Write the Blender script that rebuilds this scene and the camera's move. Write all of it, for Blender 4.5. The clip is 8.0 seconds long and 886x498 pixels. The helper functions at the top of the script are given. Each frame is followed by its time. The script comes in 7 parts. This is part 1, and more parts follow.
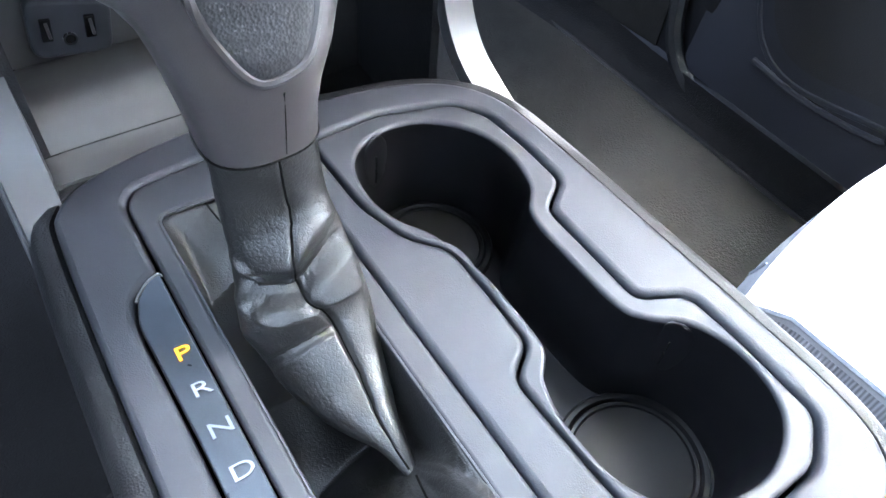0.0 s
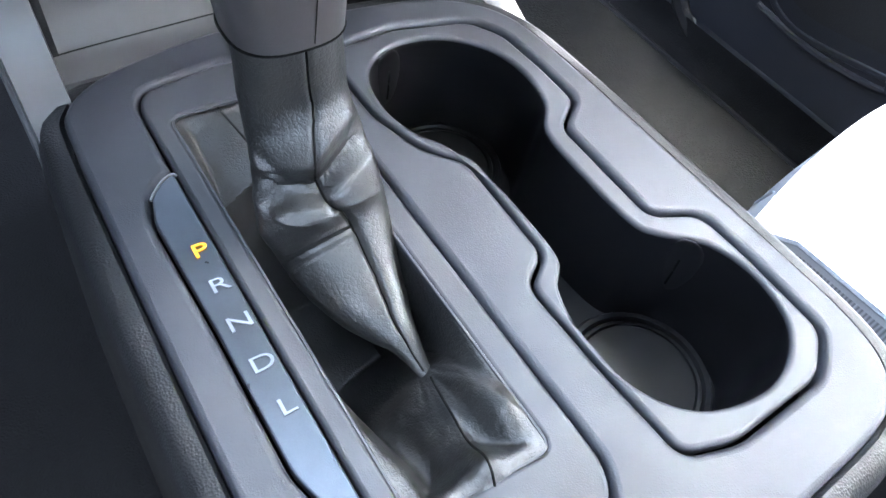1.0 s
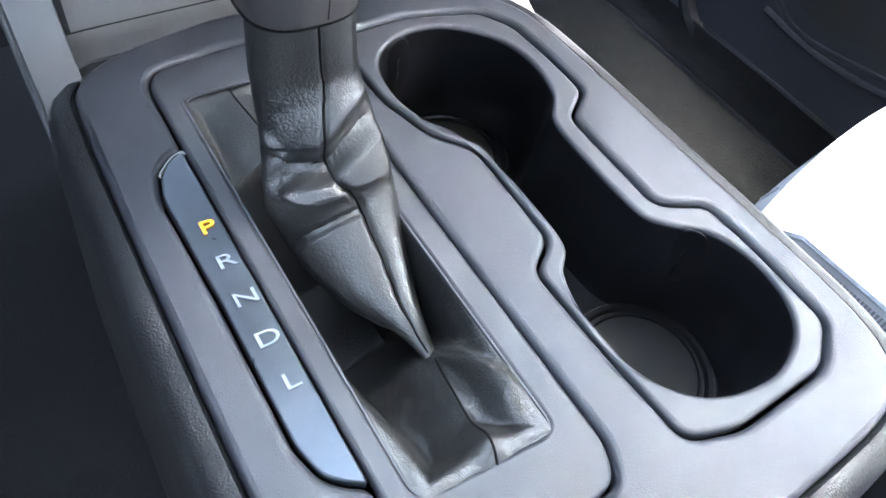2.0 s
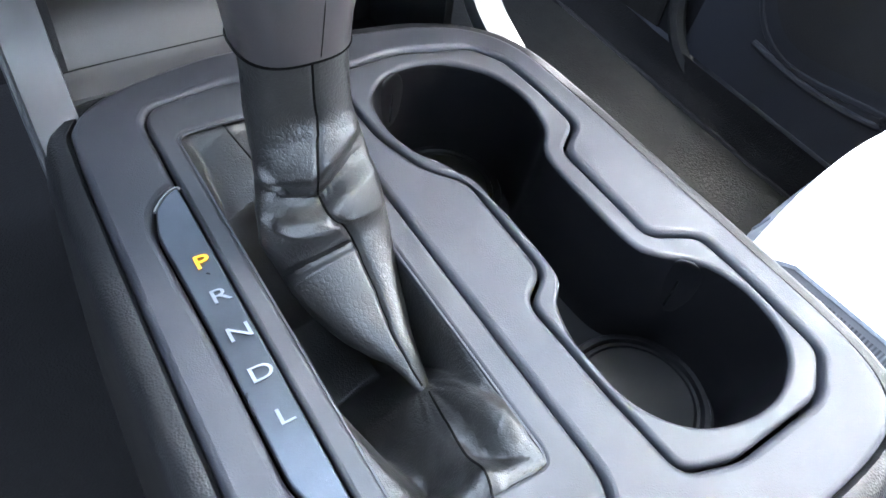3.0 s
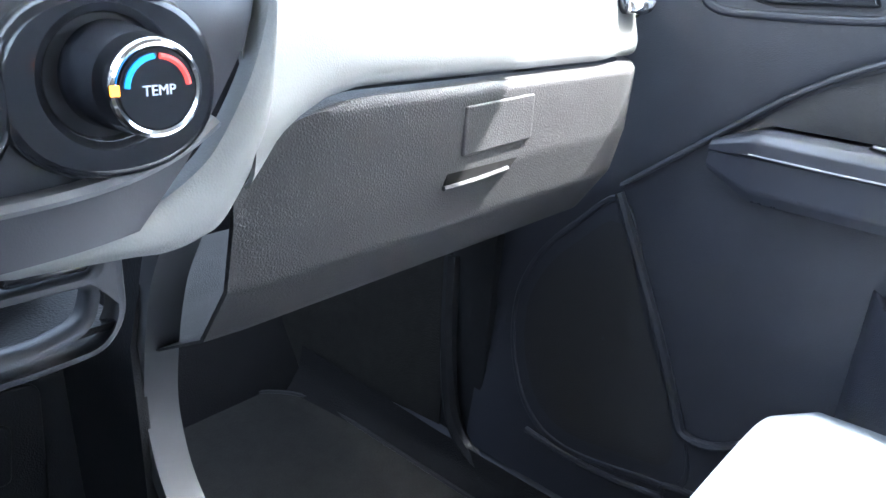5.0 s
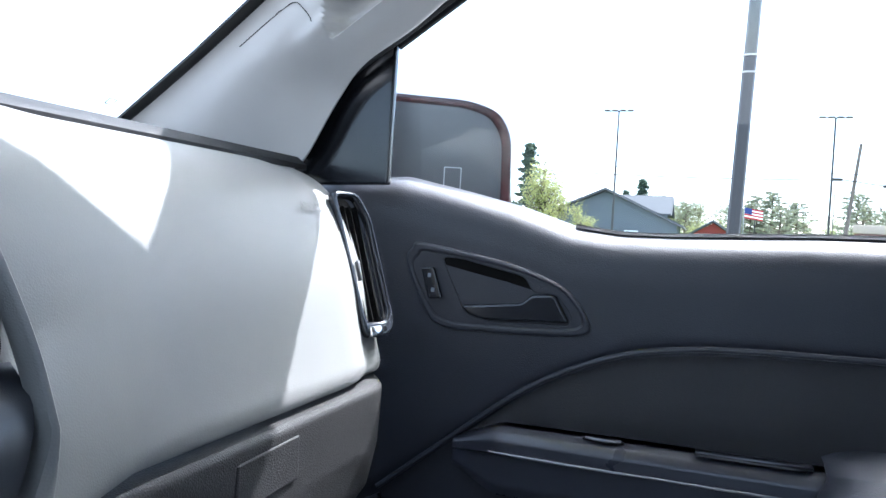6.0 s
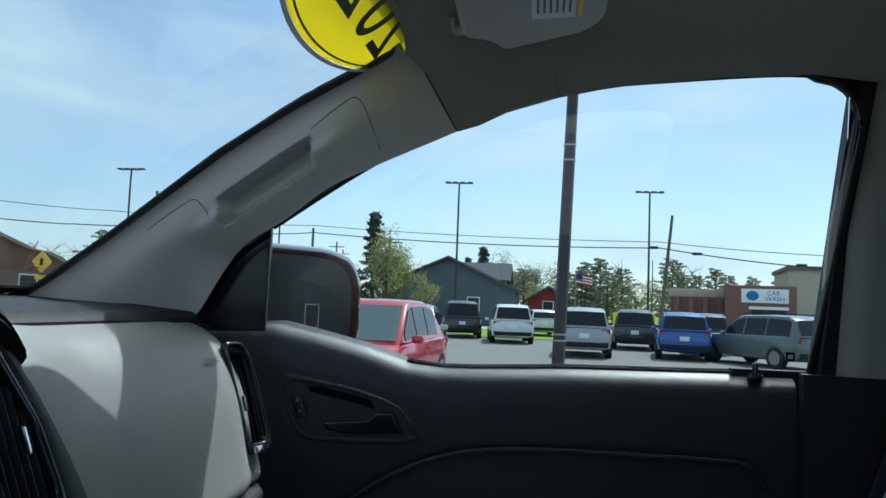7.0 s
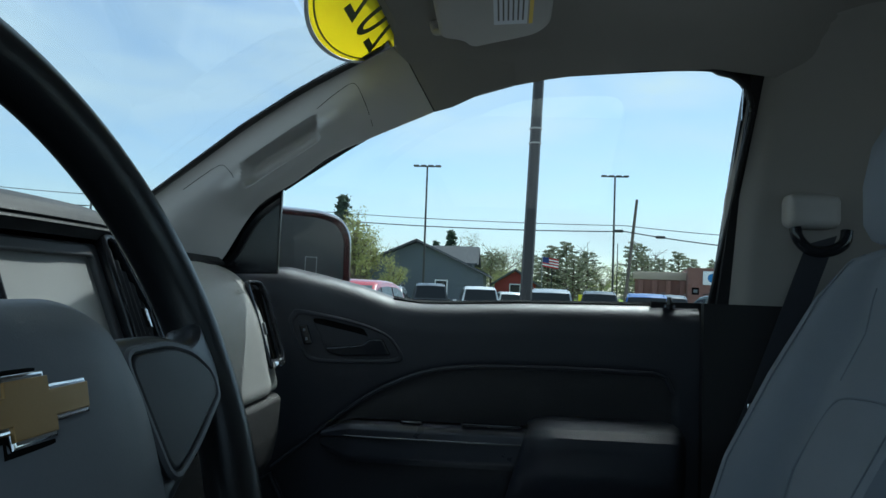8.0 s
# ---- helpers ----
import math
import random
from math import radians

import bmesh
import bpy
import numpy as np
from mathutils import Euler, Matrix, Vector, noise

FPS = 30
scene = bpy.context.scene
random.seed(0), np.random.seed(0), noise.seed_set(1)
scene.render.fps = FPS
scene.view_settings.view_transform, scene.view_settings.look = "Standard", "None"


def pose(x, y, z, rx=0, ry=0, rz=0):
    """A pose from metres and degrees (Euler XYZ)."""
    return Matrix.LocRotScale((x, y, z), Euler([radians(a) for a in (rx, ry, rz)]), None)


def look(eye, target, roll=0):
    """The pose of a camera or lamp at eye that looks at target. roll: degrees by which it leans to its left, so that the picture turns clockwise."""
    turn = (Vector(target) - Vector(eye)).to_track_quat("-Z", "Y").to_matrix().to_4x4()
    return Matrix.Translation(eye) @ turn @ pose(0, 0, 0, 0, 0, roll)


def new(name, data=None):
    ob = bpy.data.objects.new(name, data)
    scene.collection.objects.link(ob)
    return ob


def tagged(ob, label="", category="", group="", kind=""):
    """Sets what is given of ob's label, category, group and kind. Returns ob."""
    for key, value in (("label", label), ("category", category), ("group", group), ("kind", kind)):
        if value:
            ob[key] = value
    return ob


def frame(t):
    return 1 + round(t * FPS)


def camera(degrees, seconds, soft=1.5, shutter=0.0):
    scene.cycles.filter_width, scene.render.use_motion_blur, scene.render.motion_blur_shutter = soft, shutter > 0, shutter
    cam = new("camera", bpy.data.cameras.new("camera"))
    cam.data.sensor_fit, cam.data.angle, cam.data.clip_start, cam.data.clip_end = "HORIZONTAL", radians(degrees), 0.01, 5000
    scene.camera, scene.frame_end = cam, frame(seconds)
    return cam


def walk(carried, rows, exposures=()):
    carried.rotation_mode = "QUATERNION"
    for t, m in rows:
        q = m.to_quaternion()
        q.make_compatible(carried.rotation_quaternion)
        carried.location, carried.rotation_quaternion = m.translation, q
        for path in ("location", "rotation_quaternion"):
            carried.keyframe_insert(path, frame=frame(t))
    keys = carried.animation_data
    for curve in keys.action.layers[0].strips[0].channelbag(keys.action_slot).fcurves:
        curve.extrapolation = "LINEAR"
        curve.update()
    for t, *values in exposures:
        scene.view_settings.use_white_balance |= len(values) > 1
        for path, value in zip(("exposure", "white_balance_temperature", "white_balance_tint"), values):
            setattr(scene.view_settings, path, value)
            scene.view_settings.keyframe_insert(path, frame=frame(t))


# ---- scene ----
cam = camera(62.4, 8.0)
PATH = [
    (0, (-0.149, -0.241, 1.114), (0.672, 0.769, -0.405), 7.0),
    (0.5, (-0.168, -0.245, 1.105), (0.672, 0.693, -0.449), 9.6),
    (1, (-0.177, -0.249, 1.095), (0.641, 0.651, -0.492), 11.2),
    (2.5, (-0.186, -0.259, 1.087), (0.649, 0.67, -0.475), 12.3),
    (3, (-0.184, -0.259, 1.089), (0.677, 0.713, -0.432), 11.4),
    (3.5, (-0.176, -0.259, 1.111), (0.738, 0.768, -0.342), 9.9),
    (3.7, (-0.152, -0.258, 1.138), (0.787, 0.802, -0.274), 8.7),
    (3.8, (-0.121, -0.266, 1.147), (0.788, 0.859, -0.234), 6.2),
    (4, (-0.083, -0.248, 1.163), (0.89, 0.861, -0.188), 6.4),
    (4.2, (-0.053, -0.255, 1.179), (0.958, 0.886, -0.115), 4.1),
    (5.3, (-0.043, -0.254, 1.164), (1.548, 0.846, 0.653), 4.0),
    (5.5, (-0.042, -0.252, 1.175), (1.644, 0.752, 0.788), 3.0),
    (5.7, (-0.05, -0.232, 1.184), (1.731, 0.644, 0.936), 2.6),
    (6, (-0.08, -0.228, 1.245), (1.807, 0.435, 1.196), 3.2),
    (6.2, (-0.107, -0.226, 1.268), (1.823, 0.296, 1.324), 3.6),
    (6.5, (-0.224, -0.264, 1.321), (1.738, 0.1, 1.457), 3.8),
    (7, (-0.377, -0.294, 1.347), (1.6, -0.03, 1.5), 2.2),
    (7.5, (-0.53, -0.303, 1.308), (1.453, -0.076, 1.432), 2.5),
    (8, (-0.641, -0.308, 1.277), (1.348, -0.133, 1.389), 2.1),
]
EXPOSURES = [(0, 4.9, 5980, 13), (0.6, 4.76, 5980, 13), (2.5, 4.66, 5980, 13), (3.5, 4.84, 6030, 13), (4.2, 5.1, 6030, 13), (5.3, 3.75, 5800, 12), (5.7, 3.5, 5750, 12), (5.9, 2.95, 5600, 12), (6.0, 2.0, 5550, 13), (6.1, 1.0, 5700, 12), (6.2, 0.35, 5500, 10),
             (6.4, -0.15, 5350, 7), (7.0, -0.12, 5450, -1), (8.0, -0.10, 5500, -3)]
walk(cam, [(t, look(eye, target, roll)) for t, eye, target, roll in PATH], EXPOSURES)

# ---- light ----
SUN_TO = Vector((0.528, -0.258, 0.809)).normalized()
world = bpy.data.worlds.new("sky")
scene.world = world
world.use_nodes = True
wn, wl = world.node_tree.nodes, world.node_tree.links
wn.clear()
w_out, w_bg = wn.new("ShaderNodeOutputWorld"), wn.new("ShaderNodeBackground")
w_sky = wn.new("ShaderNodeTexSky")
w_sky.sky_type, w_sky.sun_disc = "NISHITA", False
w_sky.sun_elevation = math.asin(SUN_TO.z)
w_sky.sun_rotation = math.atan2(SUN_TO.x, SUN_TO.y)
w_sky.air_density, w_sky.dust_density, w_sky.ozone_density = 1.0, 0.6, 1.6
w_co, w_map = wn.new("ShaderNodeTexCoord"), wn.new("ShaderNodeMapping")
w_map.inputs["Scale"].default_value = (1.0, 1.4, 5.0)
w_map.inputs["Rotation"].default_value = (0.12, 0.1, 0.4)
w_noise, w_ramp, w_mix = wn.new("ShaderNodeTexNoise"), wn.new("ShaderNodeValToRGB"), wn.new("ShaderNodeMixRGB")
w_noise.inputs["Scale"].default_value, w_noise.inputs["Detail"].default_value = 2.3, 8.0
w_noise.inputs["Roughness"].default_value = 0.52
w_noise.inputs["Distortion"].default_value = 0.5
w_ramp.color_ramp.elements[0].position, w_ramp.color_ramp.elements[1].position = 0.36, 0.72
w_ramp.color_ramp.elements[0].color = (0.24, 0.24, 0.24, 1)
w_ramp.color_ramp.elements[1].color = (0.92, 0.92, 0.92, 1)
w_mix.inputs[2].default_value = (5.55, 6.2, 6.35, 1)
wl.new(w_co.outputs["Generated"], w_map.inputs["Vector"])
wl.new(w_map.outputs["Vector"], w_noise.inputs["Vector"])
wl.new(w_noise.outputs["Fac"], w_ramp.inputs["Fac"])
wl.new(w_ramp.outputs["Color"], w_mix.inputs[0])
wl.new(w_sky.outputs["Color"], w_mix.inputs[1])
wl.new(w_mix.outputs["Color"], w_bg.inputs["Color"])
w_bg.inputs["Strength"].default_value = 0.15
wl.new(w_bg.outputs["Background"], w_out.inputs["Surface"])

sun = new("sun", bpy.data.lights.new("sun", "SUN"))
sun.data.energy, sun.data.angle, sun.data.color = 5.0, radians(0.6), (1.0, 0.95, 0.86)
sun.matrix_world = look(SUN_TO * 50, (0, 0, 0))

# ---- materials ----


def material(name, color, rough=0.5, metal=0.0, grain=0.0, grain_size=0.001, vary=0.12, vary_size=0.06, spec=0.5,
             cells=False, dark=0.75, light=1.2, rough_vary=0.08, coat=0.0):
    """A surface with large and small variation, and a fine relief whose grains are grain_size metres."""
    m = bpy.data.materials.new(name)
    m.use_nodes = True
    n, k = m.node_tree.nodes, m.node_tree.links
    b = n["Principled BSDF"]
    b.inputs["Metallic"].default_value, b.inputs["Specular IOR Level"].default_value = metal, spec
    b.inputs["Coat Weight"].default_value = coat
    b.inputs["Coat Roughness"].default_value = 0.05
    co = n.new("ShaderNodeTexCoord")
    big, fine = n.new("ShaderNodeTexNoise"), n.new("ShaderNodeTexNoise")
    big.inputs["Scale"].default_value, big.inputs["Detail"].default_value = 1.0 / vary_size, 5.0
    fine.inputs["Scale"].default_value, fine.inputs["Detail"].default_value = 1.0 / max(grain_size, 0.0004), 2.0
    for node in (big, fine):
        k.new(co.outputs["Object"], node.inputs["Vector"])
    mix = n.new("ShaderNodeMixRGB")
    mix.inputs[1].default_value = (*[c * (1 - vary * (1 - dark) * 4) for c in color], 1)
    mix.inputs[2].default_value = (*[min(1, c * (1 + vary * (light - 1) * 5)) for c in color], 1)
    add = n.new("ShaderNodeMath")
    add.operation = "MULTIPLY_ADD"
    add.inputs[1].default_value, add.inputs[2].default_value = 0.35, 0.0
    k.new(fine.outputs["Fac"], add.inputs[0])
    sum_ = n.new("ShaderNodeMath")
    sum_.operation = "MULTIPLY_ADD"
    sum_.inputs[1].default_value = 0.65
    k.new(big.outputs["Fac"], sum_.inputs[0])
    k.new(add.outputs[0], sum_.inputs[2])
    k.new(sum_.outputs[0], mix.inputs[0])
    k.new(mix.outputs["Color"], b.inputs["Base Color"])
    rr = n.new("ShaderNodeMapRange")
    rr.inputs["To Min"].default_value, rr.inputs["To Max"].default_value = max(0.02, rough - rough_vary), min(1, rough + rough_vary)
    k.new(big.outputs["Fac"], rr.inputs["Value"])
    k.new(rr.outputs["Result"], b.inputs["Roughness"])
    if grain:
        bump = n.new("ShaderNodeBump")
        bump.inputs["Strength"].default_value, bump.inputs["Distance"].default_value = grain, grain_size * 0.6
        if cells:
            v = n.new("ShaderNodeTexVoronoi")
            v.feature = "DISTANCE_TO_EDGE" if cells == "edge" else "F1"
            v.inputs["Scale"].default_value = 1.0 / grain_size
            k.new(co.outputs["Object"], v.inputs["Vector"])
            k.new(v.outputs["Distance"], bump.inputs["Height"])
        else:
            k.new(fine.outputs["Fac"], bump.inputs["Height"])
        k.new(bump.outputs["Normal"], b.inputs["Normal"])
    return m


def glow(name, color, strength):
    m = bpy.data.materials.new(name)
    m.use_nodes = True
    b = m.node_tree.nodes["Principled BSDF"]
    b.inputs["Base Color"].default_value = (*[c * 0.1 for c in color], 1)
    b.inputs["Emission Color"].default_value, b.inputs["Emission Strength"].default_value = (*color, 1), strength
    return m


def glass(name, color=(1, 1, 1), rough=0.0):
    m = bpy.data.materials.new(name)
    m.use_nodes = True
    b = m.node_tree.nodes["Principled BSDF"]
    b.inputs["Base Color"].default_value = (*color, 1)
    b.inputs["Roughness"].default_value, b.inputs["Transmission Weight"].default_value = rough, 1.0
    b.inputs["IOR"].default_value = 1.45
    return m


M_DECK = material("charcoal_grained_plastic", (0.026, 0.028, 0.035), 0.41, spec=0.42, grain=0.34, grain_size=0.0009, vary=0.14, rough_vary=0.07)
M_TRAY = material("satin_charcoal_plastic", (0.028, 0.030, 0.036), 0.41, spec=0.42, grain=0.2, grain_size=0.0008)
M_CUP = material("black_rubber", (0.0036, 0.0036, 0.0044), 0.34, grain=0.08, grain_size=0.0008, spec=0.26)
M_CUPBASE = material("matt_black_cup_base", (0.0055, 0.0057, 0.0066), 0.65, spec=0.2)
M_STEP = material("dusty_charcoal_step_plastic", (0.056, 0.0565, 0.058), 0.55, grain=0.2, grain_size=0.0009, vary=0.25, vary_size=0.02)
M_HUB = material("charcoal_airbag_cover", (0.14, 0.15, 0.168), 0.5, grain=0.12, grain_size=0.001)
M_STRIP = material("metallic_grey_fleck_plastic", (0.052, 0.062, 0.076), 0.30, metal=0.65, grain=0.2, grain_size=0.0006, vary=0.35, vary_size=0.02)
M_LEATHER = material("black_leatherette", (0.0078, 0.0076, 0.0076), 0.40, grain=0.26, grain_size=0.0013, cells="edge", vary=0.10, vary_size=0.02, rough_vary=0.04, spec=1.0)
M_KNOB = material("soft_black_plastic", (0.046, 0.0415, 0.0425), 0.33, grain=0.15, grain_size=0.0008)
M_GRIP = material("pebbled_leather_grip", (0.024, 0.024, 0.026), 0.42, grain=0.32, grain_size=0.0015, cells="f1")
M_SATIN = material("satin_silver_trim", (0.165, 0.168, 0.175), 0.36, metal=0.35, grain=0.05)
M_LEG = material("satin_grey_leg_trim", (0.070, 0.072, 0.078), 0.46, metal=0.1, grain=0.1, grain_size=0.0009, vary=0.1)
M_CHROME = material("chrome", (0.75, 0.75, 0.76), 0.12, metal=1.0, vary=0.02)
M_BLACK = material("black_grained_plastic", (0.0095, 0.0100, 0.0120), 0.55, spec=0.32, grain=0.35, grain_size=0.0014, cells="f1")
M_DOOR = material("dark_grey_door_plastic", (0.0168, 0.0186, 0.0260), 0.46, grain=0.3, grain_size=0.0014, cells="f1")
M_GLOSS = material("gloss_black_plastic", (0.012, 0.013, 0.016), 0.16, vary=0.05, rough_vary=0.04)
M_ARMBAND = material("satin_dark_blue_grey_trim", (0.022, 0.024, 0.032), 0.30, grain=0.05)
M_DASH = material("light_grey_grained_dash_plastic", (0.172, 0.173, 0.170), 0.50, grain=0.16, grain_size=0.0012, cells="f1", vary=0.06)
M_GLOVE = material("dark_grey_leather_grained_plastic", (0.027, 0.0268, 0.0275), 0.52, spec=0.25, grain=0.5, grain_size=0.0022, cells="edge")
M_DASHTOP = material("dark_soft_dash_pad", (0.0095, 0.010, 0.0118), 0.56, spec=0.22, grain=0.3, grain_size=0.0015)
M_PILLAR = material("light_grey_pillar_plastic", (0.43, 0.426, 0.42), 0.55, grain=0.2, grain_size=0.0012, vary=0.05)
M_LINER = material("grey_woven_headliner", (0.23, 0.22, 0.21), 0.95, grain=0.5, grain_size=0.0012, vary=0.06)
M_POST = material("mid_grey_post_trim", (0.29, 0.281, 0.27), 0.7, grain=0.3, grain_size=0.0012, vary=0.05)
M_SEAT = material("grey_woven_seat_cloth", (0.235, 0.262, 0.305), 0.92, grain=0.35, grain_size=0.0016, vary=0.1)
M_SEATSIDE = material("ribbed_grey_seat_cloth", (0.18, 0.205, 0.245), 0.9, grain=0.6, grain_size=0.0015)
M_CARPET = material("charcoal_carpet", (0.0165, 0.0160, 0.0156), 1.0, grain=0.8, grain_size=0.0028, vary=0.5, vary_size=0.022, spec=0.1)
M_FLOOR = material("dark_floor_carpet", (0.009, 0.009, 0.010), 1.0, grain=1.0, grain_size=0.0022, vary=0.3, vary_size=0.04, spec=0.1)
M_VINYL = material("light_grey_vinyl", (0.36, 0.355, 0.345), 0.6, grain=0.2, grain_size=0.0012)
M_BELT = material("black_webbing", (0.030, 0.033, 0.044), 0.75, grain=0.5, grain_size=0.0012)
# screen colour lifted to a pale grey that stands in for its reflection
M_SCREEN = material("dusty_glass_painted_reflection", (0.21, 0.212, 0.208), 0.45, vary=0.2)
# near-black for joints; in recesses and holes it stands in for shade
M_SEAM = material("dark_gap_and_shade", (0.004, 0.004, 0.004), 0.9, vary=0.02, spec=0.1)
M_LETTER = material("white_print", (0.62, 0.66, 0.72), 0.5, vary=0.03)
M_GREYPRINT = material("grey_white_print", (0.17, 0.195, 0.235), 0.5, vary=0.05)
M_PLETTER = glow("amber_lit_letter", (1.0, 0.42, 0.012), 0.11)
M_STITCH = material("grey_thread", (0.12, 0.12, 0.12), 0.8)
M_GLASS = glass("clear_glass", (0.97, 0.99, 0.98))
M_MIRROR = material("mirror_glass", (0.20, 0.21, 0.23), 0.30, metal=1.0, vary=0.02, rough_vary=0.01)

def wrinkled(m, size, strength):
    """Adds a net of soft, wandering wrinkles to a leather."""
    n, k = m.node_tree.nodes, m.node_tree.links
    b = n["Principled BSDF"]
    co, wander, shift, net, ramp, bump = (n.new(w) for w in ("ShaderNodeTexCoord", "ShaderNodeTexNoise", "ShaderNodeMixRGB", "ShaderNodeTexVoronoi", "ShaderNodeMapRange", "ShaderNodeBump"))
    wander.inputs["Scale"].default_value, wander.inputs["Detail"].default_value = 0.45 / size, 3.0
    shift.blend_type = "ADD"
    shift.inputs[0].default_value = size * 1.6
    k.new(co.outputs["Object"], wander.inputs["Vector"])
    k.new(co.outputs["Object"], shift.inputs[1])
    k.new(wander.outputs["Color"], shift.inputs[2])
    net.feature = "DISTANCE_TO_EDGE"
    net.inputs["Scale"].default_value = 1.0 / size
    k.new(shift.outputs["Color"], net.inputs["Vector"])
    ramp.inputs["From Max"].default_value = 0.22
    ramp.interpolation_type = "SMOOTHSTEP"
    k.new(net.outputs["Distance"], ramp.inputs["Value"])
    bump.inputs["Strength"].default_value, bump.inputs["Distance"].default_value = strength, size * 0.14
    k.new(ramp.outputs["Result"], bump.inputs["Height"])
    k.new(b.inputs["Normal"].links[0].from_socket, bump.inputs["Normal"])
    k.new(bump.outputs["Normal"], b.inputs["Normal"])
    return m


def ribbed(m, spacing, dark):
    """Adds fine slanting ribs to a cloth, with the grooves' shade painted into the colour."""
    n, k = m.node_tree.nodes, m.node_tree.links
    b = n["Principled BSDF"]
    co, mp, wave, ramp, mix, bump = (n.new(w) for w in ("ShaderNodeTexCoord", "ShaderNodeMapping", "ShaderNodeTexWave", "ShaderNodeMapRange", "ShaderNodeMixRGB", "ShaderNodeBump"))
    mp.inputs["Rotation"].default_value = (0.5, 0.0, 0.0)
    mp.inputs["Scale"].default_value = (0.0, 1.0, 0.0)
    wave.bands_direction = "Y"
    wave.inputs["Scale"].default_value, wave.inputs["Distortion"].default_value = 0.314 / spacing, 0.15
    k.new(co.outputs["Object"], mp.inputs["Vector"])
    k.new(mp.outputs["Vector"], wave.inputs["Vector"])
    ramp.inputs["To Min"].default_value, ramp.inputs["To Max"].default_value = dark, 1.0
    k.new(wave.outputs["Fac"], ramp.inputs["Value"])
    src = b.inputs["Base Color"].links[0].from_socket
    mix.blend_type = "MULTIPLY"
    mix.inputs[0].default_value = 1.0
    k.new(src, mix.inputs[1])
    k.new(ramp.outputs["Result"], mix.inputs[2])
    k.new(mix.outputs["Color"], b.inputs["Base Color"])
    bump.inputs["Strength"].default_value, bump.inputs["Distance"].default_value = 0.7, spacing * 0.3
    k.new(wave.outputs["Fac"], bump.inputs["Height"])
    k.new(bump.outputs["Normal"], b.inputs["Normal"])
    return m


M_RIBBED = ribbed(material("ribbed_seat_side_cloth", (0.19, 0.21, 0.25), 0.9), 0.0026, 0.45)

wrinkled(M_LEATHER, 0.0030, 0.24)

# ---- builders ----


def part(name, bm, mat, parent=None, label="", smooth=True):
    """Links a bmesh, or a mesh, as one object, under a thing or part if one is given."""
    if isinstance(bm, bmesh.types.BMesh):
        bmesh.ops.recalc_face_normals(bm, faces=bm.faces)
        me = bpy.data.meshes.new(name)
        bm.to_mesh(me)
        bm.free()
    else:
        me = bm
        me.name = name
    for p in me.polygons:
        p.use_smooth = smooth
    if smooth:
        me.set_sharp_from_angle(angle=radians(38))
    me.materials.clear()
    me.materials.append(mat)
    ob = new(name, me)
    if parent:
        ob.parent = parent
    if label:
        tagged(ob, label)
    return ob


def thing(name, label, category, group="", at=(0, 0, 0)):
    ob = new(name)
    ob.location = at
    ob.empty_display_size = 0.05
    return tagged(ob, label, category, group)


def arc_round(pts, r, n=5):
    """The corners of a polygon, rounded by r (one value, or one a corner)."""
    out, c = [], len(pts)
    for i in range(c):
        p, a, b = Vector(pts[i]), Vector(pts[i - 1]), Vector(pts[(i + 1) % c])
        q = r[i] if isinstance(r, (list, tuple)) else r
        u, v = (a - p), (b - p)
        q = min(q, u.length * 0.49, v.length * 0.49)
        s, e = p + u.normalized() * q, p + v.normalized() * q
        for j in range(n + 1):
            w = j / n
            out.append((1 - w) ** 2 * s + 2 * w * (1 - w) * p + w * w * e)
    return out


def spline(pts, n=6, closed=True):
    """A smooth line through points of two or three coordinates."""
    v = [Vector(p) for p in pts]
    c, out = len(v), []
    for i in range(c if closed else c - 1):
        p0, p1 = v[i - 1] if closed or i else v[0], v[i]
        p2 = v[(i + 1) % c] if closed else v[i + 1]
        p3 = v[(i + 2) % c] if closed else v[min(i + 2, c - 1)]
        for j in range(n):
            t = j / n
            out.append(0.5 * ((2 * p1) + (p2 - p0) * t + (2 * p0 - 5 * p1 + 4 * p2 - p3) * t * t + (3 * p1 - p0 - 3 * p2 + p3) * t ** 3))
    if not closed:
        out.append(v[-1])
    return out


def plate(loops, thick, bevel=0.0, res=2, m=None):
    """A flat slab with the first loop as its rim and the others as holes; its top lies at z = 0 before m."""
    cu = bpy.data.curves.new("outline", "CURVE")
    cu.dimensions, cu.fill_mode = "2D", "BOTH"
    cu.extrude, cu.bevel_depth, cu.bevel_resolution = max(thick / 2 - bevel, 0.0001), bevel, res
    cu.offset = -bevel
    for loop in loops:
        s = cu.splines.new("POLY")
        s.points.add(len(loop) - 1)
        for p, q in zip(s.points, loop):
            p.co = (q[0], q[1], 0, 1)
        s.use_cyclic_u = True
    ob = new("outline", cu)
    me = bpy.data.meshes.new_from_object(ob.evaluated_get(bpy.context.evaluated_depsgraph_get()))
    bpy.data.objects.remove(ob)
    bpy.data.curves.remove(cu)
    me.transform(Matrix.Translation((0, 0, -thick / 2)))
    if m:
        me.transform(m)
    return me


def loft(rings, closed=True, cap0=False, cap1=False, bm=None):
    bm = bm or bmesh.new()
    rows = [[bm.verts.new(p) for p in ring] for ring in rings]
    for a, b in zip(rows, rows[1:]):
        for i in range(len(a) if closed else len(a) - 1):
            j = (i + 1) % len(a)
            bm.faces.new((a[i], a[j], b[j], b[i]))
    if cap0:
        bm.faces.new(rows[0])
    if cap1:
        bm.faces.new(rows[-1])
    return bm


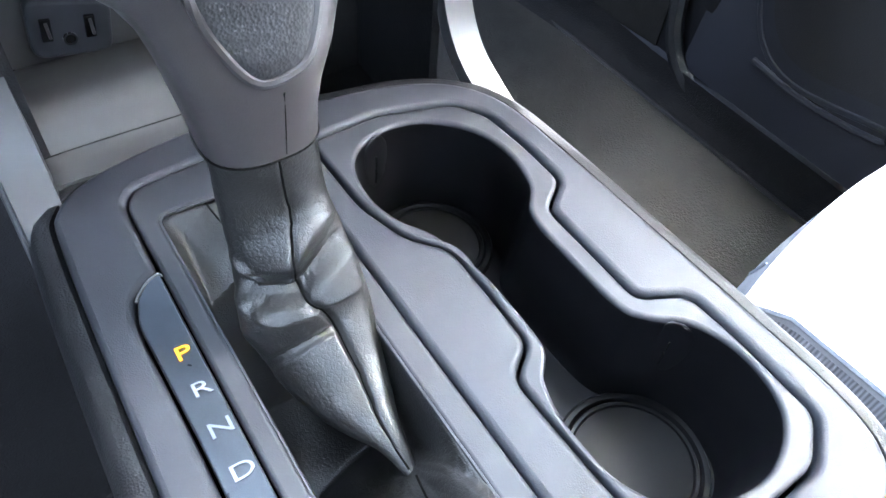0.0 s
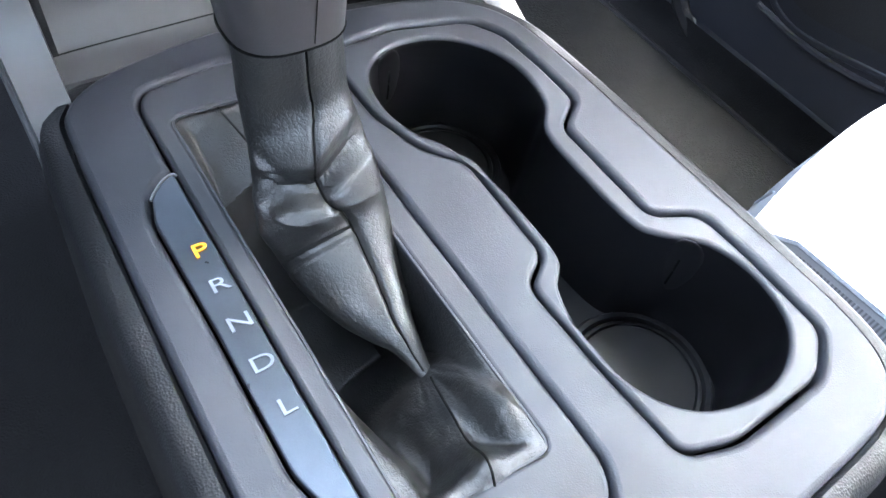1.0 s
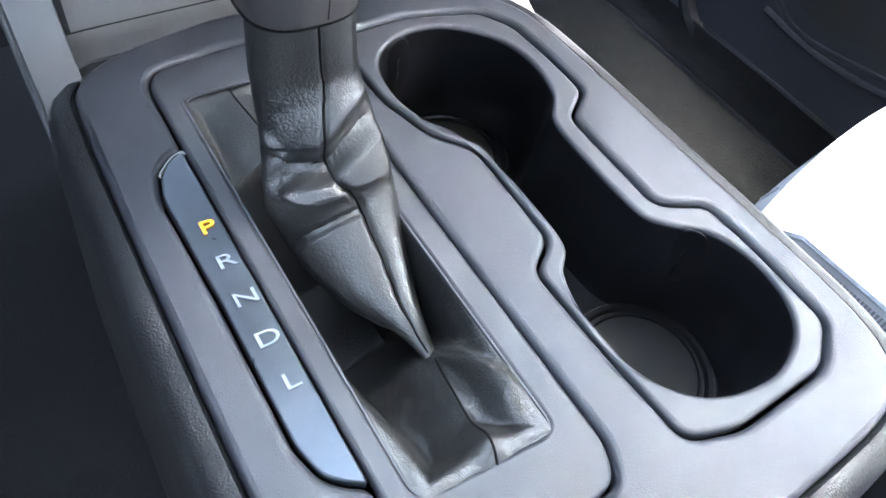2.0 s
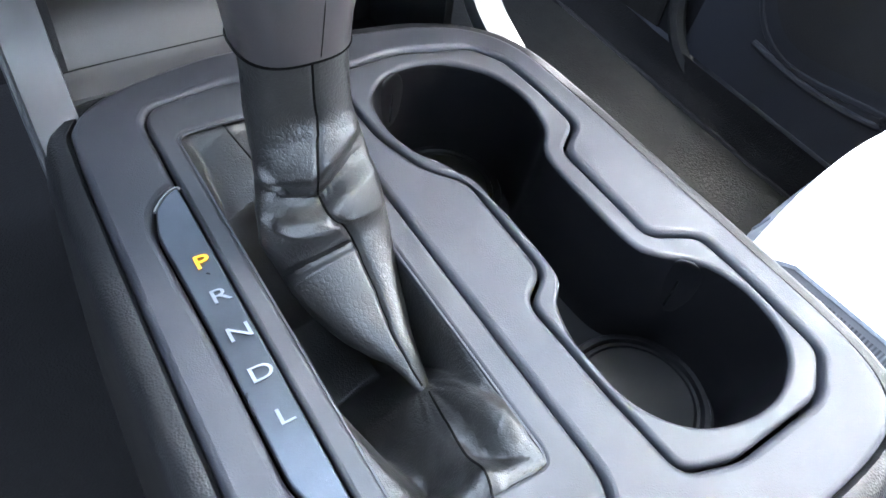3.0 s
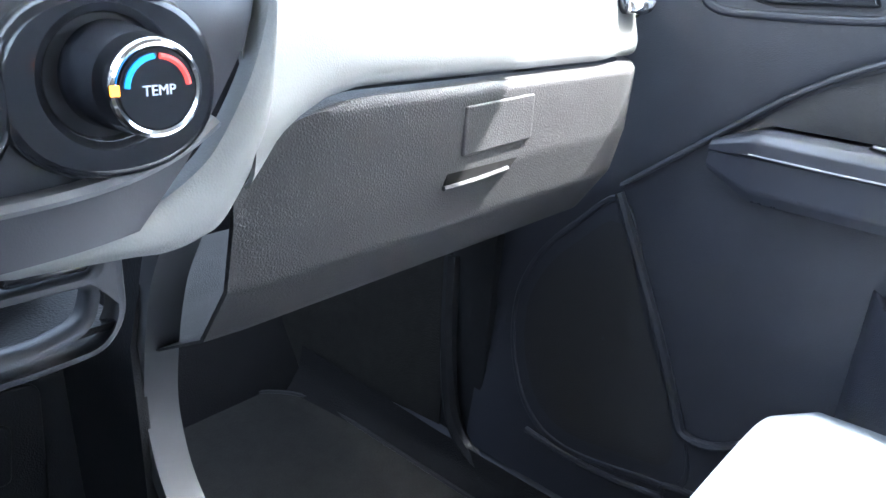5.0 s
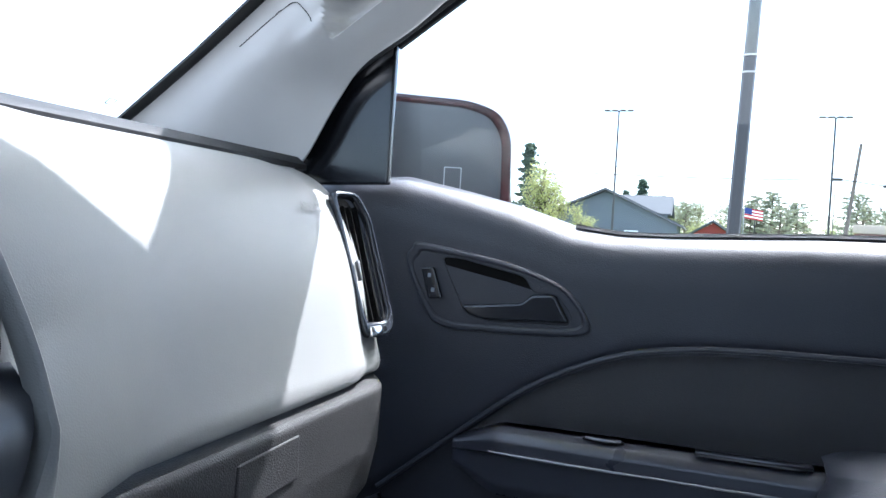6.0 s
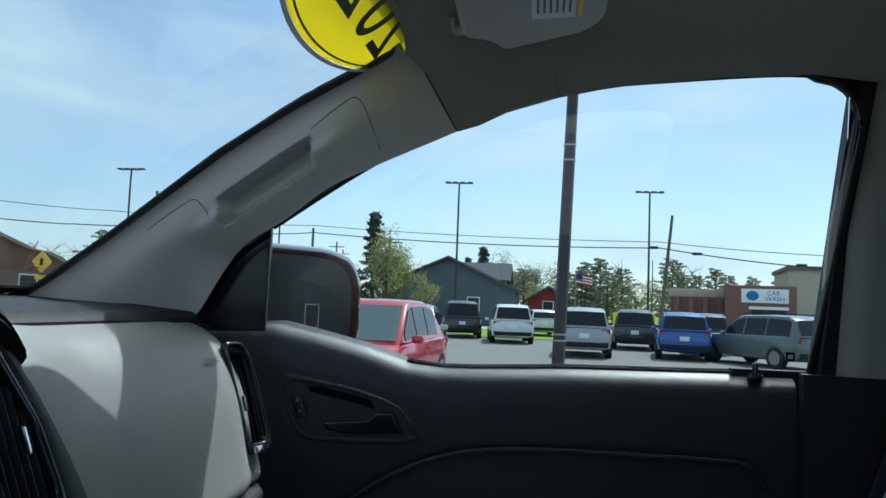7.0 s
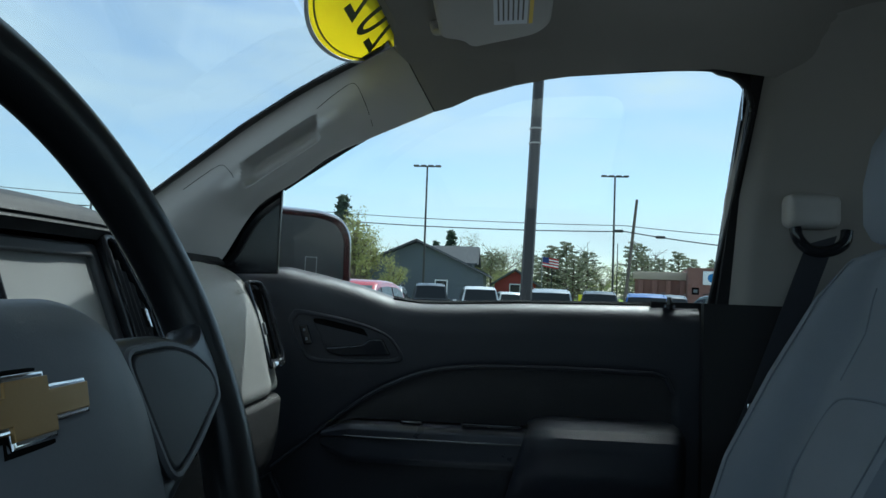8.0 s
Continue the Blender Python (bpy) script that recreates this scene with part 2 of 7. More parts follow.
def sheet(fn, nu, nv, thick=0.004, back=(0, 0, -1)):
    """A curved panel: fn(u, v) for u and v from 0 to 1, given a thickness towards back."""
    pts = [[Vector(fn(i / nu, j / nv)) for j in range(nv + 1)] for i in range(nu + 1)]
    off = Vector(back).normalized() * thick
    bm = bmesh.new()
    top = [[bm.verts.new(p) for p in r] for r in pts]
    bot = [[bm.verts.new(p + off) for p in r] for r in pts]
    for i in range(nu):
        for j in range(nv):
            bm.faces.new((top[i][j], top[i + 1][j], top[i + 1][j + 1], top[i][j + 1]))
            bm.faces.new((bot[i][j], bot[i][j + 1], bot[i + 1][j + 1], bot[i + 1][j]))
    for i in range(nu):
        bm.faces.new((top[i][0], bot[i][0], bot[i + 1][0], top[i + 1][0]))
        bm.faces.new((top[i][nv], top[i + 1][nv], bot[i + 1][nv], bot[i][nv]))
    for j in range(nv):
        bm.faces.new((top[0][j], top[0][j + 1], bot[0][j + 1], bot[0][j]))
        bm.faces.new((top[nu][j], bot[nu][j], bot[nu][j + 1], top[nu][j + 1]))
    return bm


def tube(pts, r, n=10, bm=None, closed=False, flat=1.0, up=(0, 0, 1)):
    """A bar along points; r is one radius or one a point; flat squeezes it along up."""
    v = [Vector(p) for p in pts]
    rings, c = [], len(v)
    for i in range(c):
        a, b = (v[i - 1], v[(i + 1) % c]) if closed else (v[max(i - 1, 0)], v[min(i + 1, c - 1)])
        d = (b - a).normalized()
        s = d.cross(Vector(up))
        s = s.normalized() if s.length > 1e-4 else Vector((1, 0, 0))
        w = s.cross(d)
        q = r[i] if isinstance(r, (list, tuple)) else r
        rings.append([v[i] + s * q * math.cos(2 * math.pi * j / n) + w * q * flat * math.sin(2 * math.pi * j / n) for j in range(n)])
    if closed:
        rings.append(rings[0])
        bm = loft(rings, bm=bm)
        bmesh.ops.remove_doubles(bm, verts=bm.verts, dist=1e-6)
        return bm
    return loft(rings, cap0=True, cap1=True, bm=bm)


def box(sx, sy, sz, at=(0, 0, 0), bevel=0.0, seg=2, m=None, bm=None):
    one = bmesh.new()
    bmesh.ops.create_cube(one, size=1)
    bmesh.ops.scale(one, vec=(sx, sy, sz), verts=one.verts)
    if bevel:
        bmesh.ops.bevel(one, geom=one.edges[:], offset=bevel, segments=seg, affect="EDGES", profile=0.5)
    bmesh.ops.transform(one, matrix=Matrix.Translation(at) @ (m or Matrix()), verts=one.verts)
    if bm is None:
        return one
    me = bpy.data.meshes.new("piece")
    one.to_mesh(me)
    one.free()
    bm.from_mesh(me)
    bpy.data.meshes.remove(me)
    return bm


def disc(r, h, at=(0, 0, 0), n=32, r2=None, m=None):
    bm = bmesh.new()
    bmesh.ops.create_cone(bm, cap_ends=True, segments=n, radius1=r, radius2=r if r2 is None else r2, depth=h)
    bmesh.ops.transform(bm, matrix=Matrix.Translation(at) @ (m or Matrix()), verts=bm.verts)
    return bm


def words(text, size, depth=0.0004, m=None, shear=0.0, bold=0.0):
    cu = bpy.data.curves.new("words", "FONT")
    cu.body, cu.size, cu.extrude, cu.shear, cu.offset = text, size, depth, shear, bold
    cu.align_x, cu.align_y = "CENTER", "CENTER"
    ob = new("words", cu)
    me = bpy.data.meshes.new_from_object(ob.evaluated_get(bpy.context.evaluated_depsgraph_get()))
    bpy.data.objects.remove(ob)
    bpy.data.curves.remove(cu)
    if m:
        me.transform(m)
    return me


def interp(x, table):
    """A smooth value at x from rows of (x, value) in rising order."""
    if x <= table[0][0]:
        return table[0][1]
    for (a, p), (b, q) in zip(table, table[1:]):
        if x <= b:
            return p + (q - p) * (x - a) / (b - a)
    return table[-1][1]


# frames of the main faces: local x, y, z into the world
ON_DOOR = Matrix(((0, 0, -1, 0), (-1, 0, 0, 0), (0, 1, 0, 0), (0, 0, 0, 1)))  # local x to the rear, y up, z into the cabin
ON_DASH = Matrix(((1, 0, 0, 0), (0, 0, -1, 0), (0, 1, 0, 0), (0, 0, 0, 1)))  # local x to the right, y up, z to the rear

# ---- cabin shell ----
GROUND = -0.25
ZC = 0.80  # top of the centre console

# floor and carpet
tagged(part("floor", box(1.46, 2.3, 0.05, (0, -0.25, 0.40), 0.004), M_FLOOR), "charcoal carpeted cabin floor", "floor", kind="structure")
firewall = tagged(part("wall_front", sheet(lambda u, v: (-0.72 + 1.44 * u, interp(v, [(0, 0.66), (0.3, 0.80), (1, 0.84)]), 0.42 + 0.88 * v), 4, 12, 0.02, (0, 1, 0)), M_FLOOR),
                  "dark carpeted bulkhead behind the dashboard", "wall", kind="structure")
tagged(part("wall_rear", plate([[(-0.75, 0.445), (0.75, 0.445), (0.75, 1.75), (-0.75, 1.75)], arc_round([(-0.58, 1.26), (0.58, 1.26), (0.54, 1.64), (-0.54, 1.64)], 0.05)], 0.04, 0.004, m=Matrix.Translation((0, -1.44, 0)) @ ON_DASH), M_LINER), "grey trimmed rear cab wall with a wide window opening", "wall", kind="structure")
rear_pane = tagged(part("window_3", plate([arc_round([(-0.59, 1.25), (0.59, 1.25), (0.55, 1.65), (-0.55, 1.65)], 0.05)], 0.004, m=Matrix.Translation((0, -1.456, 0)) @ ON_DASH), M_GLASS), "clear rear window of the cab", "window", kind="structure")
rear_pane.visible_shadow = False


def floor_mat():
    t = thing("floor_mat", "worn charcoal carpet floor mat on the passenger footwell floor", "floor mat", at=(0.42, 0.25, 0.429))
    rim = arc_round([(-0.215, -0.42), (0.235, -0.42), (0.235, 0.36), (0.17, 0.44), (-0.20, 0.40)], 0.05)
    part("mat", plate([rim], 0.010, 0.003, m=Matrix.Translation((0, 0, 0.010))), M_CARPET, t)
    part("edge_binding", tube([(p[0], p[1], 0.011) for p in rim], 0.004, 6, closed=True), M_BLACK, t, "black stitched edge binding")


floor_mat()

# sill and kick panel on the passenger side
part_sill = tube(spline([(0.715, 0.36, 0.77), (0.705, 0.345, 0.605), (0.70, 0.316, 0.505), (0.70, 0.24, 0.457), (0.70, 0.08, 0.45), (0.70, -0.9, 0.45)], 6, False), 0.013, 8)
tagged(part("trim_sill", part_sill, M_BLACK), "black rounded door sill trim", "sill trim", kind="structure")
tagged(part("wall_kick", sheet(lambda u, v: (0.712 - 0.03 * u, 0.36 + 0.36 * u, 0.42 + 0.79 * v), 4, 4, 0.01, (1, 0, 0)), M_CARPET),
       "dark carpeted footwell kick panel", "kick panel", kind="structure")
tagged(part("wall_sill", box(0.10, 1.9, 0.07, (0.745, -0.45, 0.445), 0.012), M_DOOR), "dark plastic scuff plate under the door", "sill", kind="structure")

tagged(part("trim_carpet", sheet(lambda u, v: (interp(u, [(0, 0.640), (0.35, 0.662), (0.7, 0.684), (1, 0.692)]) - 0.02 * max(0.0, (v - 0.8) / 0.2), -0.85 + 1.50 * v, interp(u, [(0, 0.4275), (0.35, 0.433), (0.7, 0.452), (1, 0.486)]) + 0.03 * max(0.0, (v - 0.8) / 0.2) * u), 10, 20, 0.006, (0.4, 0, -1)), M_FLOOR), "dark carpet rising to the door sill", "carpet", kind="structure")

# body side ahead of the door, outside the footwell
for sd in (1, -1):
    tagged(part("wall_fender", box(0.05, 1.0, 1.05, (sd * 0.80, 0.80, 0.77), 0.01), M_BLACK), "dark inner body side beside the footwell", "body side", kind="structure")
tagged(part("wall_cowl", box(1.6, 0.05, 0.9, (0, 0.90, 0.80), 0.01), M_BLACK), "dark body wall ahead of the bulkhead", "body wall", kind="structure")
tagged(part("wall_underbody", box(1.6, 2.6, 0.03, (0, -0.35, 0.350), 0.01), M_BLACK), "black underbody below the cabin floor", "underbody", kind="structure")

# filler boxes added to stop sun leaking in between door and kick panel
for sd in (1, -1):
    tagged(part("trim_leak_filler", box(0.10, 0.10, 0.86, (sd * 0.765, 0.335, 0.90), 0.004), M_BLACK), "black filler between door and footwell", "filler panel", kind="structure")

# roof, header and headliner
WIN_TOP = [(-0.80, 1.672), (-0.72, 1.684), (-0.67, 1.689), (-0.56, 1.686), (-0.40, 1.673), (-0.24, 1.641), (-0.16, 1.610), (-0.09, 1.586), (0.0, 1.535), (0.114, 1.458)]


def roof_edge(y):
    return interp(y, WIN_TOP)


def liner_z(x, y):
    e = roof_edge(y) if y > -0.8 else 1.67
    crown = 1.755 - 0.04 * max(0.0, (y + 0.42) / 0.30) ** 2
    k = min(1.0, max(0.0, (abs(x) / 0.70 - 0.80) / 0.186) ** 1.18)
    return crown * (1 - k ** 2.2) + (e + 0.004) * k ** 2.2


def liner(u, v):
    x = -0.70 + 1.40 * u
    y = -1.42 + (1.42 + interp(abs(x), [(0, -0.12), (0.5, -0.12), (0.62, -0.100), (0.684, -0.166), (0.72, -0.168)])) * v
    return (x, y + 0.025 * (1 - abs(x) / 0.70) * max(0.0, (y + 0.42) / 0.30), liner_z(x, y))


tagged(part("ceiling", sheet(liner, 48, 30, 0.012, (0, 0, 1)), M_LINER), "grey woven cloth headliner", "headliner", kind="structure")
tagged(part("roof", plate([arc_round([(-0.75, -1.46), (0.75, -1.46), (0.75, -0.20), (0.66, -0.15), (0.55, -0.125), (-0.55, -0.125), (-0.66, -0.15), (-0.75, -0.20)], 0.03)], 0.012, 0.003, m=Matrix.Translation((0, 0, 1.785))), M_BLACK), "steel cab roof above the headliner", "roof", kind="structure")

# windshield
WS = [(0.62, 1.292), (0.447, 1.349), (0.335, 1.428), (0.167, 1.556), (0.042, 1.636), (-0.095, 1.706)]


def ws_y(z):
    return interp(z, [(b, a) for a, b in WS])


def windshield(u, v):
    z = 1.33 + 0.385 * v
    x = (0.66 - 0.03 * v) * (2 * u - 1)
    return (x, ws_y(z) + 0.012 + 0.10 * (1 - (x / 0.66) ** 2) * (1 - 0.5 * v), z + 0.008)


glass_pane = tagged(part("window_1", sheet(windshield, 16, 12, 0.004, (0, 0.5, 1)), M_GLASS), "clear raked windshield glass", "windshield", kind="structure")
glass_pane.visible_shadow = False
M_FRIT = material("black_ceramic_border", (0.008, 0.008, 0.009), 0.35)
for side in (1, -1):
    fr = sheet(lambda u, v: (side * (0.660 - 0.012 * v - 0.040 * u), ws_y(1.335 + 0.38 * v) + 0.004, 1.335 + 0.38 * v), 1, 24, 0.003, (0, 0.5, 1))
    tagged(part("trim_frit", fr, M_FRIT), "black printed border of the windshield", "windshield trim", kind="structure")
tagged(part("trim_frit", sheet(lambda u, v: (-0.62 + 1.24 * u, 0.458 + 0.05 * v + 0.08 * (1 - (2 * u - 1) ** 2), 1.352 - 0.012 * v), 16, 1, 0.004, (0, 0, -1)), M_FRIT),
       "black lower border of the windshield", "windshield trim", kind="structure")


# windshield pillars
def pillar(side):
    name = "pillar_right" if side > 0 else "pillar_left"
    edge = [(0.50, 1.325), (0.447, 1.349), (0.335, 1.428), (0.167, 1.556), (0.042, 1.636), (-0.105, 1.710)]
    low = [(0.245, 1.310), (0.220, 1.320), (0.163, 1.411), (0.083, 1.469), (-0.006, 1.531), (-0.166, 1.606)]
    a = spline([(0, p, q) for p, q in edge], 24, False)
    b = spline([(0, p, q) for p, q in low], 24, False)
    n = len(a) - 1

    def fn(u, v):
        i = min(int(round(v * n)), n)
        e, l = a[i], b[i]
        base = e.lerp(l, u)
        x = 0.632 + 0.048 * u ** 1.5 - 0.022 * math.sin(math.pi * u) ** 2 * min(1.0, 0.35 + v * 1.6)
        along = -0.824 * (base.y - 0.103) + 0.567 * (base.z - 1.519)
        across = 0.567 * (base.y - 0.103) + 0.824 * (base.z - 1.519)
        pocket = 0.040 * math.exp(-((along - 0.45 * across) / 0.076) ** 18) * math.exp(-((across + 0.0035) / 0.0195) ** 12)
        bar = -0.024 * math.exp(-(along / 0.125) ** 8) * math.exp(-((across + 0.026) / 0.026) ** 4)
        end = max(0.0, (v - 0.80) / 0.20)
        end = end * end * (3 - 2 * end)
        x = x * (1 - end) + (0.622 + 0.084 * u - 0.018 * u * u) * end
        return (side * (x + pocket + bar), base.y, base.z)

    p = tagged(part(name, sheet(fn, 72, n, 0.006, (side, 0.3, 0)), M_PILLAR), "light grey plastic windshield pillar trim with a moulded grab handle", "pillar trim", kind="structure")
    if side > 0:
        for tri in ([(0.279, 1.441), (0.24, 1.470), (0.211, 1.487), (0.195, 1.478), (0.184, 1.464)], [(0.038, 1.592), (0.0, 1.626), (-0.026, 1.640), (-0.045, 1.608), (-0.055, 1.572)]):
            line = []
            for q in spline([(0, c, d) for c, d in tri], 6, False):
                k = min(range(n + 1), key=lambda i: min((a[i].lerp(b[i], w / 20) - q).length for w in range(21)))
                w = min(range(21), key=lambda w: (a[k].lerp(b[k], w / 20) - q).length) / 20
                s = fn(w, k / n)
                line.append((s[0] - 0.0006, q.y, q.z))
            part("seam", tube(line, 0.0005, 5), M_SEAM, p)
    return p


pillar(1)
pillar(-1)
for sd in (1, -1):
    run = [Vector((sd * (0.6215 + 0.084 * i / 24 - 0.018 * (i / 24) ** 2), -0.105 - 0.061 * i / 24, 1.710 - 0.104 * i / 24)) for i in range(25)]
    tagged(part("trim_seam", tube(run, 0.0011, 6), M_SEAM), "dark gap between pillar trim and headliner", "trim gap", kind="structure")
    def joint(u, v):
        e = run[int(round(24 * u))]
        p = Vector((abs(e.x) * (1 - v) + (0.630 + 0.070 * u) * v, (e.y - 0.0015) * (1 - v) - 0.31 * v, 0))
        p.z = liner_z(p.x, p.y) + (e.z - liner_z(abs(e.x), e.y)) * (1 - v) - 0.0015 + 0.001 * v
        return (sd * p.x, p.y, p.z)

    tagged(part("trim_joint", sheet(joint, 24, 14, 0.008, (sd, 0, 1)), M_LINER), "grey cloth headliner corner behind the windshield pillar", "headliner", kind="structure")
    jamb = spline([(0, 0.245, 1.312), (0, 0.222, 1.326), (0, 0.171, 1.424), (0, 0.090, 1.484), (0, 0.0, 1.545), (0, -0.165, 1.614)], 8, False)
    tagged(part("trim_jamb", sheet(lambda u, v: Vector((sd * (0.684 + 0.09 * u), 0, 0.010 + 0.032 * u)) + jamb[min(len(jamb) - 1, int(round(v * (len(jamb) - 1))))], 3, len(jamb) - 1, 0.012, (0, 0.5, 1)), M_BLACK), "black door frame behind the windshield pillar", "door frame", kind="structure")
    post = sheet(lambda u, v: (sd * 0.716, interp(v, [(0, -0.684), (0.35, -0.704), (0.88, -0.742), (1, -0.742)]) - 0.10 * u, 1.25 + 0.46 * v), 2, 10, 0.012, (sd, 0, 0))
    tagged(part("trim_post", post, M_BLACK), "black door post behind the window", "door post", kind="structure")
tagged(part("trim_header", sheet(lambda u, v: (-0.62 + 1.24 * u, -0.118 + 0.022 * v + 0.028 * (1 - abs(2 * u - 1)), 1.714 + 0.005 * v), 24, 3, 0.01, (0, 0, 1)), M_LINER),
       "grey cloth front edge of the headliner", "headliner trim", kind="structure")


for sd in (1, -1):
    run = spline([(sd * 0.690, 0.262, 1.295), (sd * 0.690, 0.232, 1.330), (sd * 0.692, 0.180, 1.412), (sd * 0.692, 0.098, 1.470), (sd * 0.692, 0.0, 1.538), (sd * 0.696, -0.09, 1.594), (sd * 0.700, -0.165, 1.622)], 8, False)
    tagged(part("trim_pillar_seal", tube(run, 0.005, 8), M_BLACK), "black rubber seal along the windshield pillar", "door seal", kind="structure")

# door openings: window frame and centre pillars
def side_frame(side):
    s = side
    nm = "right" if s > 0 else "left"
    # outer lip, out of sight, widened towards the rear to keep sun off the console
    def lip(y):
        return 0.05 + 0.068 * min(1.0, max(0.0, (-0.22 - y) / 0.12))

    band = sheet(lambda u, v: (s * (0.708 + lip(0.13 - 0.875 * v) * u), interp(v, [(0, 0.13), (1, -0.745)]), roof_edge(interp(v, [(0, 0.13), (1, -0.745)])) + 0.008 + 0.4 * lip(0.13 - 0.875 * v) * u), 2, 40, 0.03, (0, 0, 1))
    tagged(part("trim_frame_" + nm, band, M_BLACK), "black upper window frame and rubber seal with an added outer lip that blocks sun", "window frame", kind="structure")
    # centre pillar: light upper trim, black lower trim
    def pillar_at(u, v):
        """The trim rises straight, then rolls over into the headliner."""
        base = interp(u, [(0, 0.736), (0.05, 0.722), (0.10, 0.708), (0.16, 0.697), (0.22, 0.693), (0.5, 0.686), (1, 0.684)])
        a = radians(90 * max(0.0, (v - 0.62) / 0.38))
        w = min(1.0, u / 0.55)
        y = interp(v, [(0, -0.690), (0.35, -0.706), (0.75, -0.748), (1, -0.750)])
        return (s * (base - 0.15 * (1 - math.cos(a)) * w * w * (3 - 2 * w)), y - 0.24 * u, 1.27 + 0.345 * min(1.0, v / 0.62) + 0.1385 * math.sin(a))

    up = sheet(pillar_at, 28, 36, 0.012, (s, 0, 0))
    tagged(part("wall_pillar_" + nm, up, M_POST), "grey plastic upper centre pillar trim", "pillar trim", kind="structure")
    gusset = arc_round([(0.650, 1.716), (0.780, 1.716), (0.780, 1.600), (0.742, 1.612), (0.740, 1.640), (0.735, 1.660), (0.725, 1.676), (0.710, 1.687), (0.685, 1.693)], 0.004)
    corner = plate([gusset], 0.010, 0.002, m=Matrix.Translation((0.726, 0, 0)) @ ON_DOOR)
    corner.transform(Matrix.Scale(s, 4, (1, 0, 0)))
    tagged(part("trim_corner_" + nm, corner, M_BLACK), "black rubber corner behind the window", "window frame", kind="structure")
    lo = sheet(lambda u, v: (s * (0.708 - 0.02 * math.sin(math.pi * u)), -0.662 - u * 0.28, 0.47 + 0.80 * v), 8, 6, 0.02, (s, 0, 0))
    tagged(part("wall_pillar_low_" + nm, lo, M_BLACK), "black plastic lower centre pillar trim", "pillar trim", kind="structure")
    seal = tube(spline([(s * 0.715, 0.12, 1.458), (s * 0.712, -0.02, 1.55), (s * 0.712, -0.16, 1.626), (s * 0.708, -0.30, 1.671), (s * 0.703, -0.50, 1.689), (s * 0.703, -0.66, 1.695),
                        (s * 0.704, -0.715, 1.676), (s * 0.706, -0.740, 1.63), (s * 0.712, -0.727, 1.54), (s * 0.725, -0.703, 1.40), (s * 0.738, -0.677, 1.26)], 6, False), 0.0045, 8)
    tagged(part("trim_seal_" + nm, seal, M_BLACK), "black rubber door seal round the window", "door seal", kind="structure")
    ch = sheet(lambda u, v: (s * (0.735 + 0.03 * u), interp(v, [(0, -0.680), (1, -0.739)]) - 0.002 * u, 1.25 + 0.43 * v), 2, 6, 0.045, (0, -1, 0))
    tagged(part("trim_channel_" + nm, ch, M_BLACK), "gloss black window channel at the rear edge", "window channel", kind="structure")
    tagged(part("wall_quarter_" + nm, sheet(lambda u, v: (pillar_at(1, v)[0] + s * 0.002, -0.925 - 0.52 * u, pillar_at(1, v)[2]), 3, 36, 0.012, (s, 0, 0)), M_POST), "grey rear side trim", "side panel", kind="structure")
    tagged(part("wall_gap_" + nm, sheet(lambda u, v: (s * 0.765, -0.58 - 0.16 * u, 0.43 + 0.84 * v), 2, 2, 0.02, (s, 0, 0)), M_BLACK), "black door jamb", "door jamb", kind="structure")
    tagged(part("wall_back_" + nm, sheet(lambda u, v: (s * 0.72, -0.93 - 0.5 * u, 0.47 + 0.80 * v), 2, 2, 0.02, (s, 0, 0)), M_BLACK), "black rear side panel", "side panel", kind="structure")


side_frame(1)
side_frame(-1)

# unseen wall below the open driver's window, added to block low light
tagged(part("wall_left", sheet(lambda u, v: (-0.74 - 0.02 * v, 0.32 - 1.0 * u, 0.45 + 0.80 * v), 4, 4, 0.03, (-1, 0, 0)), M_DOOR), "plain dark unseen wall that blocks light from the driver side", "side wall", kind="structure")

# passenger window glass
def side_glass(u, v):
    y = 0.17 - 0.90 * u
    z = 1.24 + (roof_edge(y) - 0.5 * max(0.0, y - 0.114) - 1.222) * v
    return (0.775 - 0.055 * (z - 1.24) / 0.46, y, z)


pane = tagged(part("window_2", sheet(side_glass, 40, 4, 0.004, (1, 0, 0)), M_GLASS), "clear passenger door window glass", "window", kind="structure")
pane.visible_shadow = False
sticker = thing("window_mark", "small black certification mark on the window glass", "window mark", at=(0.742, -0.655, 1.292))
part("mark", box(0.001, 0.013, 0.013, (0, 0, 0)), M_GLOSS, sticker)
part("mark_print", box(0.0006, 0.007, 0.006, (-0.001, 0, 0)), M_LETTER, sticker, "white print bar")

glass_mark = thing("windshield_mark", "small dark square outline printed on the windshield glass", "window mark", at=(0.611, 0.444, 1.377))
corners = [Vector((0.611 + 0.0055 * a, 0.444 - 0.0040 * b, 1.377 + 0.0030 * b)) for a, b in ((-1, -1), (1, -1), (1, 1), (-1, 1))]
for a, b in zip(corners, corners[1:] + corners[:1]):
    part("print_bar", tube([a - glass_mark.location, b - glass_mark.location], 0.0006, 6), M_GLOSS, glass_mark)

# ---- passenger door ----
DOOR_TOP = [(-0.72, 1.263), (-0.66, 1.263), (-0.34, 1.257), (-0.20, 1.250), (-0.145, 1.249), (-0.095, 1.254), (-0.022, 1.277), (0.051, 1.294), (0.126, 1.309), (0.26, 1.300), (0.33, 1.295)]
DOOR_X = [(0.46, 0.695), (0.60, 0.712), (0.72, 0.726), (0.90, 0.738), (1.05, 0.742), (1.15, 0.740), (1.21, 0.741), (1.24, 0.745), (1.254, 0.753), (1.262, 0.768), (1.266, 0.785)]


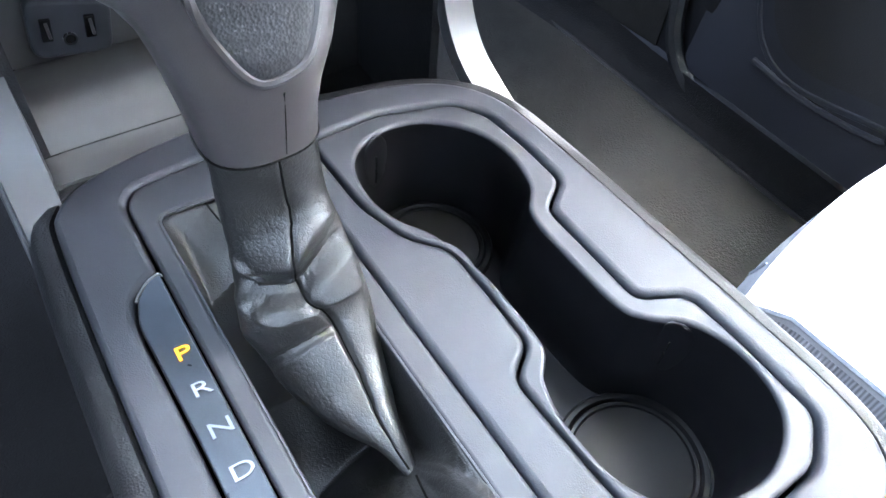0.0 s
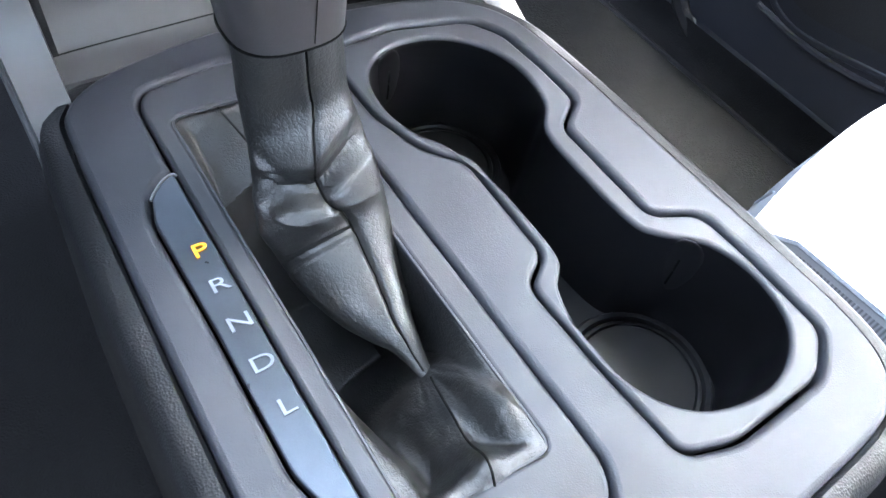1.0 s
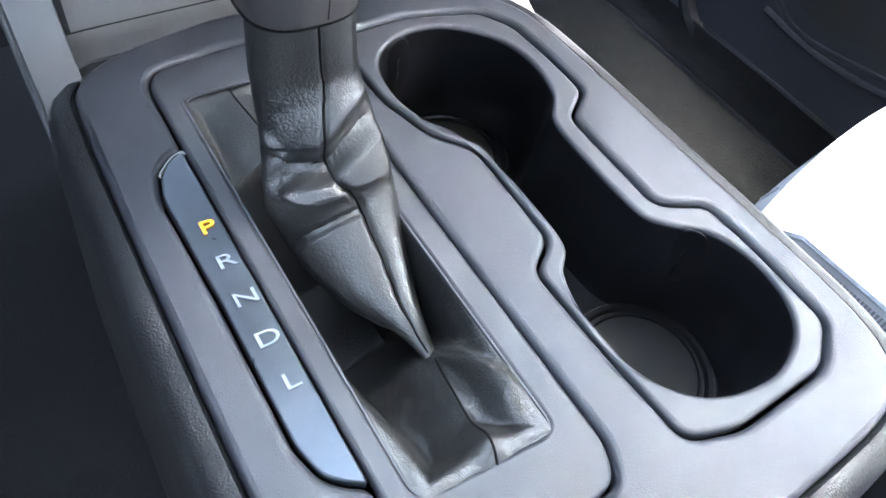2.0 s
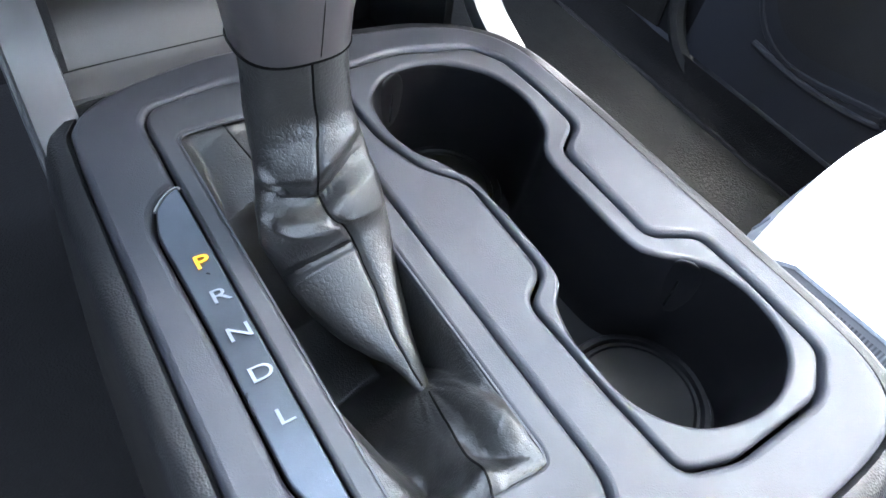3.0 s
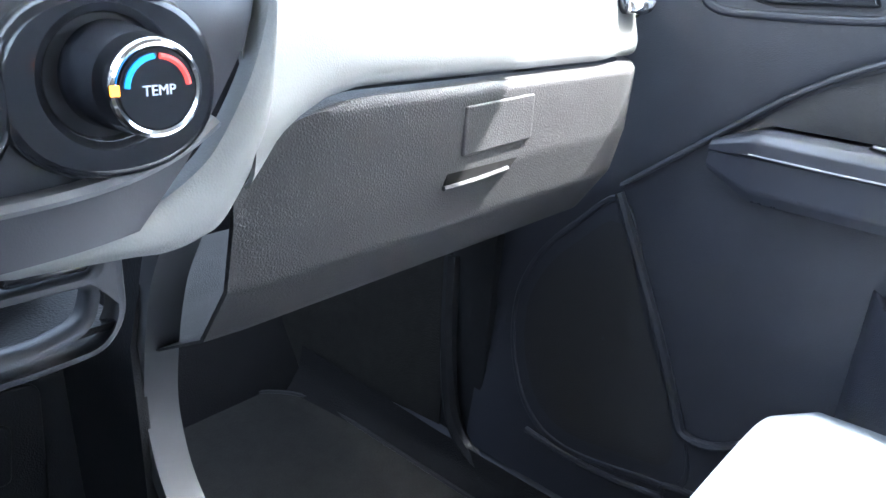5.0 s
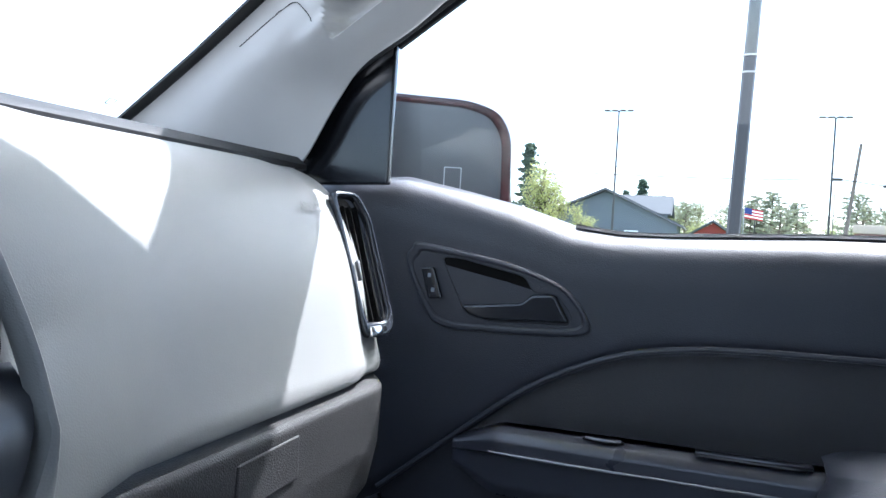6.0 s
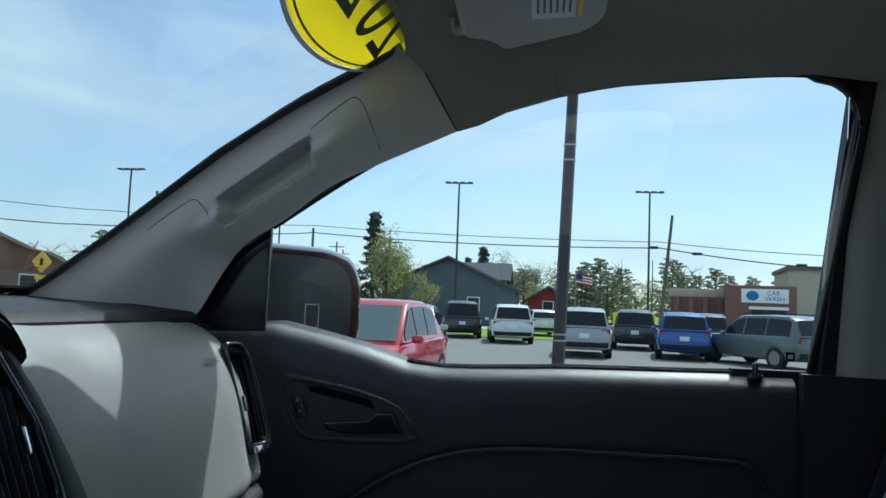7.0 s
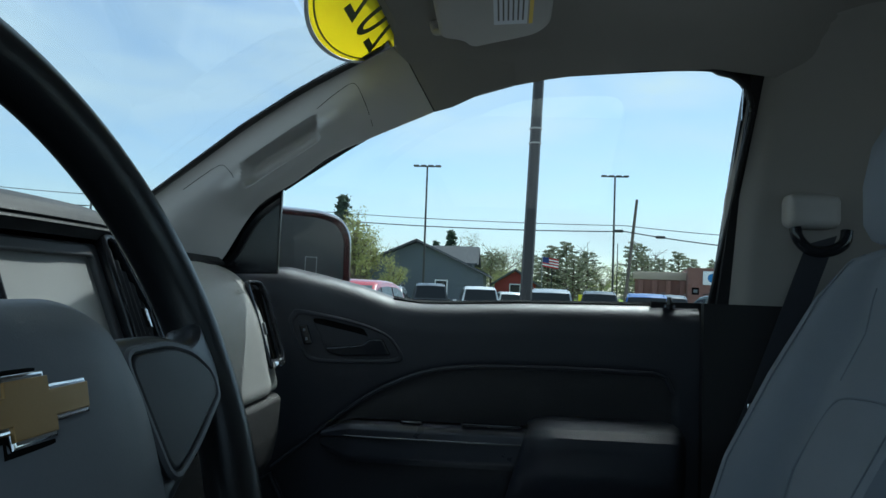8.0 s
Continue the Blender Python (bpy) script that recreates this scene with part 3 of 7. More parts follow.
def door_face(y, z):
    """How far out the door's inner face lies."""
    lift = interp(y, DOOR_TOP) - 1.263
    x = interp(z - lift * max(0.0, min(1.0, (z - 1.0) / 0.26)), DOOR_X)
    d = 0.5 * (1 + math.tanh((interp(y, ARM_TOP) - z) / 0.006)) * (1 if y > -0.62 else 0)
    return x + 0.006 * d


ARM_TOP = [(-0.63, 0.9), (-0.62, 1.10), (-0.605, 1.132), (-0.58, 1.139), (-0.42, 1.141), (-0.30, 1.139), (-0.24, 1.136), (-0.20, 1.131), (-0.165, 1.124), (-0.13, 1.112), (-0.10, 1.099), (-0.070, 1.083), (-0.040, 1.064), (-0.009, 1.040), (0.061, 0.983), (0.127, 0.929), (0.20, 0.87), (0.30, 0.70)]


def door_panel(u, v):
    y = 0.30 - 0.965 * u
    top = interp(y, DOOR_TOP)
    z = 0.485 + (top + 0.003 - 0.485) * v
    return (door_face(y, z), y, z)


door = thing("passenger_door", "closed dark grey plastic passenger door with a recessed handle and speaker", "car door", at=(0.74, -0.18, 0.485))


def dpart(name, bm, mat, label="", parent=None):
    """A part of the door, given in world coordinates."""
    ob = part(name, bm, mat, parent or door, label)
    ob.data.transform(Matrix.Translation(-door.location))
    return ob


dpart("panel", sheet(door_panel, 120, 110, 0.03, (1, 0, 0)), M_DOOR)
# padded line above the insert
ridge = [(door_face(y, interp(y, ARM_TOP)) - 0.006, y, interp(y, ARM_TOP)) for y in [0.127 - 0.745 * i / 60 for i in range(61)]]
dpart("insert_piping", tube(ridge, 0.0035, 8), M_DOOR)
insert = sheet(lambda u, v: (door_face(0.02 - 0.635 * u, 1.03) - 0.002 - 0.008 * math.sin(math.pi * v), 0.02 - 0.635 * u,
                             1.000 + max(0.004, interp(0.02 - 0.635 * u, ARM_TOP) - 0.008 - 1.000) * v), 50, 10, 0.004, (1, 0, 0))
dpart("cloth_insert", insert, material("dark_grey_door_cloth", (0.024, 0.024, 0.027), 0.8, grain=0.5, grain_size=0.0016), "dark grey padded insert")


def arm_band(u, v):
    y = 0.03 - 0.40 * u
    prof = [(0.0, 0.742, 1.030), (0.25, 0.716, 1.030), (0.34, 0.706, 1.026), (0.42, 0.700, 1.018), (0.55, 0.698, 1.004), (0.60, 0.704, 1.000), (0.85, 0.700, 0.968), (0.93, 0.706, 0.955), (1.0, 0.742, 0.950)]
    x = interp(v, [(a, b) for a, b, c in prof])
    z = interp(v, [(a, c) for a, b, c in prof])
    f = min(1.0, u / 0.14)
    return (x * (0.4 + 0.6 * f) + 0.742 * (0.6 - 0.6 * f), y, z + (1 - f) * (0.99 - z) * 0.6)


dpart("armrest_band", sheet(arm_band, 40, 40, 0.003, (1, 0, 0)), M_ARMBAND, "satin dark trim band of the armrest")
dpart("bright_line", tube([(0.699, -0.02, 1.0045), (0.696, -0.10, 1.004), (0.696, -0.36, 1.004)], 0.0012, 6), M_SATIN)
dpart("window_switch", box(0.012, 0.11, 0.006, (0.712, -0.29, 1.033), 0.002), M_GLOSS, "gloss black window switch")
# finger bowl drawn flat: dark disc as its shade, bright bead as its highlight
cup = Matrix.Translation((0.716, -0.142, 1.0312)) @ pose(0, 0, 0, 0, 0, 90)
dpart("pull_shade_disc", plate([spline([(0.022 * math.cos(t * math.pi / 6), 0.0085 * math.sin(t * math.pi / 6)) for t in range(12)], 4)], 0.002, 0.0006, m=cup), M_SEAM, "flat dark disc standing in for a shaded finger recess")
dpart("pull_lit_edge", tube([cup @ Vector((0.019 * math.cos(radians(t)), 0.0075 * math.sin(radians(t)), 0.0012)) for t in range(20, 165, 12)], 0.0016, 6), M_SATIN, "bright bead standing in for the lit edge of the finger recess")


def arm_pad(u, v):
    y = -0.355 - 0.275 * u + 0.085 * max(0.0, v - 0.42) * (1 - u)
    e = min(1.0, u / 0.16, (1 - u) / 0.10)
    prof = [(0, 0.742, 1.052), (0.2, 0.70, 1.050), (0.4, 0.660, 1.043), (0.5, 0.645, 1.030), (0.58, 0.642, 1.010), (0.72, 0.652, 0.965), (0.86, 0.69, 0.915), (1, 0.742, 0.88)]
    x = interp(v, [(a, b) for a, b, c in prof])
    z = interp(v, [(a, c) for a, b, c in prof])
    e = e ** 0.5
    return (0.742 - (0.742 - x) * (0.55 + 0.45 * e), y, z - 0.012 * (1 - e))


dpart("armrest", sheet(arm_pad, 24, 40, 0.004, (1, 0, 0)), M_DOOR, "padded dark armrest")

# handle bezel
bez = [(-0.105, 1.204), (-0.099, 1.224), (-0.083, 1.230), (0.016, 1.214), (0.080, 1.193), (0.104, 1.173), (0.118, 1.151), (0.112, 1.138), (0.074, 1.133), (-0.012, 1.130), (-0.057, 1.132), (-0.079, 1.150)]
bez_in = [(p * 0.905 + 0.0005, 1.177 + (q - 1.177) * 0.80) for p, q in bez]
cav = arc_round([(-0.060, 1.214), (-0.038, 1.214), (0.041, 1.198), (0.052, 1.180), (0.079, 1.180), (0.097, 1.158), (0.095, 1.146), (0.0, 1.143), (-0.028, 1.150)], 0.007)
HX = Matrix.Translation((0.7365, 0, 0)) @ ON_DOOR
dpart("handle_bezel", plate([spline(bez, 6), spline(bez_in, 6)], 0.009, 0.0035, m=HX), M_DOOR, "raised rounded bezel")
dpart("handle_plate", plate([spline([(p * 0.97, 1.177 + (q - 1.177) * 0.94) for p, q in bez], 6), cav], 0.004, 0.0008, m=Matrix.Translation((0.7385, 0, 0)) @ ON_DOOR), M_DOOR)
# the shallow recess floor is near-black to imitate the cavity's shade
dpart("handle_recess", plate([[(p * 1.05, 1.18 + (q - 1.18) * 1.08) for p, q in cav]], 0.003, m=Matrix.Translation((0.7405, 0, 0)) @ ON_DOOR), M_SEAM)
lever = arc_round([(-0.032, 1.160), (0.040, 1.168), (0.052, 1.179), (0.078, 1.180), (0.095, 1.150), (0.0, 1.145), (-0.024, 1.150)], 0.005)
dpart("release_lever", plate([lever], 0.012, 0.003, m=Matrix.Translation((0.7335, 0, 0)) @ ON_DOOR), M_GLOSS, "dark release lever")
lock = dpart("lock_switch", plate([arc_round([(-0.084, 1.200), (-0.068, 1.202), (-0.056, 1.166), (-0.073, 1.164)], 0.003)], 0.006, 0.0015, m=Matrix.Translation((0.7325, 0, 0)) @ ON_DOOR), M_GLOSS, "black rocker lock switch")
for y, z in ((0.0725, 1.192), (0.0675, 1.175)):
    dpart("symbol", box(0.0006, 0.004, 0.005, (0.7318, y, z)), M_GREYPRINT, "white padlock symbol bar", lock)

# speaker grille and strip
spk = [(-0.123, 0.912), (-0.185, 0.868), (-0.235, 0.805), (-0.258, 0.732), (-0.245, 0.648), (-0.205, 0.580), (-0.14, 0.552), (-0.03, 0.566), (0.028, 0.585), (0.012, 0.659), (-0.06, 0.79)]


def on_face(me, lift=0.0):
    """Bends a flat door part onto the door's face."""
    for w in me.vertices:
        w.co.x += door_face(w.co.y, w.co.z) - lift
    return me


ring_o, ring_i = spline(spk, 6), spline([(-0.115 + (p + 0.115) * 0.95, 0.73 + (q - 0.73) * 0.95) for p, q in spk], 6)
dpart("grille_rim", on_face(plate([ring_o, ring_i], 0.006, 0.002, m=ON_DOOR), 0.002), M_DOOR)
grille = bmesh.new()
for k in range(9):
    f0, f1 = 0.10 * k, 0.10 * (k + 1)
    ra = [(-0.115 + (p + 0.115) * 0.92 * max(f0, 0.02), 0.73 + (q - 0.73) * 0.92 * max(f0, 0.02)) for p, q in spk]
    rb = [(-0.115 + (p + 0.115) * 0.92 * f1, 0.73 + (q - 0.73) * 0.92 * f1) for p, q in spk]
    loft([[(door_face(-p[0], p[1]) - 0.004, -p[0], p[1]) for p in spline(ra, 4)], [(door_face(-p[0], p[1]) - 0.004, -p[0], p[1]) for p in spline(rb, 4)]], bm=grille)
dpart("speaker_grille", grille, material("perforated_black_grille", (0.016, 0.016, 0.018), 0.55, grain=0.35, grain_size=0.0016, cells="f1"), "perforated black speaker grille")
strip_pts = [(door_face(y, z) - 0.006, y, z) for y, z in ((0.130, 0.918), (0.117, 0.895), (0.070, 0.81), (0.030, 0.735), (0.0, 0.675), (-0.014, 0.655), (-0.05, 0.657), (-0.12, 0.692), (-0.3, 0.73), (-0.60, 0.74))]
dpart("panel_crease", tube(spline(strip_pts, 6, False), 0.0062, 8), M_DOOR)
lower = [(door_face(y, z) - 0.001, y, z) for y, z in ((0.20, 0.555), (0.10, 0.548), (0.0, 0.56), (-0.06, 0.585), (-0.6, 0.60))]
dpart("lower_crease", tube(spline(lower, 6, False), 0.005, 8), M_DOOR)


def map_pocket(u, v):
    y = -0.155 - 0.46 * u
    e = min(1.0, u / 0.12) ** 0.5
    prof = [(0, 0.735, 0.885), (0.1, 0.70, 0.893), (0.2, 0.672, 0.890), (0.3, 0.665, 0.875), (1, 0.70, 0.70)]
    x = interp(v, [(a, b) for a, b, c in prof])
    return (0.735 - (0.735 - x) * e, y, interp(v, [(a, c) for a, b, c in prof]) - 0.03 * (u > 0.12) * 0)


dpart("map_pocket", sheet(map_pocket, 30, 24, 0.004, (1, 0, 0)), M_DOOR)
# lock pin and sill weatherstrip
pin = disc(0.0052, 0.022, (0.760, -0.612, 1.268), 14, 0.0042)
dpart("lock_pin", pin, M_GLOSS, "black lock pin")
dpart("lock_pin_collar", disc(0.012, 0.006, (0.757, -0.612, 1.262), 18, 0.009), M_GLOSS)
dpart("weatherstrip", tube([(0.780, y, interp(y, DOOR_TOP) + 0.003) for y in [-0.09 - 0.57 * i / 30 for i in range(31)]], 0.0045, 6), M_BLACK, "black rubber weatherstrip")

# mirror corner panel
sail = [(-0.122, 1.485), (-0.180, 1.446), (-0.216, 1.394), (-0.258, 1.312), (-0.255, 1.292), (-0.124, 1.296)]
dpart("mirror_corner", plate([arc_round(sail, 0.004)], 0.012, 0.003, m=Matrix.Translation((0.712, 0, 0)) @ ON_DOOR), M_GLOSS, "black triangular mirror corner cover")

# outside mirror
mir = thing("door_mirror", "dark red door mirror outside the passenger window", "door mirror", at=(0.86, 0.06, 1.28))
M_REDPAINT = material("dark_red_car_paint", (0.045, 0.007, 0.008), 0.25, coat=1.0, vary=0.05)
MW = Matrix.Translation((0.935, 0.142, 1.338)) @ pose(0, 0, 0, 7, 0, -70)
hs = [(-0.120, -0.075), (0.070, -0.092), (0.100, -0.080), (0.108, -0.050), (0.104, 0.052), (0.084, 0.086), (0.04, 0.099), (-0.120, 0.106)]
shell = bmesh.new()
rings = []
for k, (d, f) in enumerate(((0.0, 1.0), (0.012, 1.04), (0.05, 1.06), (0.09, 0.90), (0.11, 0.55))):
    rings.append([MW @ Vector((p[0] * f, d, p[1] * f)) - Vector(mir.location) for p in arc_round(hs, 0.02)])
part("housing", loft(rings, cap1=True), M_REDPAINT, mir, "glossy dark red housing")
fr = plate([arc_round(hs, 0.02), arc_round([(p * 0.87, q * 0.89) for p, q in hs], 0.018)], 0.012, 0.004, m=Matrix.Translation(-Vector(mir.location)) @ MW @ ON_DASH)
part("frame", fr, M_REDPAINT, mir)
gl = plate([arc_round([(p * 0.94, q * 0.92) for p, q in hs], 0.018)], 0.003, m=Matrix.Translation(-Vector(mir.location)) @ MW @ Matrix.Translation((0, 0.004, 0)) @ ON_DASH)
part("mirror_glass", gl, M_MIRROR, mir, "hazy mirror glass")
part("arm", box(0.12, 0.05, 0.05, Vector((0.825, 0.215, 1.30)) - Vector(mir.location), 0.012), M_BLACK, mir)
wl_ = plate([arc_round([(-0.012, -0.030), (0.014, -0.030), (0.014, 0.014), (-0.012, 0.014)], 0.001), arc_round([(-0.0105, -0.0285), (0.0125, -0.0285), (0.0125, 0.0125), (-0.0105, 0.0125)], 0.001)],
            0.0006, m=Matrix.Translation(-Vector(mir.location)) @ MW @ Matrix.Translation((0.020, -0.0002, -0.012)) @ ON_DASH)
part("label_outline", wl_, M_LETTER, mir, "white printed rectangle on the mirror")

# ---- centre console ----
console = thing("centre_console", "charcoal plastic centre console with cup holder and shifter openings", "console", at=(0.0, -0.05, 0.46))


def under(ob_thing, name, bm, mat, label="", parent=None):
    """A part given in world coordinates, under a thing that is not turned."""
    ob = part(name, bm, mat, parent or ob_thing, label)
    ob.data.transform(Matrix.Translation(-ob_thing.location))
    return ob


deck_rim = spline([(-0.159, 0.105), (-0.153, 0.138), (-0.127, 0.158), (-0.085, 0.168), (-0.035, 0.172), (0.054, 0.158), (0.105, 0.148), (0.143, 0.127), (0.164, 0.092), (0.170, 0.03), (0.173, -0.06), (0.176, -0.15),
                   (0.176, -0.215), (0.166, -0.248), (0.14, -0.266), (0.07, -0.272), (-0.07, -0.275), (-0.14, -0.272), (-0.160, -0.245), (-0.163, -0.15), (-0.162, -0.03)], 5)
tray_rim = arc_round([(0.0135, 0.122), (0.07, 0.125), (0.128, 0.109), (0.1435, 0.085), (0.147, 0.045), (0.1475, 0.004), (0.122, -0.014), (0.122, -0.100), (0.1525, -0.115), (0.155, -0.15), (0.154, -0.212),
                      (0.128, -0.231), (0.06, -0.233), (0.0295, -0.223), (0.0255, -0.17), (0.0235, -0.106), (0.0445, -0.092), (0.0455, -0.06), (0.046, -0.011), (0.026, 0.012), (0.0145, 0.05)], 0.009, 5)
plate_rim = arc_round([(-0.1145, 0.122), (-0.107, 0.134), (-0.056, 0.140), (-0.012, 0.132), (-0.0085, 0.118), (-0.008, -0.205), (-0.016, -0.222), (-0.060, -0.226), (-0.108, -0.222), (-0.1145, -0.205)], 0.010, 5)
strip_rim = arc_round([(-0.1155, 0.061), (-0.124, 0.058), (-0.134, 0.048), (-0.139, 0.030), (-0.137, -0.05), (-0.1372, -0.135), (-0.133, -0.152), (-0.126, -0.160), (-0.1155, -0.167)], 0.004, 4)
cut = arc_round([(-0.1145, 0.122), (-0.107, 0.134), (-0.056, 0.140), (-0.012, 0.132), (-0.0085, 0.118), (-0.008, -0.205), (-0.016, -0.222), (-0.060, -0.226), (-0.108, -0.222), (-0.1145, -0.205),
                 (-0.1155, -0.167), (-0.126, -0.160), (-0.133, -0.152), (-0.1372, -0.135), (-0.137, -0.05), (-0.139, 0.030), (-0.134, 0.048), (-0.124, 0.058), (-0.1155, 0.061)], 0.005, 4)
boot_rim = arc_round([(-0.1015, 0.104), (-0.0255, 0.102), (-0.0255, -0.187), (-0.1015, -0.183)], 0.009, 5)


def grow(loop, d):
    """A loop moved outwards by d."""
    n, out = len(loop), []
    area = sum(loop[i - 1][0] * loop[i][1] - loop[i][0] * loop[i - 1][1] for i in range(n))
    for i in range(n):
        t = Vector(loop[(i + 1) % n][:2]) - Vector(loop[i - 1][:2])
        if t.length < 1e-9:
            t = Vector((1, 0))
        t.normalize()
        nrm = Vector((t.y, -t.x)) * (1 if area > 0 else -1)
        out.append(Vector(loop[i][:2]) + nrm * d)
    return out


TOP = Matrix.Translation((0, 0, ZC))
under(console, "deck", plate([deck_rim, grow(tray_rim, 0.0014), grow(cut, 0.0012)], 0.028, 0.0045, 3, TOP), M_DECK)
skirt = []
for z, d, dx in ((0.780, 0.0006, 0), (0.793, 0.0008, 0), (0.7955, 0.003, 0), (0.7955, 0.008, 0), (0.792, 0.014, 0), (0.783, 0.0185, 0), (0.765, 0.0215, 0), (0.72, 0.025, 0), (0.60, 0.034, 0), (0.46, 0.040, 0)):
    skirt.append([(p.x, p.y, z) for p in grow(deck_rim, d)])
under(console, "side_skirt", loft(skirt, cap1=True), M_BLACK, "grained plastic console sides")
under(console, "well", plate([grow(deck_rim, -0.012)], 0.004, m=Matrix.Translation((0, 0, 0.675))), M_SEAM)

# cup holder
trough_rim = spline([(0.024, 0.055), (0.030, 0.086), (0.050, 0.104), (0.076, 0.108), (0.101, 0.100), (0.124, 0.076), (0.132, 0.045), (0.126, 0.012), (0.109, -0.012), (0.1065, -0.05), (0.108, -0.098), (0.118, -0.115),
                     (0.138, -0.132), (0.148, -0.160), (0.144, -0.190), (0.130, -0.209), (0.105, -0.220), (0.079, -0.219), (0.056, -0.211), (0.040, -0.195), (0.031, -0.172), (0.030, -0.142), (0.037, -0.115),
                     (0.0505, -0.098), (0.0525, -0.06), (0.051, -0.03), (0.0425, 0.006), (0.030, 0.027)], 5)
cups = thing("cup_holder", "twin cup holder insert in satin charcoal plastic with black wells", "cup holder", at=(0.09, -0.05, 0.71))
under(cups, "rim_plate", plate([grow(tray_rim, -0.0008), trough_rim], 0.010, 0.003, 3, Matrix.Translation((0, 0, ZC - 0.0012))), M_TRAY)
walls = [[(p.x, p.y, z) for p in grow(trough_rim, d)] for z, d in ((0.7955, 0.0), (0.790, -0.0008), (0.775, -0.002), (0.745, -0.004), (0.722, -0.006), (0.7165, -0.009))]
under(cups, "well", loft(walls, cap1=True), M_CUP, "smooth black well")
for cx, cy, r in ((0.079, 0.053, 0.044), (0.0895, -0.163, 0.047)):
    ring = bmesh.new()
    for rr, hh in ((r, 0.0035), (r * 0.88, 0.0022)):
        tube([(cx + rr * math.cos(a * math.pi / 24), cy + rr * math.sin(a * math.pi / 24), 0.7175) for a in range(48)], hh, 6, ring, True)
    under(cups, "base_ring", ring, M_CUP)
    under(cups, "base_pad", disc(r * 0.82, 0.003, (cx, cy, 0.718), 40), M_CUPBASE)
for x, y, ang in ((0.056, 0.1035, 105), (0.131, -0.128, 40), (0.118, -0.002, -45)):
    bmp = bmesh.new()
    bmesh.ops.create_uvsphere(bmp, u_segments=18, v_segments=12, radius=1)
    bmesh.ops.transform(bmp, matrix=Matrix.Translation((x + 0.0012 * math.cos(radians(ang)), y + 0.0012 * math.sin(radians(ang)), 0.768)) @ pose(0, 0, 0, 0, 0, ang) @ Matrix.Diagonal((0.0030, 0.017, 0.030, 1)), verts=bmp.verts)
    tab = under(cups, "grip_tab", bmp, M_CUP, "rubber grip tab")
    d = Vector((math.cos(radians(ang)), math.sin(radians(ang)), 0)) * -0.0020
    under(cups, "slit", tube(spline([(x + d.x * 0.75, y + d.y * 0.75, 0.781), (x + d.x, y + d.y, 0.768), (x + d.x * 0.75, y + d.y * 0.75, 0.755)], 4, False), 0.0008, 6), M_SEAM, parent=tab)

# shifter surround, indicator strip
surround = thing("shifter_surround", "dark plastic shifter surround plate in the console", "shifter trim", at=(-0.062, -0.05, 0.79))
under(surround, "surround_plate", plate([plate_rim, boot_rim], 0.010, 0.0028, 3, Matrix.Translation((0, 0, ZC - 0.0006))), M_TRAY)
under(surround, "inner_lip", tube([(p.x, p.y, ZC - 0.0018) for p in boot_rim], 0.0011, 6, closed=True), M_TRAY, "thin raised lip round the gaiter")
indicator = thing("gear_indicator", "metallic grey gear indicator strip with printed letters", "gear indicator", at=(-0.126, -0.05, 0.79))
under(indicator, "strip", plate([grow(strip_rim, -0.0006)], 0.008, 0.0012, 2, Matrix.Translation((0, 0, ZC - 0.0008))), M_STRIP)
under(indicator, "bright_edge", tube([(p.x, p.y, ZC - 0.0012) for p in strip_rim[:14]], 0.0009, 6), M_SATIN)
for ch, y in (("P", 0.000), ("R", -0.0255), ("N", -0.0515), ("D", -0.078), ("L", -0.1045)):
    turned = Matrix.Translation((-0.1245, y, ZC + 0.0001)) @ pose(0, 0, 0, 0, 0, 0) @ Matrix.Diagonal((1.42, 1, 1, 1))
    under(indicator, "letter", words(ch, 0.0128, 0.0003, turned, bold=0.0), M_PLETTER if ch == "P" else M_GREYPRINT, "lit amber letter" if ch == "P" else "white printed letter")


# gaiter: a crumpled sleeve that leans to the rear and runs out into a draped, sunken apron
# sleeve axis from the collar down to the tip: x, y, z, half width
SLEEVE = [(-0.0550, 0.0290, 0.9220, 0.0272), (-0.0540, 0.0282, 0.8952, 0.0276), (-0.0540, 0.0257, 0.8690, 0.0286), (-0.0540, 0.0195, 0.8545, 0.0295), (-0.0540, 0.0110, 0.8420, 0.0314), (-0.0540, 0.0036, 0.8262, 0.0339),
          (-0.0540, -0.0055, 0.8085, 0.0358), (-0.0540, -0.0185, 0.7950, 0.0347), (-0.0535, -0.0345, 0.7845, 0.0308), (-0.0520, -0.0525, 0.7775, 0.0250), (-0.0500, -0.0715, 0.7745, 0.0176), (-0.0485, -0.0875, 0.7750, 0.0102), (-0.0475, -0.0990, 0.7725, 0.0066), (-0.0465, -0.1120, 0.7690, 0.0036)]
AXIS = spline([(p[0], p[1], p[2]) for p in SLEEVE], 18, False)
WIDTH = [p.x for p in spline([(p[3], 0, 0) for p in SLEEVE], 18, False)]
SEAM_AT = [(1, 0.32), (2, 0.33), (3, 0.25), (4, 0.09), (5, -0.01), (6, 0.22), (7, 0.35), (8, 0.39), (9, 0.44), (10, 0.36), (11, 0.12), (12, 0.0), (13, 0.0)]
CAM_EYE = Vector((-0.186, -0.259, 1.122))  # camera position; the sleeve's outline and folds are shaped to fit its view


def hump(x, table):
    """A rounded value from rows of (x, value)."""
    for (p, q), (r, t) in zip(table, table[1:]):
        if p <= x <= r:
            w = (x - p) / (r - p)
            return q + (t - q) * w * w * (3 - 2 * w)
    return table[0][1] if x < table[0][0] else table[-1][1]


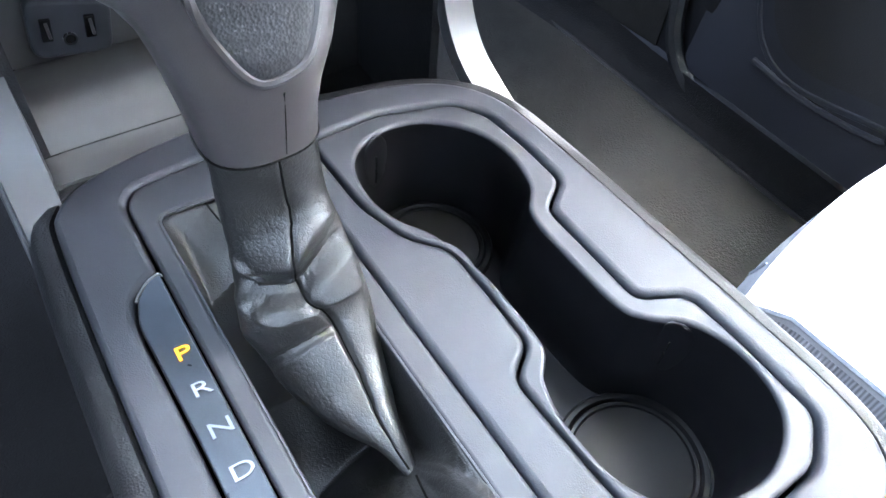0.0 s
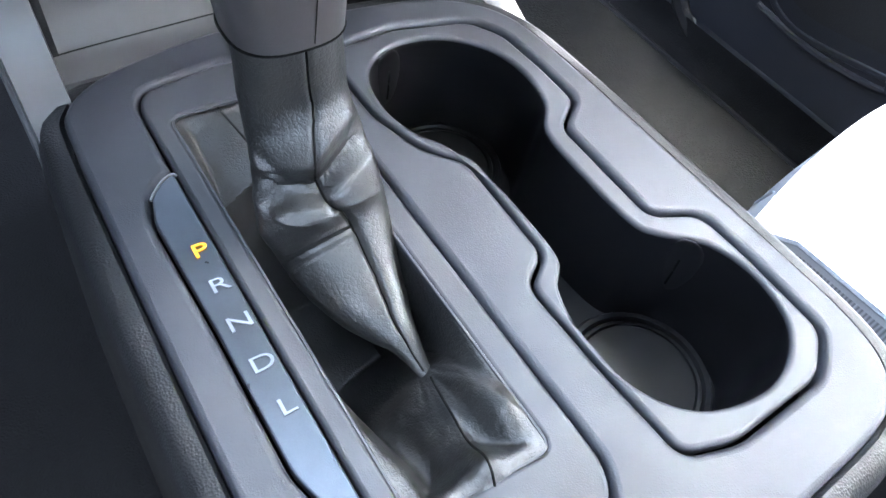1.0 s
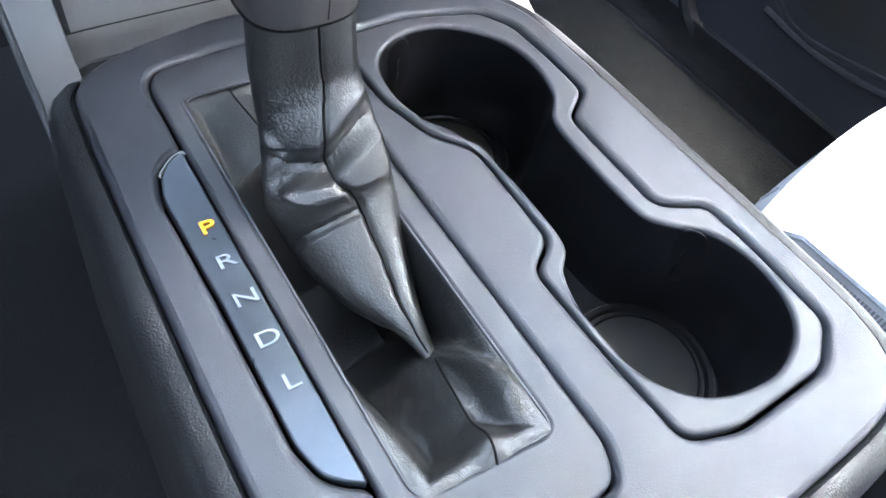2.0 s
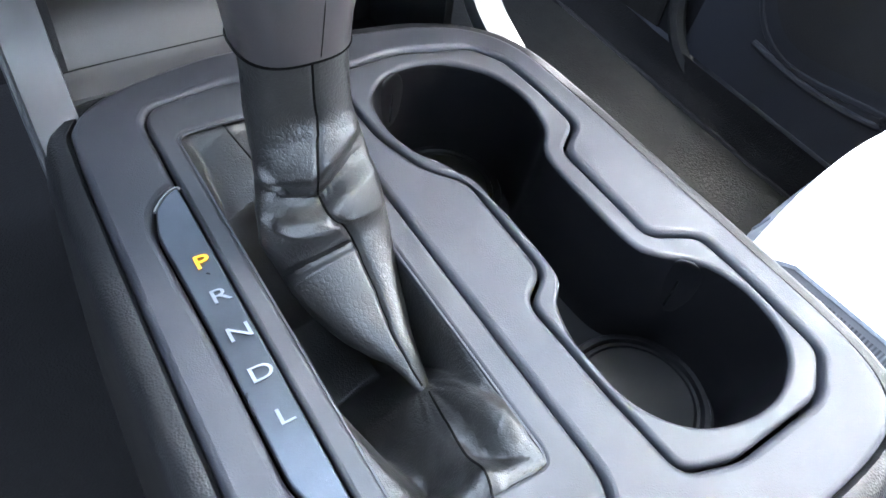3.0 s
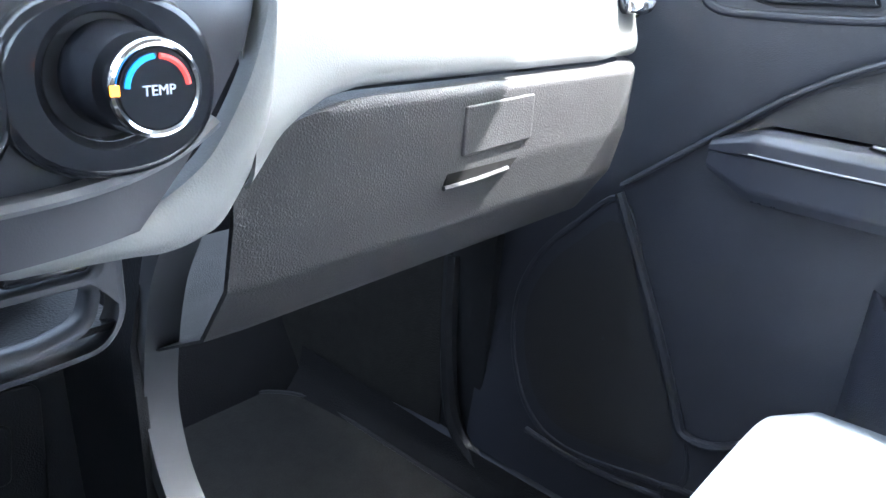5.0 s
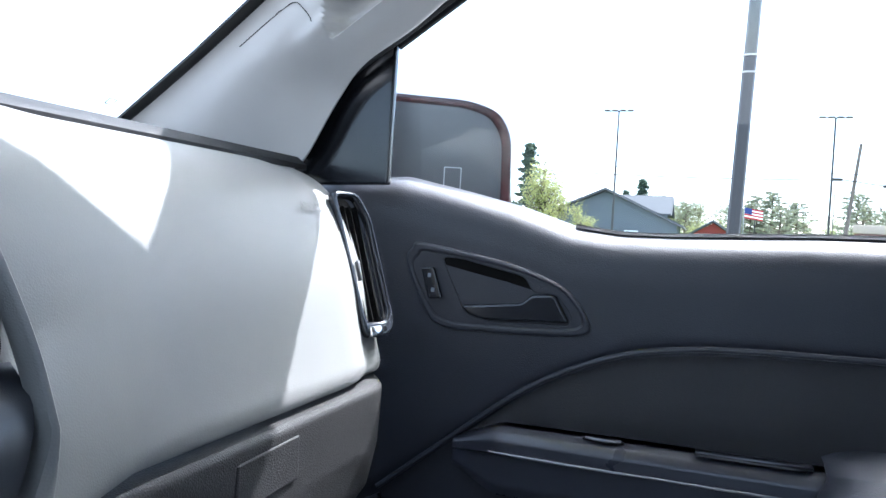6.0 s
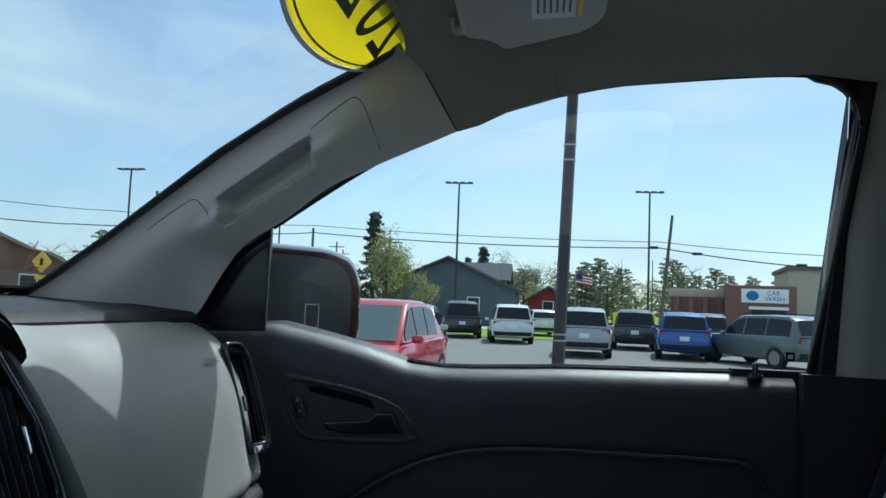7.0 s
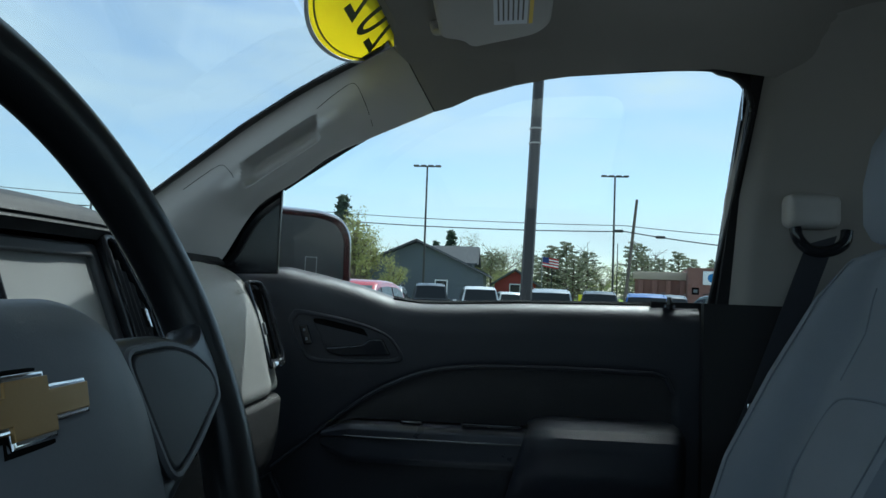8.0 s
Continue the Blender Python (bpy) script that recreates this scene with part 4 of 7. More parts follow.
def fold(s, t):
    """How far the leather stands out from a plain sleeve: s counts stations down the sleeve, t runs across it."""
    seam = interp(s, SEAM_AT)
    first = interp(t, [(-1.0, 4.75), (-0.75, 5.0), (0.0, 5.05), (0.4, 4.55), (0.95, 4.05)])
    second = interp(t, [(-1.0, 7.35), (-0.78, 7.26), (0.33, 7.0), (1.0, 7.0)])
    d1, d2 = s - first, s - second
    out = hump(d1, [(-1.9, 0.0), (-0.75, 0.0014), (-0.10, -0.0048), (0.0, -0.0068), (0.06, -0.0060), (0.55, 0.0042), (1.1, 0.0036), (2.6, 0.0)])
    left = 1 / (1 + math.exp((t - seam + 0.03) / 0.02))
    out += left * hump(d2, [(-1.9, 0.0), (-1.05, 0.0026), (-0.20, 0.0006), (0.0, -0.0026), (0.04, -0.0020), (0.4, 0.0016), (2.6, 0.0)])
    # the two rolls on either side of the sewn seam
    low = min(1.0, max(0.0, (s - 4.9) / 0.8)) * min(1.0, max(0.0, (12.6 - s) / 1.2))
    half = (1.0 - seam) / 2 if t > seam else (1.0 + seam) / 2
    mid = (1.0 + seam) / 2 if t > seam else (seam - 1.0) / 2
    out += (0.0024 if t > seam else 0.0012) * low * max(0.0, 1 - ((t - mid) / half) ** 2)
    out -= (0.0012 + 0.0014 * low) * math.exp(-((t - seam) / 0.055) ** 2)
    # pinched dart at the outer end of the first crease
    out -= 0.0062 * math.exp(-((s - 4.62) / 0.22) ** 2 - ((t + 0.74) / 0.20) ** 2)
    out -= 0.0036 * math.exp(-((s - 5.42) / 0.16) ** 2 - ((t + 0.64) / 0.13) ** 2)
    ridge = abs((s - 3.95) - (t + 0.90) * 1.7)
    out += 0.0030 * math.exp(-(ridge / 0.16) ** 2) * math.exp(-((t + 0.72) / 0.20) ** 2)
    ridge = abs((s - 5.08) - (t + 0.82) * 2.0)
    out += 0.0026 * math.exp(-(ridge / 0.17) ** 2) * math.exp(-((t + 0.60) / 0.20) ** 2)
    # gathered pleats below the crease beside the seam
    pleat = math.exp(-((d1 - 0.18) / 0.16) ** 2) * math.exp(-((t - 0.22) / 0.24) ** 2)
    out += 0.0007 * pleat * math.sin(t * 62 + s * 9)
    return out


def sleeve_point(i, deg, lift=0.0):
    """A point of the sleeve at step i of its axis, by the angle round it; 90 degrees faces the camera."""
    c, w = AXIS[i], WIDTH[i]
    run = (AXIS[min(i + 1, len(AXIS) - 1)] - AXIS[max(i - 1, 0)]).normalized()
    facing = (c - CAM_EYE).normalized()
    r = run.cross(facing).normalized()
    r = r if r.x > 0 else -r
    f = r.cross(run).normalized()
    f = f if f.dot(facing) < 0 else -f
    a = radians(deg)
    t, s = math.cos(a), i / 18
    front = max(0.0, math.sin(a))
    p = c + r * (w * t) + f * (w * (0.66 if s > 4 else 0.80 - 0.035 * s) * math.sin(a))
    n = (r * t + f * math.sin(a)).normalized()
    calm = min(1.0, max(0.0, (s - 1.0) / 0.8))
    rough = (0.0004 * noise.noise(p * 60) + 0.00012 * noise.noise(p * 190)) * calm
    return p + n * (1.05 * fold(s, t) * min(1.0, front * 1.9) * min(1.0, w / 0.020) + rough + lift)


def smooth_max(a, b, r):
    h = max(r - abs(a - b), 0.0) / r
    return max(a, b) + h * h * r * 0.25


# folds of the apron: start, end, both with their height; fall to the sides, rounding
DRAPES = [((-0.0465, -0.112), 0.7680, (-0.0605, -0.190), 0.7990, 1.00, 0.0035), ((-0.0450, -0.110), 0.7690, (-0.0275, -0.156), 0.7990, 0.95, 0.0045),
          ((-0.0600, 0.048), 0.7890, (-0.0720, 0.108), 0.7975, 0.50, 0.0120), ((-0.0440, -0.100), 0.7560, (-0.0250, -0.132), 0.7900, 1.2, 0.0040)]


def apron(u, v):
    x, y = -0.103 + 0.079 * u, -0.189 + 0.295 * v
    e = max(0.0, min(x + 0.103, -0.024 - x, y + 0.189, 0.106 - y))
    k = min(1.0, e / interp(y, [(-0.189, 0.030), (-0.125, 0.023), (-0.085, 0.014), (0.02, 0.012), (0.055, 0.022), (0.106, 0.030)]))
    deep = interp(y, [(-0.189, 0.020), (-0.15, 0.034), (-0.115, 0.060), (-0.08, 0.108), (0.02, 0.108), (0.05, 0.060), (0.106, 0.020)])
    z = 0.7962 - deep * k * k * (3 - 2 * k)
    for (ax, ay), az, (bx, by), bz, fall, r in DRAPES:
        dx, dy = bx - ax, by - ay
        ln = math.hypot(dx, dy)
        far = ((x - ax) * dx + (y - ay) * dy) / (ln * ln)
        t = max(0.0, min(1.0, far))
        off = math.hypot(x - ax - dx * t, y - ay - dy * t)
        z = smooth_max(z, az + (bz - az) * t - fall * (math.sqrt(off * off + r * r) - r) - (2.2 if by > 0 else 0.7) * ln * max(0.0, -far), 0.008)
    z = min(z, 0.7962 + 0.10 * e)
    fat = max(0.0, min(1.0, (-0.06 - y) / 0.08))
    z += (0.0035 + 0.0065 * fat) * math.exp(-((e - 0.008 - 0.005 * fat) / (0.005 + 0.0045 * fat)) ** 2) * max(0.0, min(1.0, (-0.03 - y) / 0.05))
    inside = min(1.0, e / 0.006)
    near = max(0.0, min(1.0, (-0.085 - y) / 0.04))
    line = math.atan2(y + 0.100, x + 0.047)
    z += inside * (0.0008 * noise.noise(Vector((x * 60, y * 45, 3))) + near * (0.0009 * noise.noise(Vector((line * 9, math.hypot(x + 0.047, y + 0.1) * 40, 5))) + 0.00045 * noise.noise(Vector((x * 240, y * 130, 9)))))
    return (x, y, z)


def gaiter():
    g = thing("shifter_gaiter", "creased black leatherette shifter gaiter with a sewn seam", "gaiter", at=(-0.06, -0.04, 0.79))
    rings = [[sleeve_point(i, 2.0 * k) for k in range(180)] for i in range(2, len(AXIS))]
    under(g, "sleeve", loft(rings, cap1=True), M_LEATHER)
    under(g, "apron", sheet(apron, 90, 230, 0.002, (0, 0, -1)), M_LEATHER, "wrinkled apron of the gaiter")
    line = [sleeve_point(i, math.degrees(math.acos(interp(i / 18, SEAM_AT))), 0.0002) for i in range(4, len(AXIS) - 4)]
    under(g, "seam", tube(line, 0.0007, 6), M_SEAM, "sewn seam")
    for k, (p, q) in enumerate((((-0.0467, -0.116), (-0.0603, -0.1875)), ((-0.064, 0.060), (-0.0715, 0.1045)))):
        back = [Vector(apron((x + 0.103) / 0.079, (y + 0.189) / 0.295)) + Vector((0, 0, 0.0002)) for x, y in ((p[0] + (q[0] - p[0]) * t / 30, p[1] + (q[1] - p[1]) * t / 30) for t in range(31))]
        under(g, "apron_seam", tube(back, 0.0007, 6), M_SEAM, "sewn seam")
    return g


gaiter_thing = gaiter()


def knob():
    k = thing("shift_knob", "black shift knob with pebbled leather grip panel and plastic frame", "shift knob", at=(-0.056, 0.02, 0.90))
    # sections upwards: z, centre x, centre y, half width, half depth, squareness
    left = [(0.909, -0.0850), (0.928, -0.0880), (0.945, -0.0915), (0.962, -0.0945), (0.978, -0.0990), (0.990, -0.1060), (0.998, -0.1150), (1.005, -0.1260), (1.014, -0.1370), (1.025, -0.1430), (1.040, -0.1450), (1.050, -0.1420), (1.060, -0.1350), (1.066, -0.1250), (1.068, -0.1050)]
    right = [(0.909, -0.0275), (0.928, -0.0275), (0.945, -0.0250), (0.978, -0.0120), (1.005, -0.0015), (1.025, 0.0030), (1.040, 0.0055), (1.050, 0.0040), (1.060, -0.0020), (1.066, -0.0130), (1.068, -0.0400)]
    deep = [(0.909, 0.0255), (0.928, 0.0270), (0.962, 0.0290), (1.005, 0.0305), (1.040, 0.0305), (1.050, 0.0285), (1.060, 0.0240), (1.066, 0.0175), (1.068, 0.0090)]
    rows = []
    for z, _ in left:
        a, b = interp(z, left), interp(z, right)
        rows.append((z, (a + b) / 2, 0.0285 - 0.004 * min(1, (z - 0.9) / 0.06) + 0.012 * max(0.0, min(1.0, (z - 0.955) / 0.04)), (b - a) / 2, interp(z, deep), 2.7))
    rings = []
    for z, cx, cy, rx, ry, e in rows:
        ring = []
        for i in range(56):
            a = 2 * math.pi * i / 56
            q = (abs(math.cos(a)) ** e + abs(math.sin(a)) ** e) ** (-1 / e)
            ring.append((cx + rx * q * math.cos(a), cy + ry * q * math.sin(a), z))
        rings.append(ring)
    under(k, "body", loft(rings, cap0=True, cap1=True), M_KNOB)

    def on_back(x, z):
        """The rear face of the knob."""
        c = [interp(z, [(r[0], r[j]) for r in rows]) for j in range(1, 6)]
        t = min(0.995, abs((x - c[0]) / c[2]))
        return c[1] - c[3] * (1 - t ** c[4]) ** (1 / c[4])

    grip_rim = spline([(-0.064, 0.9605), (-0.048, 0.9600), (-0.0370, 0.968), (-0.0250, 1.000), (-0.0150, 1.026), (-0.0110, 1.045), (-0.045, 1.053), (-0.10, 1.053), (-0.134, 1.046), (-0.132, 1.034), (-0.112, 1.030), (-0.094, 1.022), (-0.084, 1.004), (-0.0765, 0.980)], 6)
    pad = bmesh.new()
    cx, cz = -0.068, 1.02
    rings = [[(cx + (p[0] - cx) * f, on_back(cx + (p[0] - cx) * f, cz + (p[1] - cz) * f) - d, cz + (p[1] - cz) * f) for p in grip_rim] for f, d in ((1.0, -0.001), (0.985, 0.0015), (0.94, 0.0028), (0.8, 0.0032), (0.6, 0.0032), (0.35, 0.0032), (0.08, 0.0032))]
    loft(rings, cap1=True, bm=pad)
    under(k, "grip_panel", pad, M_GRIP, "pebbled black leather grip panel")
    cap = []
    for z, cx, cy, rx, ry, e in rows:
        if z >= 1.04:
            cap.append([(cx - 0.004 + (rx - 0.003) * (abs(math.cos(a)) ** e + abs(math.sin(a)) ** e) ** (-1 / e) * math.cos(a), cy + (ry + 0.001) * (abs(math.cos(a)) ** e + abs(math.sin(a)) ** e) ** (-1 / e) * math.sin(a), z + 0.0012) for a in (2 * math.pi * i / 56 for i in range(56))])
    under(k, "grip_top", loft(cap, cap1=True), M_GRIP, "pebbled leather cap")
    low = [p for p in grip_rim if p[1] < 1.041]
    start = max(range(len(low)), key=lambda i: (Vector(low[i]) - Vector(low[i - 1])).length)
    low = low[start:] + low[:start]
    under(k, "frame", tube([(p[0], on_back(p[0], p[1]) - 0.0012, p[1]) for p in low], 0.0026, 8), M_KNOB, "raised plastic frame")
    under(k, "mould_line", tube([(-0.052, on_back(-0.052, z) - 0.0001, z) for z in (0.912, 0.924, 0.937, 0.950)], 0.00028, 5), M_SEAM)
    ring = []
    for j in range(64):
        a = 2 * math.pi * j / 64
        q = (abs(math.cos(a)) ** 2.7 + abs(math.sin(a)) ** 2.7) ** (-1 / 2.7)
        ring.append((-0.0563 + 0.0288 * q * math.cos(a), 0.0285 + 0.0255 * q * math.sin(a), 0.9092))
    under(k, "collar_groove", tube(ring, 0.0011, 6, closed=True), M_SEAM, "dark stitched groove at the collar")
    return k


knob_thing = knob()

# storage recess in front of the console
recess = thing("storage_recess", "dark open storage recess below the centre stack", "storage recess", at=(0.0, 0.25, 0.47))
under(recess, "back_wall", sheet(lambda u, v: (-0.15 + 0.31 * u, 0.305 + 0.03 * v, 0.60 + 0.44 * v), 6, 6, 0.01, (0, 1, 0)), M_BLACK)
under(recess, "tray_floor", sheet(lambda u, v: (0.165 * (2 * u - 1), 0.14 + 0.17 * v, 0.742 - 0.057 * max(0.0, min(1.0, (u - 0.48) * 20)) + 0.01 * v), 40, 4, 0.01, (0, 0, -1)), M_BLACK)
STEP = spline([(0.0, 0.160, 0.7985), (0.15, 0.178, 0.7990), (0.25, 0.187, 0.8030), (0.34, 0.1925, 0.8120), (0.43, 0.199, 0.8210), (0.54, 0.209, 0.8262), (0.66, 0.222, 0.8255), (0.80, 0.245, 0.8180), (1.0, 0.300, 0.7950)], 6, False)
under(recess, "step", sheet(lambda u, v: (-0.152 + 0.150 * u, interp(v, [(p.x, p.y) for p in STEP]), interp(v, [(p.x, p.z) for p in STEP])), 6, 48, 0.006, (0, 0.2, -1)), M_STEP, "rounded moulded plastic step")
under(recess, "step_groove", tube(spline([(-0.149, 0.168, 0.7990), (-0.149, 0.1815, 0.7999), (-0.144, 0.1855, 0.8019), (-0.06, 0.1862, 0.8024), (-0.004, 0.1862, 0.8024)], 6, False), 0.0005, 6), M_SEAM)
under(recess, "panel", plate([arc_round([(-0.145, 0.77), (-0.02, 0.756), (-0.02, 0.90), (-0.145, 0.90)], 0.012)], 0.006, 0.0015, m=Matrix.Translation((0, 0.302, 0.0)) @ ON_DASH), M_STEP)
under(recess, "panel_gap", tube([(p.x, 0.3005, p.y) for p in arc_round([(-0.147, 0.794), (-0.02, 0.780), (-0.02, 0.902), (-0.147, 0.902)], 0.014)], 0.0010, 6, closed=True, up=(0, 1, 0)), M_SEAM)
under(recess, "right_panel", plate([arc_round([(0.045, 0.735), (0.128, 0.715), (0.136, 0.862), (0.05, 0.872)], 0.012)], 0.006, 0.0015, m=Matrix.Translation((0, 0.308, 0)) @ ON_DASH), M_BLACK)
under(recess, "blank_socket", plate([arc_round([(0.066, 0.79), (0.103, 0.782), (0.110, 0.835), (0.070, 0.846)], 0.008)], 0.006, 0.002, m=Matrix.Translation((0, 0.303, 0)) @ ON_DASH), M_BLACK)
usb = under(recess, "socket_panel", plate([arc_round([(-0.124, 0.803), (-0.068, 0.794), (-0.060, 0.836), (-0.118, 0.850)], 0.010)], 0.012, 0.003, m=Matrix.Translation((0, 0.293, 0.0)) @ ON_DASH), M_DECK, "usb and audio socket panel")
for x, z in ((-0.1095, 0.825), (-0.0795, 0.8205)):
    under(recess, "usb_socket", box(0.0075, 0.003, 0.018, (x, 0.2925, z), 0.0008, m=pose(0, 0, 0, 0, 8, 0)), M_GLOSS, "dark usb socket", usb)
    under(recess, "usb_tongue", box(0.0022, 0.004, 0.013, (x + 0.001, 0.2915, z), 0.0004), M_KNOB, parent=usb)
under(recess, "audio_jack", tube([(-0.0955 + 0.0042 * math.cos(t * math.pi / 10), 0.2925, 0.814 + 0.0042 * math.sin(t * math.pi / 10)) for t in range(20)], 0.0013, 6, closed=True, up=(0, 1, 0)), M_CHROME, "metal audio jack ring", usb)
under(recess, "jack_hole", disc(0.0032, 0.002, (-0.0955, 0.2925, 0.814), 16, m=pose(0, 0, 0, 90)), M_SEAM, parent=usb)

# satin legs that run from the dashboard down to the console
def trim_leg(s):
    leg = thing("console_leg", "satin silver trim leg between dashboard and console", "trim leg", "trim legs", (0.008 + s * 0.169, 0.15, 0.80))
    cx = 0.008 + s * 0.169
    pts = spline([(cx - s * 0.030, 0.085, 1.075), (cx - s * 0.016, 0.125, 1.04), (cx - s * 0.005, 0.165, 0.995), (cx, 0.190, 0.94), (cx, 0.199, 0.885), (cx, 0.193, 0.845), (cx, 0.180, 0.815), (cx, 0.158, 0.791), (cx, 0.12, 0.772), (cx, 0.07, 0.755)], 8, False)
    rings, rib = [], []
    for i, p in enumerate(pts):
        d = (pts[min(i + 1, len(pts) - 1)] - pts[max(i - 1, 0)]).normalized()
        nrm = Vector((0, -d.z, d.y)).normalized()
        w, h = 0.0145, 0.011
        rings.append([p + Vector((s * w * c, 0, 0)) + nrm * h * q for c, q in ((-0.9, -0.9), (-1, 0.1), (-0.75, 0.75), (-0.2, 1.0), (0.45, 0.85), (0.85, 0.4), (1.0, -0.3), (0.9, -0.9))])
        rib.append(p + Vector((s * w * 1.05, 0, 0)) + nrm * h * 0.1)
    under(leg, "leg_face", loft(rings, cap0=True, cap1=True), M_LEG)
    under(leg, "edge_bead", tube(rib, 0.0022, 6), M_LEG, "fine raised edge")
    return leg


legs = [trim_leg(1), trim_leg(-1)]
for s in (1, -1):
    side_wall = sheet(lambda u, v: (0.008 + s * (0.150 + 0.004 * u), interp(v, [(0, 0.12), (0.5, 0.185), (0.8, 0.19), (1, 0.13)]) + 0.30 * u, 0.43 + 0.60 * v), 6, 14, 0.008, (s, 0, 0))
    tagged(part("wall_tunnel", side_wall, M_BLACK), "black plastic side wall beside the storage recess", "side wall", kind="structure")

# the console and all that stands in it sit 35 mm lower than drawn above
for ob in [console, cups, surround, indicator, gaiter_thing, knob_thing, recess] + legs:
    ob.location.z -= 0.035

# ---- dashboard ----
dash = thing("dashboard", "light grey dashboard with dark lower half and glove box", "dashboard", at=(0.2, 0.3, 0.88))
PROFILE = [(0.0, 0.088, 1.088), (0.03, 0.083, 1.092), (0.08, 0.082, 1.103), (0.14, 0.086, 1.117), (0.22, 0.092, 1.140), (0.36, 0.106, 1.190), (0.50, 0.124, 1.235), (0.62, 0.147, 1.272), (0.72, 0.178, 1.297), (0.84, 0.228, 1.313), (1.0, 0.300, 1.321)]
PROF_S = spline([(a, b, c) for a, b, c in PROFILE], 4, False)


def prof(v):
    return interp(v, [(p.x, p.y) for p in PROF_S]), interp(v, [(p.x, p.z) for p in PROF_S])


LOWER = [(0.150, 0.050, 1.036), (0.172, 0.056, 1.056), (0.190, 0.064, 1.070), (0.212, 0.073, 1.078), (0.237, 0.080, 1.085), (0.27, 0.086, 1.0885), (0.70, 0.088, 1.088)]


def upper_panel(u, v):
    x = 0.165 + 0.515 * u
    y, z = prof(v)
    dz = interp(x, [(a, c) for a, b, c in LOWER]) - 1.088
    dy = interp(x, [(a, b) for a, b, c in LOWER]) - 0.088
    k = (1 - v) ** 3
    near = max(0.0, (0.32 - x) / 0.155)
    bulge = interp(z, [(1.09, -0.048), (1.13, -0.040), (1.185, -0.028), (1.25, -0.038), (1.30, -0.050)]) * near ** 2 * (3 - 2 * near)
    turn = 0.011 * min(1.0, max(0.0, (x - 0.55) / 0.06)) ** 2 + 0.026 * max(0.0, (x - 0.640) / 0.04) ** 2
    return (x, y + dy * k + bulge * (1 - k) + turn, z + dz * k)


under(dash, "upper_panel", sheet(upper_panel, 70, 60, 0.004, (0, 1, -0.2)), M_DASH, "light grey grained upper panel")


def top_pad(u, v):
    x = -0.68 + 1.36 * u
    return (x, 0.296 + 0.22 * v + 0.10 * v * (1 - (x / 0.68) ** 2), interp(v, [(0, 1.316), (0.03, 1.327), (0.10, 1.331), (1, 1.340)]))


under(dash, "top_pad", sheet(top_pad, 30, 16, 0.006, (0, 0, -1)), M_DASHTOP, "dark soft top pad")
under(dash, "pad_strip", sheet(lambda u, v: (0.12 + 0.56 * u, 0.215 + 0.09 * v, interp(v, [(0, 1.3135), (0.06, 1.322), (1, 1.332)])), 20, 8, 0.006, (0, 0, -1)), M_DASHTOP)

# band that sweeps down round the centre stack
inner = spline([(0.150, 0.075, 1.335), (0.161, 0.056, 1.275), (0.169, 0.042, 1.200), (0.172, 0.042, 1.150), (0.170, 0.044, 1.128), (0.160, 0.044, 1.104), (0.144, 0.045, 1.078), (0.131, 0.046, 1.065), (0.108, 0.048, 1.052), (0.083, 0.048, 1.050), (0.008, 0.048, 1.050)], 8, False)
outer = spline([(0.163, 0.090, 1.335), (0.171, 0.062, 1.270), (0.1755, 0.048, 1.19), (0.180, 0.052, 1.14), (0.180, 0.052, 1.105), (0.173, 0.050, 1.076), (0.150, 0.050, 1.040), (0.134, 0.050, 1.031), (0.116, 0.050, 1.028), (0.096, 0.050, 1.030), (0.05, 0.050, 1.033), (0.008, 0.050, 1.033)], 8, False)
nb = len(inner) - 1
for s in (1, -1):
    def band(u, v):
        i = min(nb, int(round(u * nb)))
        p = inner[i].lerp(outer[i], v)
        x = p.x if s > 0 else 0.016 - p.x
        return (x, p.y - 0.006 * math.sin(math.pi * v), p.z)
    under(dash, "stack_band", sheet(band, nb, 8, 0.012, (0, 1, 0)), M_DASH, "light grey band round the centre stack")

# glove box and lower dash
GB = [(0.0, 0.092, 1.085), (0.03, 0.079, 1.0835), (0.07, 0.0745, 1.078), (0.14, 0.0748, 1.062), (0.30, 0.0765, 1.020), (0.45, 0.086, 0.975), (0.60, 0.116, 0.930), (0.75, 0.175, 0.898), (0.88, 0.26, 0.882), (1.0, 0.40, 0.875)]


def glove(u, v):
    x = 0.172 + 0.508 * u
    y, z = interp(v, [(a, b) for a, b, c in GB]), interp(v, [(a, c) for a, b, c in GB])
    low = interp(x, [(0.105, 1.005), (0.118, 1.010), (0.150, 1.030), (0.180, 1.062), (0.212, 1.076), (0.237, 1.082), (0.27, 1.085), (0.70, 1.085)])
    z = min(z, low - 0.001 * (1 - v))
    r = max(0.0, (x - 0.60) / 0.08)
    return (x, y + 0.05 * r * r + 0.02 * max(0.0, (0.2 - x) / 0.1) * 0.4, z)


under(dash, "glove_box", sheet(glove, 60, 60, 0.004, (0, 1, 0)), M_GLOVE, "dark grained glove box door")
latch = thing("glove_box_latch", "dark plastic glove box latch with finger recess", "latch", at=(0.405, 0.075, 1.04))
GL = Matrix.Translation((0, 0.0735, 0)) @ pose(0, 0, 0, 0, 0, 0) @ ON_DASH
under(latch, "paddle", plate([arc_round([(0.3635, 1.069), (0.4495, 1.071), (0.4505, 1.034), (0.3635, 1.031)], 0.003)], 0.008, 0.0018, m=GL), M_GLOVE, "flat paddle")
